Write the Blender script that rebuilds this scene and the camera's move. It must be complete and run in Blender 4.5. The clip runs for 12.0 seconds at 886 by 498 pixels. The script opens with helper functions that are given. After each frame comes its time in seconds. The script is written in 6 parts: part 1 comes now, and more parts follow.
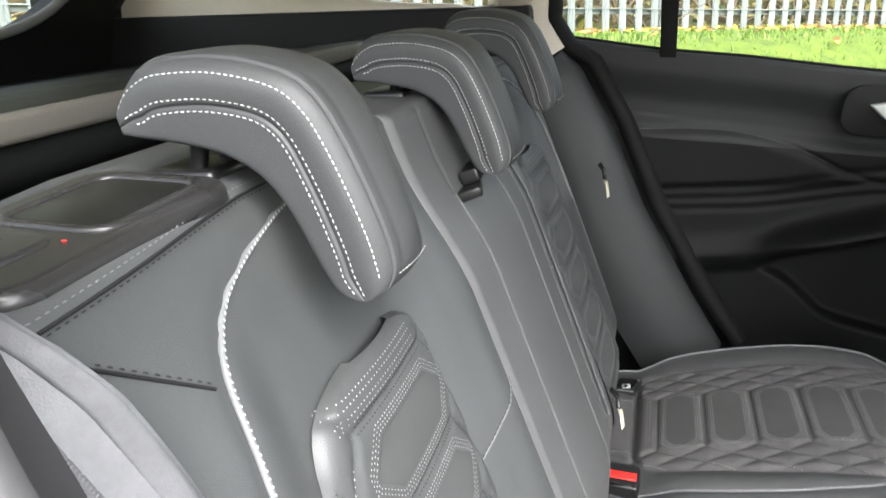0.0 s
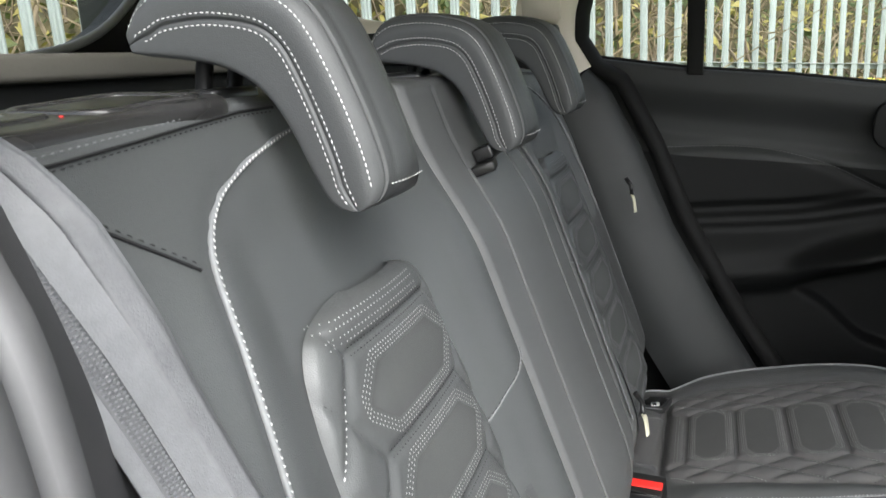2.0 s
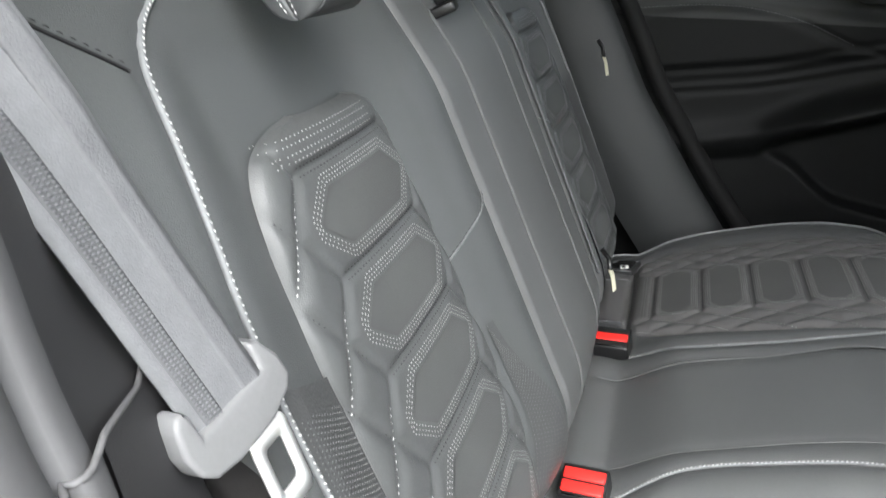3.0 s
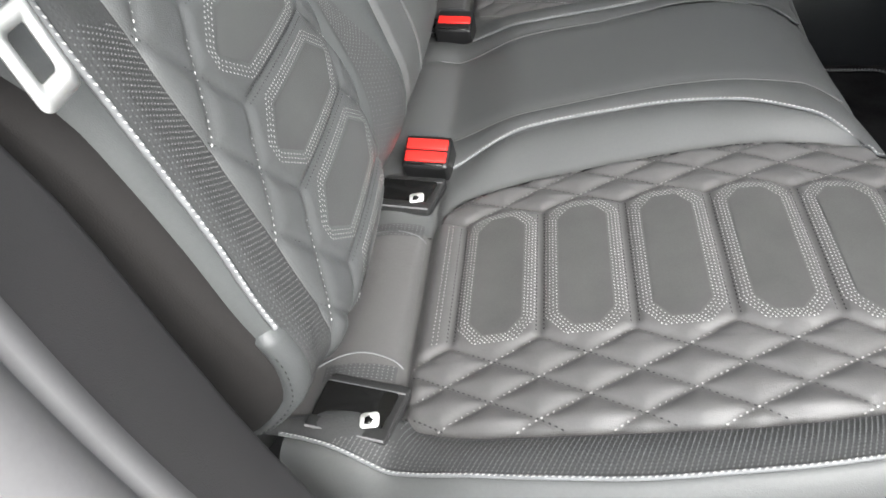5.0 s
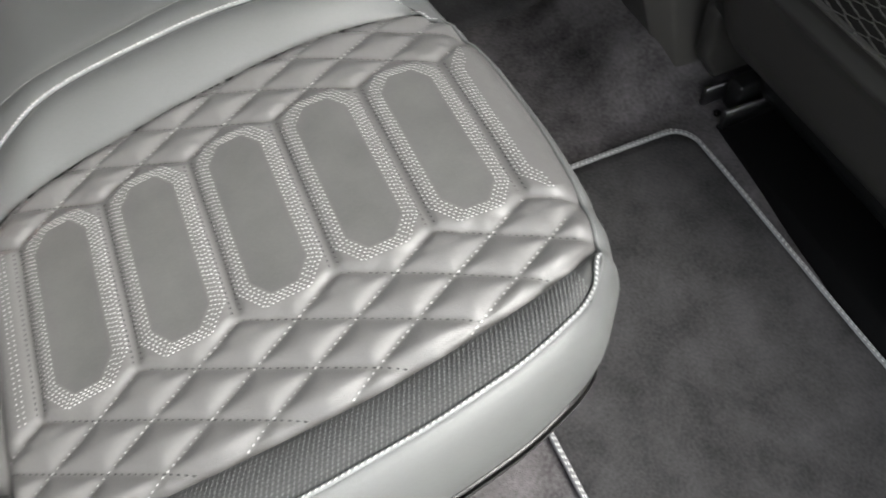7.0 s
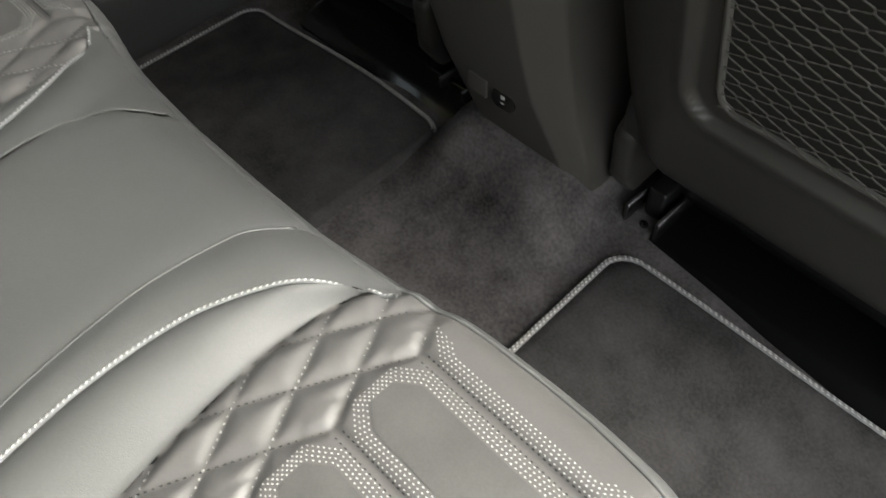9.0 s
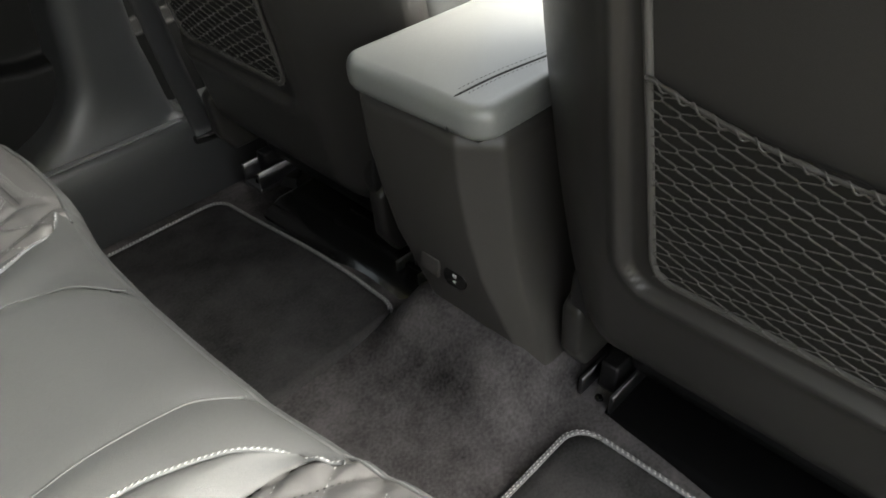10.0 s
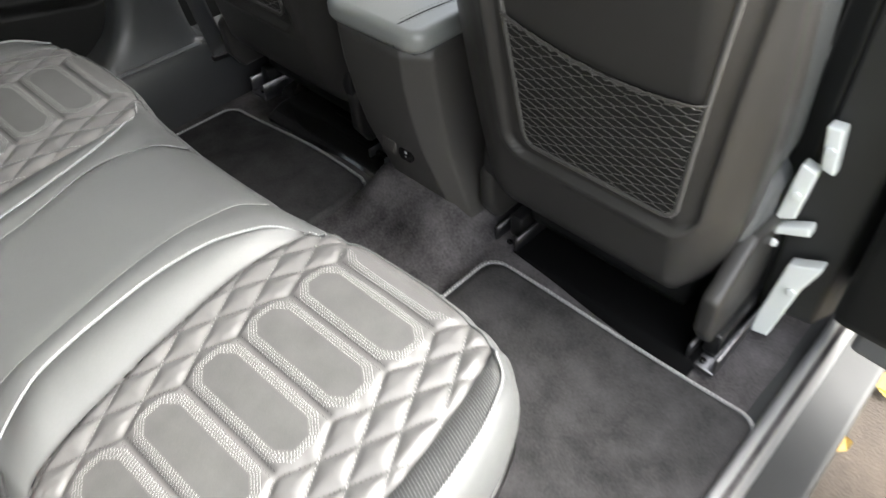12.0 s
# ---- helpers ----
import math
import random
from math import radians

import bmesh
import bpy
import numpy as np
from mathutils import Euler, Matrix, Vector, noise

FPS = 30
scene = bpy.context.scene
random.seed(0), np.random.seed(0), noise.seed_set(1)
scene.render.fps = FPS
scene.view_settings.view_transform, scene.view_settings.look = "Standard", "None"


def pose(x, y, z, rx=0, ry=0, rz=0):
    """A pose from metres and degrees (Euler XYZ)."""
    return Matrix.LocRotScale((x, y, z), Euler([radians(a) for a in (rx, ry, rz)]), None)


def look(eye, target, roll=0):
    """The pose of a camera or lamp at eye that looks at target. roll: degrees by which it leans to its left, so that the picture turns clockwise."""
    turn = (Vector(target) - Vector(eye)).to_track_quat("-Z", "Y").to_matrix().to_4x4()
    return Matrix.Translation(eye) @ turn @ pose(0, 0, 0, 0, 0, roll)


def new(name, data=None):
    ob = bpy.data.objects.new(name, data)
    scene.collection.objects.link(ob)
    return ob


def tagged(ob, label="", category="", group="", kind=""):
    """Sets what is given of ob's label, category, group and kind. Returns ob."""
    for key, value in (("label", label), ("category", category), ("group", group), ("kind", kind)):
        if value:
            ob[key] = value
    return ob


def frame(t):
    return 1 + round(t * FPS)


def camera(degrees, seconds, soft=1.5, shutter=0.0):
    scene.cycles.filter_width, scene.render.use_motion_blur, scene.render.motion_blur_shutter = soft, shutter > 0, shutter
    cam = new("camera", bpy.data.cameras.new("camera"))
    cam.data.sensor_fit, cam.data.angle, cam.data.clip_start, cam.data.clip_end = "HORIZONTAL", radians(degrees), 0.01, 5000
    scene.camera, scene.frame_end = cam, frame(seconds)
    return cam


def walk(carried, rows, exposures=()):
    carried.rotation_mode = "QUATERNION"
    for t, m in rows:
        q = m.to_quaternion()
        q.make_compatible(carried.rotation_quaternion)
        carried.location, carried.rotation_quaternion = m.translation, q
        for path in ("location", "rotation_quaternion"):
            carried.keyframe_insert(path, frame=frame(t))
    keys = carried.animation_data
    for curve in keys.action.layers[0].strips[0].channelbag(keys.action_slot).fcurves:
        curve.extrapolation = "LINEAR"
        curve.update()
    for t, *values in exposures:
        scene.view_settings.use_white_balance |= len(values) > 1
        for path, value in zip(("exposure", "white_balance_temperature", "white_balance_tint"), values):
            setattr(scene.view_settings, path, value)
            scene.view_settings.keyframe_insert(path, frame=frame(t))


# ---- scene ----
cam = camera(61.4, 12.0, soft=1.5, shutter=0.22)
PATH = [
    (0, (0.05, -0.836, 1.306), (-0.495, 0.977, 0.66), -3.2),
    (0.5, (0.058, -0.864, 1.307), (-0.494, 0.999, 0.834), -2.5),
    (1, (0.072, -0.878, 1.273), (-0.501, 0.996, 0.874), -2.3),
    (1.5, (0.076, -0.87, 1.246), (-0.553, 0.984, 0.834), -2.9),
    (2, (0.084, -0.856, 1.214), (-0.572, 0.97, 0.731), -3.4),
    (2.5, (0.092, -0.854, 1.19), (-0.554, 0.942, 0.593), -3.8),
    (3, (0.102, -0.858, 1.161), (-0.495, 0.897, 0.41), -4.4),
    (3.5, (0.105, -0.856, 1.134), (-0.414, 0.838, 0.208), -5.3),
    (3.7, (0.112, -0.859, 1.122), (-0.369, 0.801, 0.113), -5.2),
    (5.3, (0.151, -0.878, 1.059), (-0.033, 0.576, -0.301), -4.4),
    (5.5, (0.166, -0.882, 1.056), (0.019, 0.556, -0.326), -4.0),
    (6, (0.196, -0.87, 1.058), (0.168, 0.506, -0.393), -3.2),
    (6.5, (0.211, -0.816, 1.061), (0.371, 0.437, -0.49), -3.5),
    (7, (0.261, -0.747, 1.083), (0.682, 0.282, -0.579), -2.1),
    (7.2, (0.277, -0.731, 1.082), (0.789, 0.204, -0.61), -1.3),
    (8.8, (0.312, -0.507, 1.089), (1.092, 0.301, -0.566), -2.0),
    (9, (0.3, -0.479, 1.088), (1.101, 0.405, -0.517), -3.0),
    (9.5, (0.269, -0.48, 1.084), (1.18, 0.571, -0.353), -3.4),
    (10, (0.289, -0.51, 1.087), (1.424, 0.563, -0.163), -0.9),
    (10.5, (0.303, -0.492, 1.032), (1.506, 0.572, -0.16), -0.6),
    (11, (0.311, -0.483, 0.994), (1.478, 0.58, -0.234), -0.3),
    (11.5, (0.238, -0.576, 1.067), (1.286, 0.526, -0.232), -1.6),
    (12, (0.06, -0.827, 1.285), (1.112, 0.154, -0.103), -0.6),
]
EXPOSURES = [(0.0, 2.2, 6250, 10), (0.6, 1.9, 6250, 10), (1.0, 1.82, 6250, 9), (1.5, 1.74, 6230, 8), (2.5, 1.72, 6200, 7), (3.7, 1.72, 6100, 7), (5.5, 1.86, 6350, 8), (7.2, 1.98, 6450, 6), (8.8, 2.18, 6800, 5), (10.0, 2.40, 6800, 5), (11.3, 2.65, 6800, 6), (11.5, 2.88, 6700, 7), (12.0, 2.78, 6500, 7)]
walk(cam, [(t, look(eye, target, roll)) for t, eye, target, roll in PATH], EXPOSURES)

# ---- sky and light: a bright overcast day ----
world = bpy.data.worlds.new("overcast_sky")
scene.world = world
world.use_nodes = True
wn, wl = world.node_tree.nodes, world.node_tree.links
sky = wn.new("ShaderNodeTexSky")
sky.sky_type, sky.sun_disc = "NISHITA", False
sky.sun_elevation, sky.sun_rotation = radians(48), radians(150)
sky.air_density, sky.dust_density, sky.ozone_density = 1.0, 6.0, 1.0
soft_sky = wn.new("ShaderNodeHueSaturation")
soft_sky.inputs["Saturation"].default_value = 0.35
wl.new(sky.outputs["Color"], soft_sky.inputs["Color"])
wl.new(soft_sky.outputs["Color"], wn["Background"].inputs["Color"])
wn["Background"].inputs["Strength"].default_value = 0.15
sun_data = bpy.data.lights.new("sun", "SUN")
sun_data.energy, sun_data.angle, sun_data.color = 1.5, radians(50), (1.0, 0.97, 0.93)
sun = new("sun", sun_data)
sun.matrix_world = look((4.6, -5.4, 5.6), (0.2, 0.0, 0.6))

# ---- materials ----


def material(name, colour, rough=0.5, metal=0.0, spread=0.12, big=6.0, grain=0.0, grain_scale=900.0, dent=0.0, dent_scale=60.0,
             tint=None, cells=False, sheen=0.0, specular=0.5, per_object=0.0, per_island=0.0, coat=0.0):
    """A surface with colour and gloss that vary at a large and a fine scale, and fine relief."""
    m = bpy.data.materials.new(name)
    m.use_nodes = True
    n, k = m.node_tree.nodes, m.node_tree.links
    p = n["Principled BSDF"]
    at = n.new("ShaderNodeTexCoord")
    large, fine = n.new("ShaderNodeTexNoise"), n.new("ShaderNodeTexNoise")
    large.inputs["Scale"].default_value, large.inputs["Detail"].default_value = big, 5
    fine.inputs["Scale"].default_value, fine.inputs["Detail"].default_value = grain_scale * 0.35, 3
    for t in (large, fine):
        k.new(at.outputs["Object"], t.inputs["Vector"])
    ramp = n.new("ShaderNodeValToRGB")
    c = np.array(colour)
    other = np.array(tint) if tint else c * (1 + spread)
    ramp.color_ramp.elements[0].position, ramp.color_ramp.elements[1].position = 0.3, 0.7
    ramp.color_ramp.elements[0].color = (*(c * (1 - spread)), 1)
    ramp.color_ramp.elements[1].color = (*other, 1)
    mix = n.new("ShaderNodeMath")
    mix.operation = "MULTIPLY_ADD"
    mix.inputs[1].default_value = 0.35
    k.new(fine.outputs["Fac"], mix.inputs[0])
    half = n.new("ShaderNodeMath")
    half.operation = "MULTIPLY_ADD"
    half.inputs[1].default_value, half.inputs[2].default_value = 0.65, 0.0
    k.new(large.outputs["Fac"], half.inputs[0])
    k.new(half.outputs[0], mix.inputs[2])
    source = mix.outputs[0]
    if per_object or per_island:
        info = n.new("ShaderNodeObjectInfo") if per_object else n.new("ShaderNodeNewGeometry")
        add = n.new("ShaderNodeMath")
        add.operation = "MULTIPLY_ADD"
        add.inputs[1].default_value = per_object or per_island
        k.new(info.outputs["Random" if per_object else "Random Per Island"], add.inputs[0])
        less = n.new("ShaderNodeMath")
        less.operation = "SUBTRACT"
        less.inputs[1].default_value = 0.5 * (per_object or per_island)
        k.new(source, add.inputs[2])
        k.new(add.outputs[0], less.inputs[0])
        source = less.outputs[0]
    k.new(source, ramp.inputs["Fac"])
    k.new(ramp.outputs["Color"], p.inputs["Base Color"])
    gloss = n.new("ShaderNodeMapRange")
    gloss.inputs["To Min"].default_value, gloss.inputs["To Max"].default_value = rough * 0.85, min(1, rough * 1.15)
    k.new(large.outputs["Fac"], gloss.inputs["Value"])
    k.new(gloss.outputs[0], p.inputs["Roughness"])
    p.inputs["Metallic"].default_value = metal
    p.inputs["Specular IOR Level"].default_value = specular
    p.inputs["Sheen Weight"].default_value = sheen
    p.inputs["Coat Weight"].default_value = coat
    last = None
    if dent:
        wave = n.new("ShaderNodeTexNoise")
        wave.inputs["Scale"].default_value, wave.inputs["Detail"].default_value = dent_scale, 2
        k.new(at.outputs["Object"], wave.inputs["Vector"])
        bump = n.new("ShaderNodeBump")
        bump.inputs["Strength"].default_value, bump.inputs["Distance"].default_value = 0.6, dent
        k.new(wave.outputs["Fac"], bump.inputs["Height"])
        last = bump
    if grain:
        tex = n.new("ShaderNodeTexVoronoi" if cells else "ShaderNodeTexNoise")
        tex.inputs["Scale"].default_value = grain_scale
        k.new(at.outputs["Object"], tex.inputs["Vector"])
        bump = n.new("ShaderNodeBump")
        bump.inputs["Strength"].default_value, bump.inputs["Distance"].default_value = 0.5, grain
        k.new(tex.outputs["Distance" if cells else "Fac"], bump.inputs["Height"])
        if last:
            k.new(last.outputs["Normal"], bump.inputs["Normal"])
        last = bump
    if last:
        k.new(last.outputs["Normal"], p.inputs["Normal"])
    return m


def glass(name, tint):
    m = bpy.data.materials.new(name)
    m.use_nodes = True
    n, k = m.node_tree.nodes, m.node_tree.links
    n.remove(n["Principled BSDF"])
    clear, shine, both, edge = (n.new("ShaderNodeBsdfTransparent"), n.new("ShaderNodeBsdfGlossy"), n.new("ShaderNodeMixShader"), n.new("ShaderNodeFresnel"))
    clear.inputs["Color"].default_value = (*tint, 1)
    shine.inputs["Roughness"].default_value = 0.02
    edge.inputs["IOR"].default_value = 1.35
    k.new(edge.outputs[0], both.inputs[0])
    k.new(clear.outputs[0], both.inputs[1])
    k.new(shine.outputs[0], both.inputs[2])
    k.new(both.outputs[0], n["Material Output"].inputs["Surface"])
    return m


LEATHER = material("black_leather", (0.088, 0.0905, 0.091), 0.52, spread=0.10, grain=0.00025, grain_scale=1100, cells=True, dent=0.0012, dent_scale=22)
# Seat leather again, darkened so that the headrests' shading sits in the colour
HEADSHADED = material("headrest_shaded_leather", (0.046, 0.048, 0.049), 0.5, spread=0.10, grain=0.0002, grain_scale=1100, cells=True, dent=0.0008, dent_scale=22)
# Backrest copies of the seat materials, darker: their dimmer, cooler light is painted in
SHADEDLEATHER = material("shaded_back_leather", (0.070, 0.0735, 0.0745), 0.45, spread=0.10, grain=0.00025, grain_scale=1100, cells=True, dent=0.0012, dent_scale=22)
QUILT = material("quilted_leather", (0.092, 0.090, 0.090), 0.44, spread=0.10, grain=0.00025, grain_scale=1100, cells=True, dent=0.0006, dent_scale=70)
SHADEDQUILT = material("shaded_back_quilt", (0.066, 0.0685, 0.0695), 0.42, spread=0.10, grain=0.00025, grain_scale=1100, cells=True, dent=0.0006, dent_scale=70)
SHADEDSUEDE = material("shaded_back_suede", (0.058, 0.060, 0.060), 0.62, spread=0.18, big=25, grain=0.0002, grain_scale=1800, sheen=0.04)
SUEDE = material("suede_inset", (0.071, 0.0712, 0.0702), 0.52, spread=0.18, big=25, grain=0.0002, grain_scale=1800, sheen=0.04)
WEAVE = material("woven_vinyl", (0.055, 0.056, 0.057), 0.42, grain=0.0004, grain_scale=420, cells=True)
THREAD = material("pale_thread", (0.55, 0.55, 0.54), 0.55, spread=0.2, big=200)
PERFORATION = material("pale_perforation", (0.40, 0.405, 0.40), 0.6, spread=0.3, big=150)
FAINT = material("grey_thread", (0.34, 0.34, 0.338), 0.55, spread=0.2, big=200)
STRIPDOT = material("strip_perforation", (0.155, 0.158, 0.16), 0.55, spread=0.3, big=150)
DARKTHREAD = material("dark_thread", (0.012, 0.012, 0.013), 0.6, spread=0.2, big=200)
CORD = material("grey_cord", (0.16, 0.165, 0.17), 0.5, spread=0.2, big=120)
PLASTIC = material("black_grained_plastic", (0.020, 0.0202, 0.0205), 0.48, spread=0.15, grain=0.0003, grain_scale=1400, cells=True)
SATIN = material("satin_black_plastic", (0.012, 0.012, 0.0125), 0.30, spread=0.1)
GLOSSY = material("gloss_black_plastic", (0.008, 0.008, 0.008), 0.12, spread=0.1)
# One door plastic in two tones: shaded below, window-lit above
DOORSHADED = material("shaded_door_trim", (0.0060, 0.0064, 0.0065), 0.55, spread=0.15, grain=0.0003, grain_scale=1200, cells=True, specular=0.25)
DOORLIT = material("window_lit_door_trim", (0.025, 0.0265, 0.0265), 0.55, spread=0.15, grain=0.0003, grain_scale=1200, cells=True, specular=0.4)
ARCH = material("wheel_arch_trim", (0.034, 0.036, 0.0365), 0.5, spread=0.12, grain=0.0003, grain_scale=1200, cells=True, specular=0.4)
TRIM = material("charcoal_trim", (0.0085, 0.0089, 0.0091), 0.52, spread=0.15, grain=0.0003, grain_scale=1200, cells=True, specular=0.3)
CONSOLE = material("console_plastic", (0.056, 0.053, 0.050), 0.33, spread=0.12, grain=0.0003, grain_scale=1200, cells=True)
SEATBACK = material("seat_back_vinyl", (0.035, 0.0335, 0.032), 0.36, spread=0.12, grain=0.0003, grain_scale=1200, cells=True)
MOULDING = material("pocket_moulding", (0.105, 0.101, 0.097), 0.36, spread=0.1, grain=0.0002, grain_scale=1400)
LATCH = material("satin_latch_plastic", (0.026, 0.0255, 0.0255), 0.28, spread=0.1, grain=0.0001, grain_scale=1500)
# Black leather with the sky's reflection mixed into a pale base colour
LIDSHEEN = material("lid_sky_sheen_leather", (0.21, 0.216, 0.212), 0.36, spread=0.10, grain=0.00015, grain_scale=1100, cells=True, specular=0.8)
# Near black: the shadow under the right front seat as a colour
SEATSHADE = material("underseat_shade_black", (0.004, 0.004, 0.0042), 0.95, spread=0.2, specular=0.05)
COVEREDGE = material("cover_edge_plastic", (0.085, 0.080, 0.070), 0.5, spread=0.1)
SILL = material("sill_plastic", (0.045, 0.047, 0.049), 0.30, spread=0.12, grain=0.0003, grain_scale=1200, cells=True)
UMBER = material("brown_black_felt", (0.0095, 0.0083, 0.0080), 0.85, spread=0.2, big=30, grain=0.0004, grain_scale=900)
PILLAR = material("grey_pillar_trim", (0.038, 0.0367, 0.0385), 0.55, spread=0.15, grain=0.0003, grain_scale=1200, cells=True)
RUBBER = material("rubber_seal", (0.008, 0.008, 0.008), 0.75, specular=0.25)
HEADLINER = material("beige_headliner", (0.72, 0.645, 0.55), 0.9, spread=0.06, grain=0.0004, grain_scale=900)
PALETRIM = material("pale_pillar_trim", (0.78, 0.71, 0.61), 0.55, spread=0.05, grain=0.0002, grain_scale=1000)
CARPET = material("charcoal_carpet", (0.035, 0.0328, 0.0342), 0.95, spread=0.45, big=14, grain=0.0025, grain_scale=600, specular=0.08, tint=(0.128, 0.120, 0.124))
MATPILE = material("mat_pile", (0.028, 0.0275, 0.0286), 0.95, spread=0.35, big=16, grain=0.002, grain_scale=750, specular=0.08, tint=(0.062, 0.060, 0.062))
BINDING = material("mat_binding", (0.16, 0.16, 0.165), 0.8, spread=0.25, big=150, grain=0.0006, grain_scale=700)
WEBBING = material("belt_webbing", (0.160, 0.163, 0.170), 0.45, spread=0.12, big=90, grain=0.0005, grain_scale=900)
WEBDARK = material("belt_webbing_dark", (0.104, 0.106, 0.111), 0.5, spread=0.12, big=90, grain=0.0006, grain_scale=800)
WEBDULL = material("belt_webbing_dull", (0.128, 0.130, 0.136), 0.5, spread=0.12, big=90, grain=0.0006, grain_scale=800)
FRONTWEB = material("front_webbing", (0.03, 0.031, 0.033), 0.5, spread=0.12, big=90, grain=0.0005, grain_scale=900)
SEAL = material("grey_seal_rubber", (0.13, 0.129, 0.132), 0.65, spread=0.08)
GREYPLASTIC = material("grey_plastic", (0.19, 0.19, 0.195), 0.4, spread=0.08)
CHROME = material("chrome", (0.80, 0.81, 0.80), 0.42, metal=0.55, spread=0.04)
STEEL = material("dark_steel", (0.20, 0.20, 0.21), 0.32, metal=1.0, spread=0.2, big=60)
RED = material("red_press_button", (0.75, 0.025, 0.02), 0.35, spread=0.06)
WHITE = material("white_print", (0.78, 0.78, 0.76), 0.5, spread=0.03)
PAINT = material("pearl_white_paint", (0.78, 0.80, 0.79), 0.22, spread=0.03, coat=0.6)
NETCORD = material("net_cord", (0.088, 0.084, 0.080), 0.7, spread=0.3, big=100)
FABRIC = material("pocket_fabric", (0.014, 0.013, 0.012), 0.9, spread=0.25, big=30, grain=0.0006, grain_scale=900)
TAG = material("cream_tag", (0.62, 0.60, 0.46), 0.7, spread=0.05)
GRASS = material("lawn_grass", (0.075, 0.12, 0.010), 0.85, spread=0.3, big=5, grain=0.02, grain_scale=50, tint=(0.15, 0.21, 0.02))
BLADE = material("grass_blade", (0.09, 0.17, 0.02), 0.6, spread=0.3, tint=(0.18, 0.27, 0.04), per_island=0.9)
ASPHALT = material("tan_paving", (0.042, 0.033, 0.026), 0.9, spread=0.2, big=3, grain=0.006, grain_scale=160, tint=(0.072, 0.056, 0.043))
GALVANISED = material("galvanised_steel", (0.20, 0.22, 0.216), 0.55, metal=0.15, spread=0.18, big=5, per_object=0.3)
LEAF = material("hedge_leaf", (0.085, 0.115, 0.035), 0.6, spread=0.3, tint=(0.30, 0.25, 0.07), per_island=1.2)
TWIG = material("dry_twig", (0.24, 0.18, 0.12), 0.9, spread=0.3, per_island=0.8, tint=(0.26, 0.20, 0.13))
FALLEN = material("fallen_leaf", (0.34, 0.14, 0.05), 0.8, spread=0.3, tint=(0.60, 0.48, 0.10), per_island=1.3)
GLASS = glass("window_glass", (0.86, 0.90, 0.88))

# ---- building helpers ----


def spline(xs, ys):
    """A smooth curve through a few values."""
    xs, ys = np.array(xs, float), np.array(ys, float)
    slope = np.diff(ys) / np.diff(xs)
    d = np.zeros(len(xs))
    d[0], d[-1] = slope[0], slope[-1]
    for i in range(1, len(xs) - 1):
        if slope[i - 1] * slope[i] > 0:
            d[i] = 2 * slope[i - 1] * slope[i] / (slope[i - 1] + slope[i])

    def at(x):
        x = np.clip(np.asarray(x, float), xs[0], xs[-1])
        i = np.clip(np.searchsorted(xs, x) - 1, 0, len(xs) - 2)
        h = xs[i + 1] - xs[i]
        t = (x - xs[i]) / h
        return ((1 + 2 * t) * (1 - t) ** 2 * ys[i] + t * (1 - t) ** 2 * h * d[i]
                + t * t * (3 - 2 * t) * ys[i + 1] + t * t * (t - 1) * h * d[i + 1])
    return at


def step(a, b, x):
    t = np.clip((np.asarray(x, float) - a) / (b - a), 0, 1)
    return t * t * (3 - 2 * t)


AXES = [Matrix()]


def axes(x=(1, 0, 0, 0), y=(0, 1, 0, 0), z=(0, 0, 1, 0)):
    """Sets the axes along which the next things are drawn, each as shares of x, y, z and a start."""
    AXES[0] = Matrix((x, y, z, (0, 0, 0, 1)))


def thing(name, label, category, group="", kind="", at=(0, 0, 0)):
    ob = new(name)
    ob.location = AXES[0] @ Vector(at)
    ob.empty_display_size = 0.05
    return tagged(ob, label, category, group, kind)


def part(name, shape, mat, parent=None, label="", smooth=True, kind="", category=""):
    """One mesh object from (points, faces) or a bmesh."""
    mesh = bpy.data.meshes.new(name)
    if isinstance(shape, tuple):
        pts, faces = shape
        mesh.from_pydata([tuple(p) for p in np.asarray(pts, float).tolist()], [], faces)
        mesh.validate()
    else:
        bmesh.ops.recalc_face_normals(shape, faces=shape.faces)
        shape.to_mesh(mesh)
        shape.free()
    mesh.transform(AXES[0])
    mesh.update()
    mesh.materials.append(mat)
    if smooth:
        mesh.polygons.foreach_set("use_smooth", [True] * len(mesh.polygons))
    ob = new(name, mesh)
    if parent is not None:
        ob.parent = parent
        base = parent
        off = Vector((0, 0, 0))
        while base is not None:
            off += base.location
            base = base.parent
        mesh.transform(Matrix.Translation(-off))
    return tagged(ob, label, category, "", kind)


def sheet(p, wrap=False, flip=False):
    """Faces over a grid of points p[i, j]."""
    a, b = p.shape[:2]
    idx = np.arange(a * b).reshape(a, b)
    if wrap:
        idx = np.concatenate([idx, idx[:, :1]], 1)
    q = np.stack([idx[:-1, :-1], idx[1:, :-1], idx[1:, 1:], idx[:-1, 1:]], -1).reshape(-1, 4)
    if flip:
        q = q[:, ::-1]
    return p.reshape(-1, 3), q.tolist()


def merge(shapes):
    pts, faces, n = [], [], 0
    for p, f in shapes:
        p = np.asarray(p, float)
        pts.append(p)
        faces += [[i + n for i in q] for q in f]
        n += len(p)
    return np.concatenate(pts), faces


def resample(points, gap):
    points = np.asarray(points, float)
    s = np.r_[0, np.cumsum(np.linalg.norm(np.diff(points, axis=0), axis=1))]
    n = max(2, int(round(s[-1] / gap)) + 1)
    u = np.linspace(0, s[-1], n)
    return np.stack([np.interp(u, s, points[:, i]) for i in range(3)], 1)


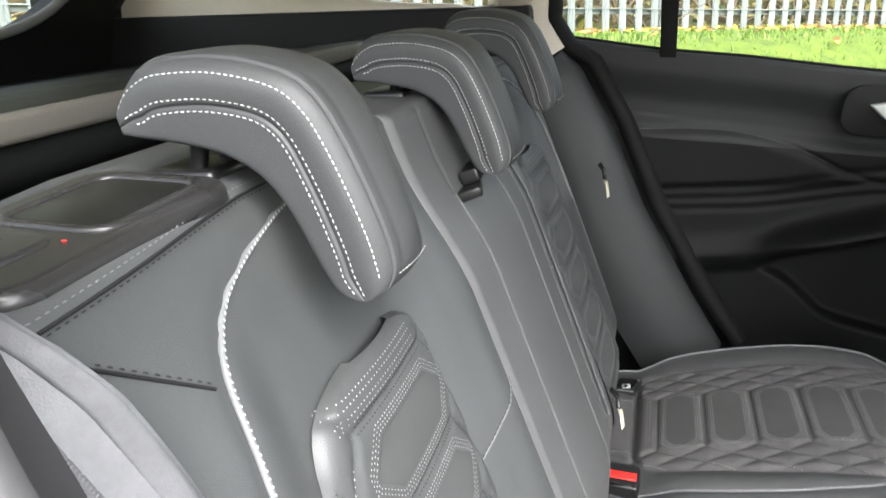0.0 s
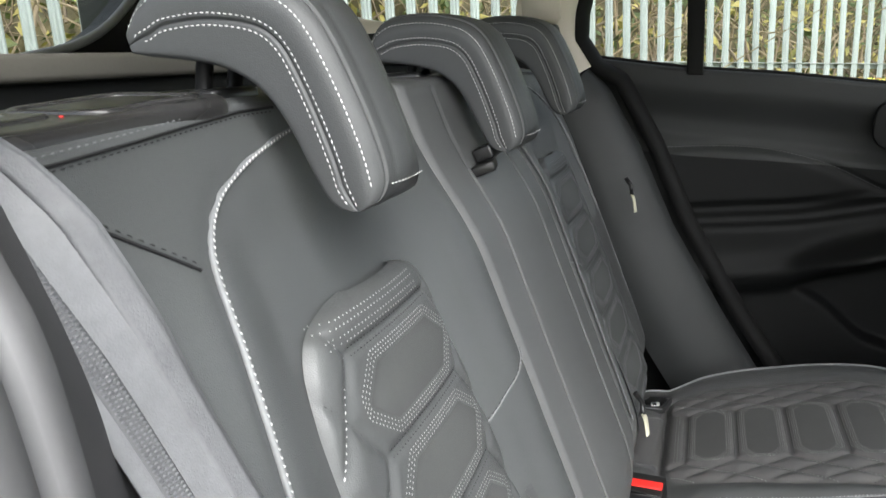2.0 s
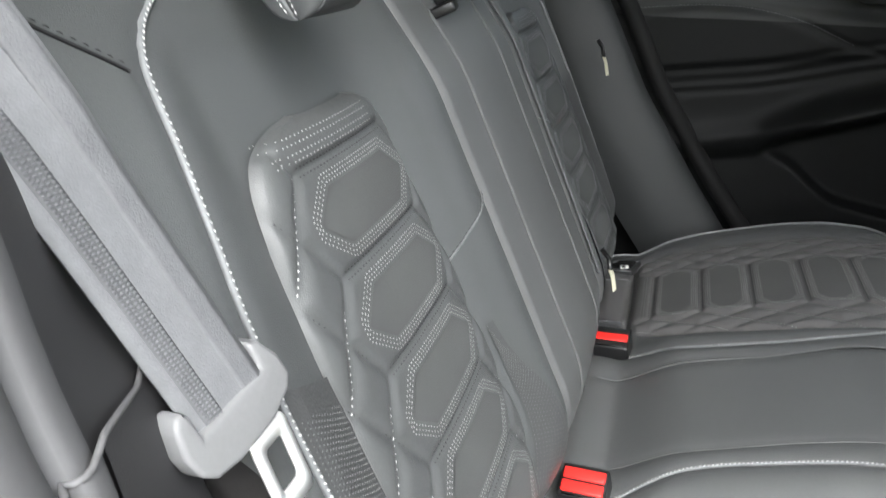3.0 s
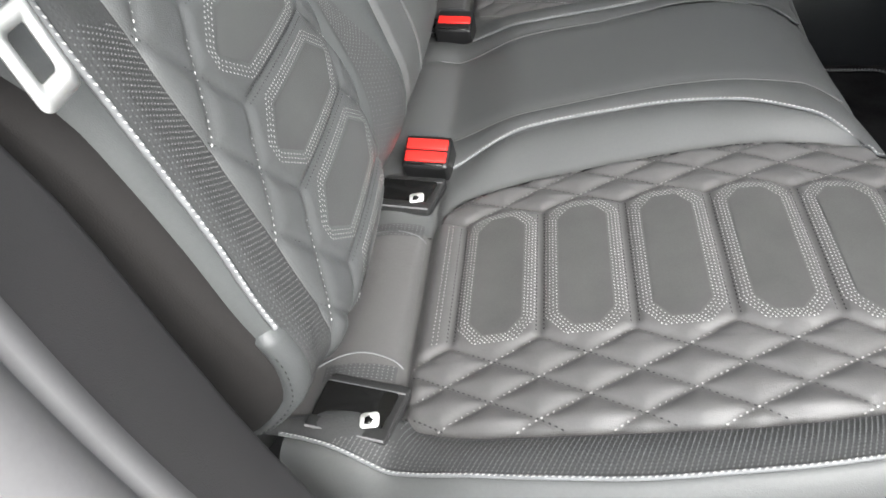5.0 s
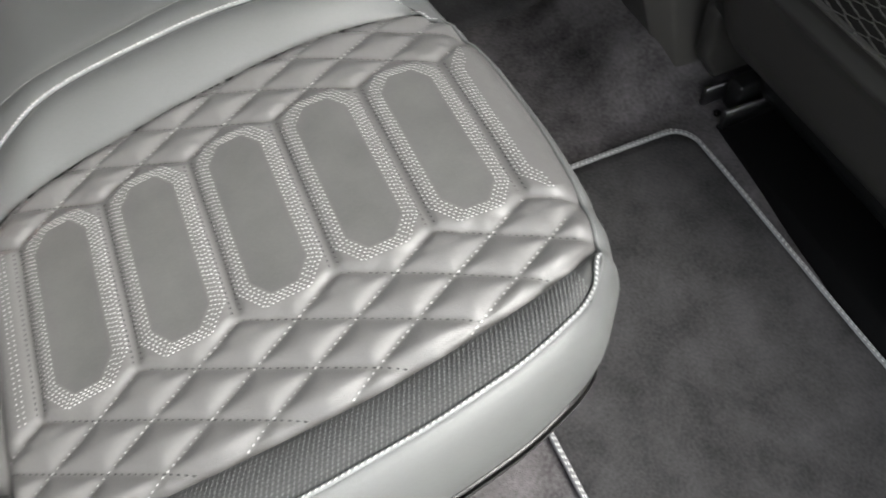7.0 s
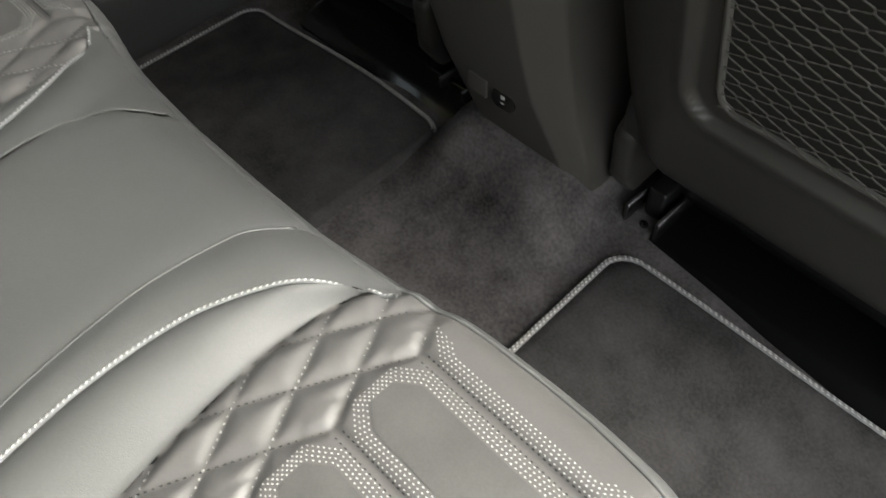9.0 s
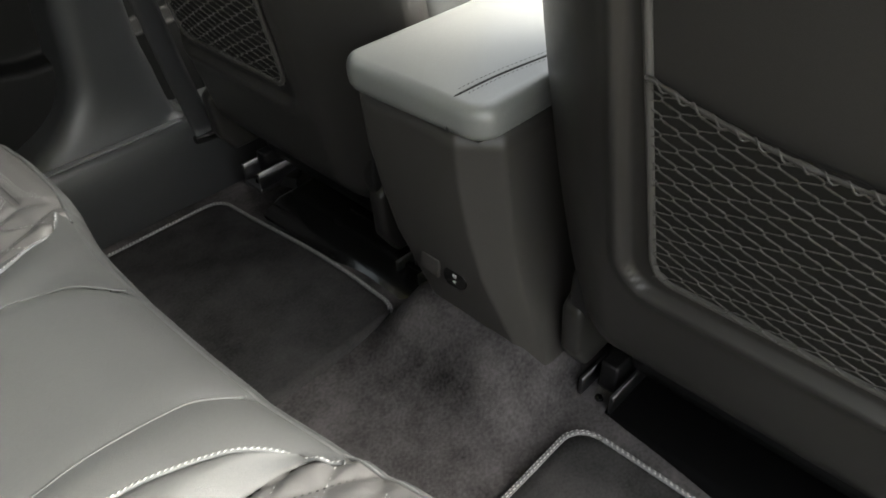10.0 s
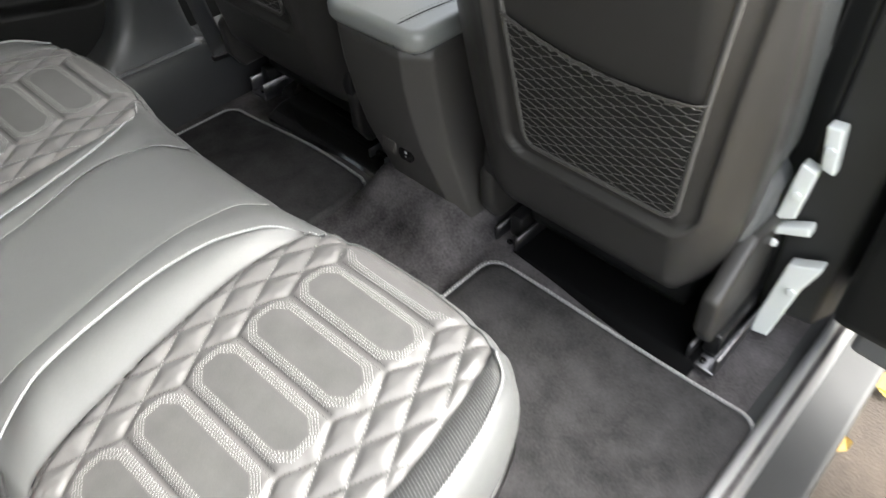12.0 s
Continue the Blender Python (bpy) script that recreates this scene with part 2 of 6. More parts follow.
def frames(points, up=(0.1, 0.2, 1.0)):
    t = np.gradient(points, axis=0)
    t /= np.linalg.norm(t, axis=1)[:, None] + 1e-12
    a = np.zeros_like(t)
    last = np.cross(t[0], up)
    if np.linalg.norm(last) < 1e-3:
        last = np.cross(t[0], (1, 0, 0))
    for i in range(len(t)):
        v = last - t[i] * (last @ t[i])
        last = v / (np.linalg.norm(v) + 1e-12)
        a[i] = last
    return t, a, np.cross(t, a)


def tube(points, r, n=8, gap=None, closed=False):
    points = resample(points, gap) if gap else np.asarray(points, float)
    t, a, b = frames(points)
    r = np.broadcast_to(np.asarray(r, float), (len(points),))
    w = np.linspace(0, 2 * np.pi, n, endpoint=False)
    p = points[:, None] + r[:, None, None] * (np.cos(w)[None, :, None] * a[:, None] + np.sin(w)[None, :, None] * b[:, None])
    pts, faces = sheet(p, wrap=True)
    m = len(pts)
    faces += [list(range(n))[::-1], list(range(m - n, m))]
    return pts, faces


def strip_of(points, sides, width, thick):
    """A flat band along points; sides: the direction across it."""
    points, sides = np.asarray(points, float), np.asarray(sides, float)
    sides = sides / np.linalg.norm(sides, axis=1)[:, None]
    t = np.gradient(points, axis=0)
    nrm = np.cross(t, sides)
    nrm /= np.linalg.norm(nrm, axis=1)[:, None]
    w, h = width / 2, thick / 2
    ring = [(-w, -h), (-w * 0.6, -h), (0, -h), (w * 0.6, -h), (w, -h * 0.6), (w, h * 0.6), (w * 0.6, h), (0, h), (-w * 0.6, h), (-w, h * 0.6)]
    p = np.stack([points + a * sides + b * nrm for a, b in ring], 1)
    pts, faces = sheet(p, wrap=True)
    m, n = len(pts), len(ring)
    return pts, faces + [list(range(n))[::-1], list(range(m - n, m))]


def stitches(points, normals, length=0.0052, gap=0.0026, width=0.0011, lift=0.0005, slant=0.0):
    """Short raised stitches along a line."""
    points, normals = np.asarray(points, float), np.asarray(normals, float)
    s = np.r_[0, np.cumsum(np.linalg.norm(np.diff(points, axis=0), axis=1))]
    made = []
    at = gap
    while at + length < s[-1]:
        def on(u):
            return (np.array([np.interp(u, s, points[:, i]) for i in range(3)]),
                    np.array([np.interp(u, s, normals[:, i]) for i in range(3)]))
        (p, n), (q, m) = on(at), on(at + length)
        n = n / (np.linalg.norm(n) + 1e-9)
        d = (q - p) / (np.linalg.norm(q - p) + 1e-9)
        c = np.cross(n, d)
        p, q = p - slant * c, q + slant * c
        k = (p + q) / 2
        w = width / 2
        pts = [p + n * lift * 0.2, k - c * w + n * lift, k + c * w + n * lift, q + n * lift * 0.2, k + n * (lift + width * 0.6),
               p * 0.75 + q * 0.25 - c * w + n * lift * 0.8, p * 0.75 + q * 0.25 + c * w + n * lift * 0.8,
               p * 0.25 + q * 0.75 - c * w + n * lift * 0.8, p * 0.25 + q * 0.75 + c * w + n * lift * 0.8]
        made.append((np.array(pts), [[0, 6, 4, 5], [6, 2, 8, 4], [5, 4, 7, 1], [4, 8, 3, 7]]))
        at += length + gap
    return merge(made) if made else (np.zeros((3, 3)), [[0, 1, 2]])


def dots(points, normals, along, length=0.0022, width=0.0014, lift=0.0005):
    """Small raised marks."""
    made = []
    for p, n, d in zip(points, normals, along):
        c = np.cross(n, d)
        a, b = d * length / 2, c * width / 2
        q = p + n * lift
        made.append((np.array([q + a, q + a * 0.4 + b, q - a * 0.4 + b, q - a, q - a * 0.4 - b, q + a * 0.4 - b]), [[0, 1, 2, 3, 4, 5]]))
    return merge(made)


def box(lo, hi, bevel=0.004, segments=2):
    bm = bmesh.new()
    bmesh.ops.create_cube(bm, size=1)
    lo, hi = Vector(lo), Vector(hi)
    for v in bm.verts:
        v.co = Vector([(lo[i] + hi[i]) / 2 + v.co[i] * (hi[i] - lo[i]) for i in range(3)])
    if bevel:
        bmesh.ops.bevel(bm, geom=bm.edges[:], offset=bevel, segments=segments, profile=0.6, affect="EDGES")
    return bm


def prism(outline, lo, hi, axis="y", bevel=0.003, segments=2):
    """A solid whose outline lies across an axis."""
    bm = bmesh.new()
    make = {"x": lambda a, b, c: (c, a, b), "y": lambda a, b, c: (a, c, b), "z": lambda a, b, c: (a, b, c)}[axis]
    one = [bm.verts.new(make(a, b, lo)) for a, b in outline]
    two = [bm.verts.new(make(a, b, hi)) for a, b in outline]
    n = len(outline)
    bm.faces.new(one)
    bm.faces.new(two[::-1])
    for i in range(n):
        bm.faces.new((one[i], two[i], two[(i + 1) % n], one[(i + 1) % n]))
    bmesh.ops.recalc_face_normals(bm, faces=bm.faces)
    if bevel:
        sharp = [e for e in bm.edges if e.calc_face_angle(0) > 0.5]
        bmesh.ops.bevel(bm, geom=sharp, offset=bevel, segments=segments, profile=0.6, affect="EDGES")
    return bm


def joined(bms):
    out = bmesh.new()
    for b in bms:
        me = bpy.data.meshes.new("tmp")
        b.to_mesh(me)
        b.free()
        out.from_mesh(me)
        bpy.data.meshes.remove(me)
    return out


def turned(bm, m):
    bmesh.ops.transform(bm, matrix=m, verts=bm.verts)
    return bm


def rounded_outline(w, h, r, n=5):
    pts = []
    for cx, cy, a in ((w - r, h - r, 0), (r - w, h - r, 90), (r - w, r - h, 180), (w - r, r - h, 270)):
        for i in range(n + 1):
            t = radians(a + 90 * i / n)
            pts.append((cx + r * math.cos(t), cy + r * math.sin(t)))
    return pts

# ---- rear bench cushion ----
# x runs to the front of the car, y to its left side, z up; the middle of the car is y = 0
REAR = -0.17
cushion_z = spline([-0.18, -0.05, 0.0, 0.03, 0.10, 0.143, 0.226, 0.308, 0.377, 0.475, 0.52], [0.535, 0.545, 0.550, 0.555, 0.573, 0.584, 0.600, 0.614, 0.620, 0.620, 0.610])
out_pipe = spline([-0.17, -0.066, -0.036, 0.033, 0.092, 0.158, 0.211, 0.29, 0.367, 0.434, 0.46, 0.476, 0.5], [-0.52, -0.529, -0.54, -0.566, -0.58, -0.588, -0.591, -0.588, -0.578, -0.557, -0.54, -0.518, -0.505])
quilt_out = spline([-0.17, 0.03, 0.048, 0.108, 0.193, 0.276, 0.336, 0.388, 0.447, 0.479], [-0.505, -0.508, -0.527, -0.54, -0.544, -0.545, -0.541, -0.533, -0.52, -0.51])
quilt_in = spline([-0.17, 0.024, 0.049, 0.07, 0.118, 0.17, 0.222, 0.277, 0.33, 0.388, 0.424, 0.453, 0.473, 0.48], [-0.278, -0.276, -0.238, -0.226, -0.217, -0.212, -0.206, -0.202, -0.198, -0.196, -0.198, -0.204, -0.214, -0.224])
in_pipe = spline([-0.17, 0.035, 0.082, 0.133, 0.19, 0.25, 0.307, 0.351, 0.393, 0.43, 0.46, 0.475, 0.483], [-0.172, -0.163, -0.150, -0.137, -0.133, -0.132, -0.136, -0.143, -0.157, -0.176, -0.203, -0.230, -0.240])
mid_seam = spline([-0.17, 0.02, 0.09, 0.14, 0.197, 0.25, 0.327, 0.373, 0.421, 0.454, 0.475], [-0.100, -0.104, -0.105, -0.104, -0.100, -0.096, -0.0955, -0.0995, -0.107, -0.119, -0.130])
far_seam = spline([-0.17, 0.02, 0.11, 0.20, 0.275, 0.328, 0.38, 0.428, 0.455, 0.475], [-0.100, -0.101, -0.098, -0.097, -0.101, -0.108, -0.106, -0.088, -0.070, -0.056])
front_x = spline([-0.61, -0.58, -0.546, -0.506, -0.446, -0.377, -0.3, -0.225, -0.15, -0.1, -0.05, 0.0], [0.38, 0.43, 0.466, 0.484, 0.497, 0.502, 0.499, 0.485, 0.474, 0.471, 0.47, 0.47])

PITCH, FIRST = 0.0778, 0.066


def quilting(a, b, first, pitch, low, high, m, room=0.018, cell=0.010):
    """Height 0..1 of a quilt: long cells side by side along a, between b = low and high, with diamonds beyond both ends."""
    da = np.abs((a - first + pitch / 2) % pitch - pitch / 2)
    g = math.hypot(1, m)
    inside = (b > low) & (b < high)
    lo, hi = b - low, high - b

    def ray(dy):
        far = (m * da + dy) / g
        return np.where(da > m * dy, far, np.hypot(da, dy))
    d_in = np.minimum(da, np.minimum(ray(np.maximum(lo, 0)), ray(np.maximum(hi, 0))))
    out = np.maximum(-lo, -hi)
    slant = m * da
    row = 2 * (m * pitch / 2)
    r1 = np.abs((out - slant + row / 2) % row - row / 2)
    r2 = np.abs((out + slant + row / 2) % row - row / 2)
    d_out = np.minimum(r1, r2) / g
    apex = (out > 0) & (out < m * (pitch / 2 - da))
    wide = np.where(inside | apex, cell, room)
    d = np.where(inside, d_in, d_out)
    d = np.where(out > 0, d, d)
    return 1 - (1 - np.clip(d / wide, 0, 1)) ** 2


def cushion_height(x, y):
    yy = -np.abs(y)
    z = cushion_z(x)
    qo, qi, ip, op, ms = quilt_out(x), quilt_in(x), in_pipe(x), out_pipe(x), np.where(np.asarray(y) < 0, mid_seam(x), far_seam(x))
    q = quilting(x, yy, FIRST, PITCH, -0.444, -0.277, 0.54)
    edge = np.minimum(yy - qo, qi - yy)
    back = step(0.026, 0.045, x)
    e = 1 - (1 - np.clip(edge / 0.014, 0, 1)) ** 2
    z = z + np.where(edge > 0, back * (e * (0.005 + 0.0062 * q) - 0.003), 0)
    t = np.clip((yy - qi) / np.maximum(ip - qi, 1e-4), 0, 1)
    z = z + 0.019 * step(0.02, 0.12, x) * step(0.485, 0.42, x) * step(0.0, 1.0, t)
    z = z + 0.013 * step(0.02, 0.10, x) * step(0.48, 0.42, x) * np.clip((qo - yy) / np.maximum(qo - op, 1e-4), 0, 1)
    z = z + np.where((yy > qi) & (yy <= ip), 0.011 * np.clip((ip - qi) / 0.07, 0, 1) * np.sin(np.pi * t) ** 0.8 * step(0.02, 0.10, x) - 0.002 * np.clip((ip - qi) / 0.07, 0, 1), 0)
    t = np.clip((yy - ip) / np.maximum(ms - ip, 1e-4), 0, 1)
    z = z + np.where((yy > ip) & (yy <= ms), 0.004 * np.sin(np.pi * t), 0)
    z = z + np.where(yy > ms, 0.004 * (1 - np.exp(-(yy - ms) / 0.01)) - 0.004 * step(-0.15, 0.0, yy), 0)
    t = np.clip((yy - op) / np.maximum(qo - op, 1e-4), 0, 1)
    z = z + np.where((yy < qo), 0.004 * np.sin(np.pi * t) + 0.003, 0)
    groove = np.exp(-((x - 0.028) / 0.006) ** 2) * (yy > -0.51) * (yy < -0.18)
    z = z - 0.010 * groove
    roll = np.where((x < 0.028), 0.010 * np.sin(np.pi * np.clip((x + 0.06) / 0.088, 0, 1)), 0)
    wrinkle = 0.0008 * np.sin(160 * x + 40 * yy) * np.exp(-((x - 0.455) / 0.02) ** 2) * (edge > 0)
    return z + roll + wrinkle


def cushion_point(x, y):
    return np.stack([x, y, cushion_height(x, y)], -1)


def cushion_normal(x, y, e=0.004):
    zx = (cushion_height(x + e, y) - cushion_height(x - e, y)) / (2 * e)
    zy = (cushion_height(x, y + e) - cushion_height(x, y - e)) / (2 * e)
    n = np.stack([-zx, -zy, np.ones_like(zx)], -1)
    return n / np.linalg.norm(n, axis=-1)[..., None]


def cushion_region(line_a, line_b, nv, ns, side, start=REAR):
    s, v = np.meshgrid(np.linspace(0, 1, ns + 1), np.linspace(0, 1, nv + 1), indexing="ij")
    x = start + (0.48 - start) * s
    for _ in range(6):
        y = line_a(x) + (line_b(x) - line_a(x)) * v
        x = start + (front_x(y) - start) * s
    y = line_a(x) + (line_b(x) - line_a(x)) * v
    z = cushion_height(x, y)
    z = z - 0.006 * np.clip((s - 0.97) / 0.03, 0, 1) ** 2
    return sheet(np.stack([x, -side * y if side > 0 else y, z], -1), flip=side < 0)


def on_cushion(xs, ys, side):
    p, n = cushion_point(xs, ys), cushion_normal(xs, ys)
    if side > 0:
        p, n = p * (1, -1, 1), n * (1, -1, 1)
    return p, n


def cell_ring(half_a, half_b, cut, gap):
    """Marks round a long six-sided cell: places and directions."""
    c = [(half_a, half_b - cut), (half_a - cut * 0.75, half_b), (-half_a + cut * 0.75, half_b), (-half_a, half_b - cut),
         (-half_a, cut - half_b), (-half_a + cut * 0.75, -half_b), (half_a - cut * 0.75, -half_b), (half_a, cut - half_b)]
    pts, dirs = [], []
    for i in range(8):
        p, q = np.array(c[i]), np.array(c[(i + 1) % 8])
        n = max(1, int(round(np.linalg.norm(q - p) / gap)))
        for j in range(n):
            pts.append(p + (q - p) * (j + 0.5) / n)
            dirs.append((q - p) / np.linalg.norm(q - p))
    return np.array(pts), np.array(dirs), c


def inset_mesh(corners, flip):
    """Points and faces of a six-sided patch, fine enough to lie on a curved surface."""
    edge = [np.array(q) for q in list(corners) + [corners[0]]]
    c = np.array([p + (q - p) * j / 6 for p, q in zip(edge[:-1], edge[1:]) for j in range(6)])
    k = len(c)
    shares = (1.0, 0.8, 0.6, 0.4, 0.2)
    ring = np.concatenate([c * f for f in shares] + [np.zeros((1, 2))])
    face = [[i + k * r, (i + 1) % k + k * r, (i + 1) % k + k * (r + 1), i + k * (r + 1)] for r in range(len(shares) - 1) for i in range(k)]
    face += [[k * (len(shares) - 1) + i, k * (len(shares) - 1) + (i + 1) % k, k * len(shares)] for i in range(k)]
    return ring, [f[::-1] for f in face] if flip else face


bench = thing("rear_bench", "black leather rear bench cushion with quilted outer seats", "car seat", at=(0.2, 0.0, 0.4))


def fall(profile_o, profile_d, path, normal):
    """A skirt that leaves a line outwards and down."""
    p = np.stack([path + np.stack([normal[:, 0] * o, normal[:, 1] * o, -np.full(len(path), d)], 1) for o, d in zip(profile_o, profile_d)], 1)
    return p


for side in (-1, 1):
    part("seat_side_strip", cushion_region(out_pipe, quilt_out, 8, 110, side), WEAVE, bench, "finely perforated black vinyl strip")
    part("quilted_panel", cushion_region(quilt_out, quilt_in, 130, 190, side), QUILT, bench, "black leather panel quilted in long hexagons and diamonds")
    part("seat_bolster", cushion_region(quilt_in, in_pipe, 22, 110, side), LEATHER, bench)
    part("seat_border", cushion_region(in_pipe, mid_seam if side < 0 else far_seam, 10, 90, side), LEATHER, bench)
part("seat_centre", cushion_region(mid_seam, lambda x: -far_seam(x), 44, 90, -1), LEATHER, bench)

# skirt round the bench: outer side, corner, front, corner, outer side
xs = np.linspace(-0.066, 0.455, 60)
right_line = np.stack([xs, out_pipe(xs), cushion_height(xs, out_pipe(xs) + 1e-4)], 1)
ys = np.linspace(-0.512, 0.512, 160)
front_line = np.stack([front_x(-np.abs(ys)), ys, cushion_height(front_x(-np.abs(ys)), ys) - 0.006], 1)
turn = np.array([[0.470, -0.528], [0.478, -0.520]])
turn = np.stack([turn[:, 0], turn[:, 1], cushion_height(turn[:, 0], turn[:, 1]) - 0.003], 1)
line = np.concatenate([right_line, turn, front_line, (turn * (1, -1, 1))[::-1], (right_line * (1, -1, 1))[::-1]])
line = resample(line, 0.006)
tan = np.gradient(line[:, :2], axis=0)
for _ in range(14):
    tan[1:-1] = (tan[:-2] + tan[1:-1] + tan[2:]) / 3
tan /= np.linalg.norm(tan, axis=1)[:, None]
skirt_out = np.stack([tan[:, 1], -tan[:, 0]], 1)
wide = 0.80 + 0.20 * step(0.31, 0.51, np.abs(line[:, 1]))
skirt = fall([-0.010, -0.004, 0, 0.005, 0.011, 0.016, 0.020, 0.022, 0.022, 0.020, 0.017], [0.008, 0.003, 0.0005, 0.003, 0.009, 0.019, 0.034, 0.056, 0.080, 0.100, 0.116], line, skirt_out * wide[:, None])
part("seat_front", sheet(skirt, flip=True), LEATHER, bench)
under = fall([0.022, 0.020, 0.010, -0.02], [0.118, 0.135, 0.17, 0.21], line, skirt_out * wide[:, None])
part("seat_underside", sheet(under, flip=True), PLASTIC, bench, "black seat underside")
low = fall([0.0175], [0.117], line, skirt_out * wide[:, None])[:, 0]
part("lower_piping", tube(low, 0.0028, 8), SATIN, bench, "black piping")
part("lower_stitching", stitches(fall([0.0205], [0.106], line, skirt_out * wide[:, None])[:, 0], np.concatenate([skirt_out, np.zeros((len(line), 1))], 1), 0.004, 0.003, 0.0008), DARKTHREAD, bench, kind="stuff")
lip = fall([0.001], [-0.0005], line, skirt_out * wide[:, None])[:, 0]
for sign in (-1, 1):
    edge_line = lip[(lip[:, 0] > 0.45) & (lip[:, 1] * sign > 0.22)]
    part("front_edge_piping", tube(edge_line, 0.0018, 6), LEATHER, bench)

for side in (-1, 1):
    # piping with wound pale thread
    for f, x0, x1, lab in ((out_pipe, -0.07, 0.478, "pale corded piping"), (in_pipe, 0.03, 0.476, "pale corded piping")):
        xs = np.linspace(x0, x1, 160)
        p, n = on_cushion(xs, f(xs), side)
        p[:, 2] = cushion_height(xs, f(xs) + (-0.004 if f is in_pipe else 0.004)) + 0.001
        p = resample(p, 0.004)
        part("piping", tube(p, 0.0017, 8), CORD, bench, lab)
        up = np.tile([0.0, side * -0.25 if f is out_pipe else side * 0.25, 1.0], (len(p), 1))
        part("piping_thread", stitches(p + np.array([0, 0, 0.0014]), up, 0.0030, 0.0016, 0.0012, 0.0004, slant=0.0006), THREAD, bench, kind="stuff")
    xs = np.linspace(0.0, 0.465, 120)
    p, n = on_cushion(xs, (mid_seam if side < 0 else far_seam)(xs), side)
    part("seam", tube(p - n * 0.0002, 0.0013, 6), LEATHER, bench)
    # suede cells with two rows of pale perforations
    pts, nrm, drs = [], [], []
    for k in range(6):
        cx = FIRST + PITCH * (k + 0.5)
        cy = -0.3605
        for d in (0.0022, 0.0052, 0.0082, 0.0112):
            q, t, _ = cell_ring(0.0225 + d, 0.0785 + d * 0.75, 0.0165 + 0.4 * d, 0.0040)
            ok = (q[:, 0] + cx < 0.478)
            q, t = q[ok], t[ok]
            a, b = on_cushion(q[:, 0] + cx, q[:, 1] + cy, side)
            pts.append(a), nrm.append(b)
            t3 = np.stack([t[:, 0], t[:, 1] * (-1 if side > 0 else 1), np.zeros(len(t))], 1)
            drs.append(t3)
        if k < 5:
            _, _, c = cell_ring(0.0225, 0.0785, 0.0165, 0.01)
            c = np.array(c)
            ring, face = inset_mesh(c, side < 0)
            a, b = on_cushion(ring[:, 0] + cx, ring[:, 1] + cy, side)
            part("suede_inset", (a + b * 0.0009, face), SUEDE, bench, "charcoal suede inset")
    # half rows behind the first cell and before the front
    yv = np.linspace(-0.441, -0.280, 36)
    for dx in (-0.012, -0.0165):
        a, b = on_cushion(np.full(36, FIRST + dx), yv, side)
        pts.append(a), nrm.append(b), drs.append(np.tile([0.0, 1.0, 0.0], (36, 1)))
    part("perforation", dots(np.concatenate(pts), np.concatenate(nrm), np.concatenate(drs), 0.0017, 0.0013, 0.0004), PERFORATION, bench, "pale perforation marks", kind="stuff")
    # quilting thread: cell sides and diamonds
    lines = []
    for k in range(7):
        xk = FIRST + PITCH * k
        if xk > 0.475:
            continue
        for dx in (-0.0035, 0.0035):
            yv = np.linspace(-0.441, -0.280, 40)
            lines.append((np.full(40, xk + dx), yv))
    diag = []
    for k in range(-6, 13):
        for sg in (-1, 1):
            t = np.linspace(0, 0.135, 120)
            for low_end in (True, False):
                x = FIRST + PITCH * k + sg * t / 0.54
                y = -0.444 - t if low_end else -0.277 + t
                ok = (x > 0.034) & (x < 0.478) & (y > quilt_out(x) + 0.003) & (y < quilt_in(x) - 0.003)
                if ok.sum() > 4:
                    diag.append((x[ok], y[ok], (sg > 0) == low_end))
    made = []
    for x, y in lines:
        a, b = on_cushion(x, y, side)
        made.append(stitches(a, b, 0.0026, 0.0022, 0.0012, 0.0004))
    part("cell_stitching", merge(made), DARKTHREAD, bench, kind="stuff")
    for dark in (True, False):
        made = []
        for x, y, kind in diag:
            if kind == dark:
                a, b = on_cushion(x, y, side)
                made.append(stitches(a, b, 0.0034, 0.0020, 0.0013, 0.0006))
        part("diamond_stitching", merge(made), DARKTHREAD if dark else FAINT, bench, kind="stuff")
    # tiny perforations of the outer strip
    pts, nrm = [], []
    for r in range(14):
        f = (r + 0.6) / 14.6
        x = np.arange(-0.02 + 0.0013 * (r % 3), 0.455, 0.0038)
        y = out_pipe(x) + (quilt_out(x) - out_pipe(x)) * f
        clear = (x > 0.034) | (y < -0.538)
        a, b = on_cushion(x[clear], y[clear], side)
        pts.append(a), nrm.append(b)
    pts, nrm = np.concatenate(pts), np.concatenate(nrm)
    part("strip_perforation", dots(pts, nrm, np.tile([0.55, 0.83 * -side, 0.0], (len(pts), 1)), 0.0034, 0.0008, 0.0003), STRIPDOT, bench, "fine pale perforations", kind="stuff")

# rear roll seams and isofix guides
for side in (-1, 1):
    for y in (-0.455, -0.286):
        xs = np.linspace(-0.055, 0.024, 30)
        a, b = on_cushion(xs, np.full(30, y) + 0.01 * np.sin(np.pi * (xs + 0.055) / 0.08), side)
        part("seam", tube(a + b * 0.0002, 0.0008, 6), CORD, bench)


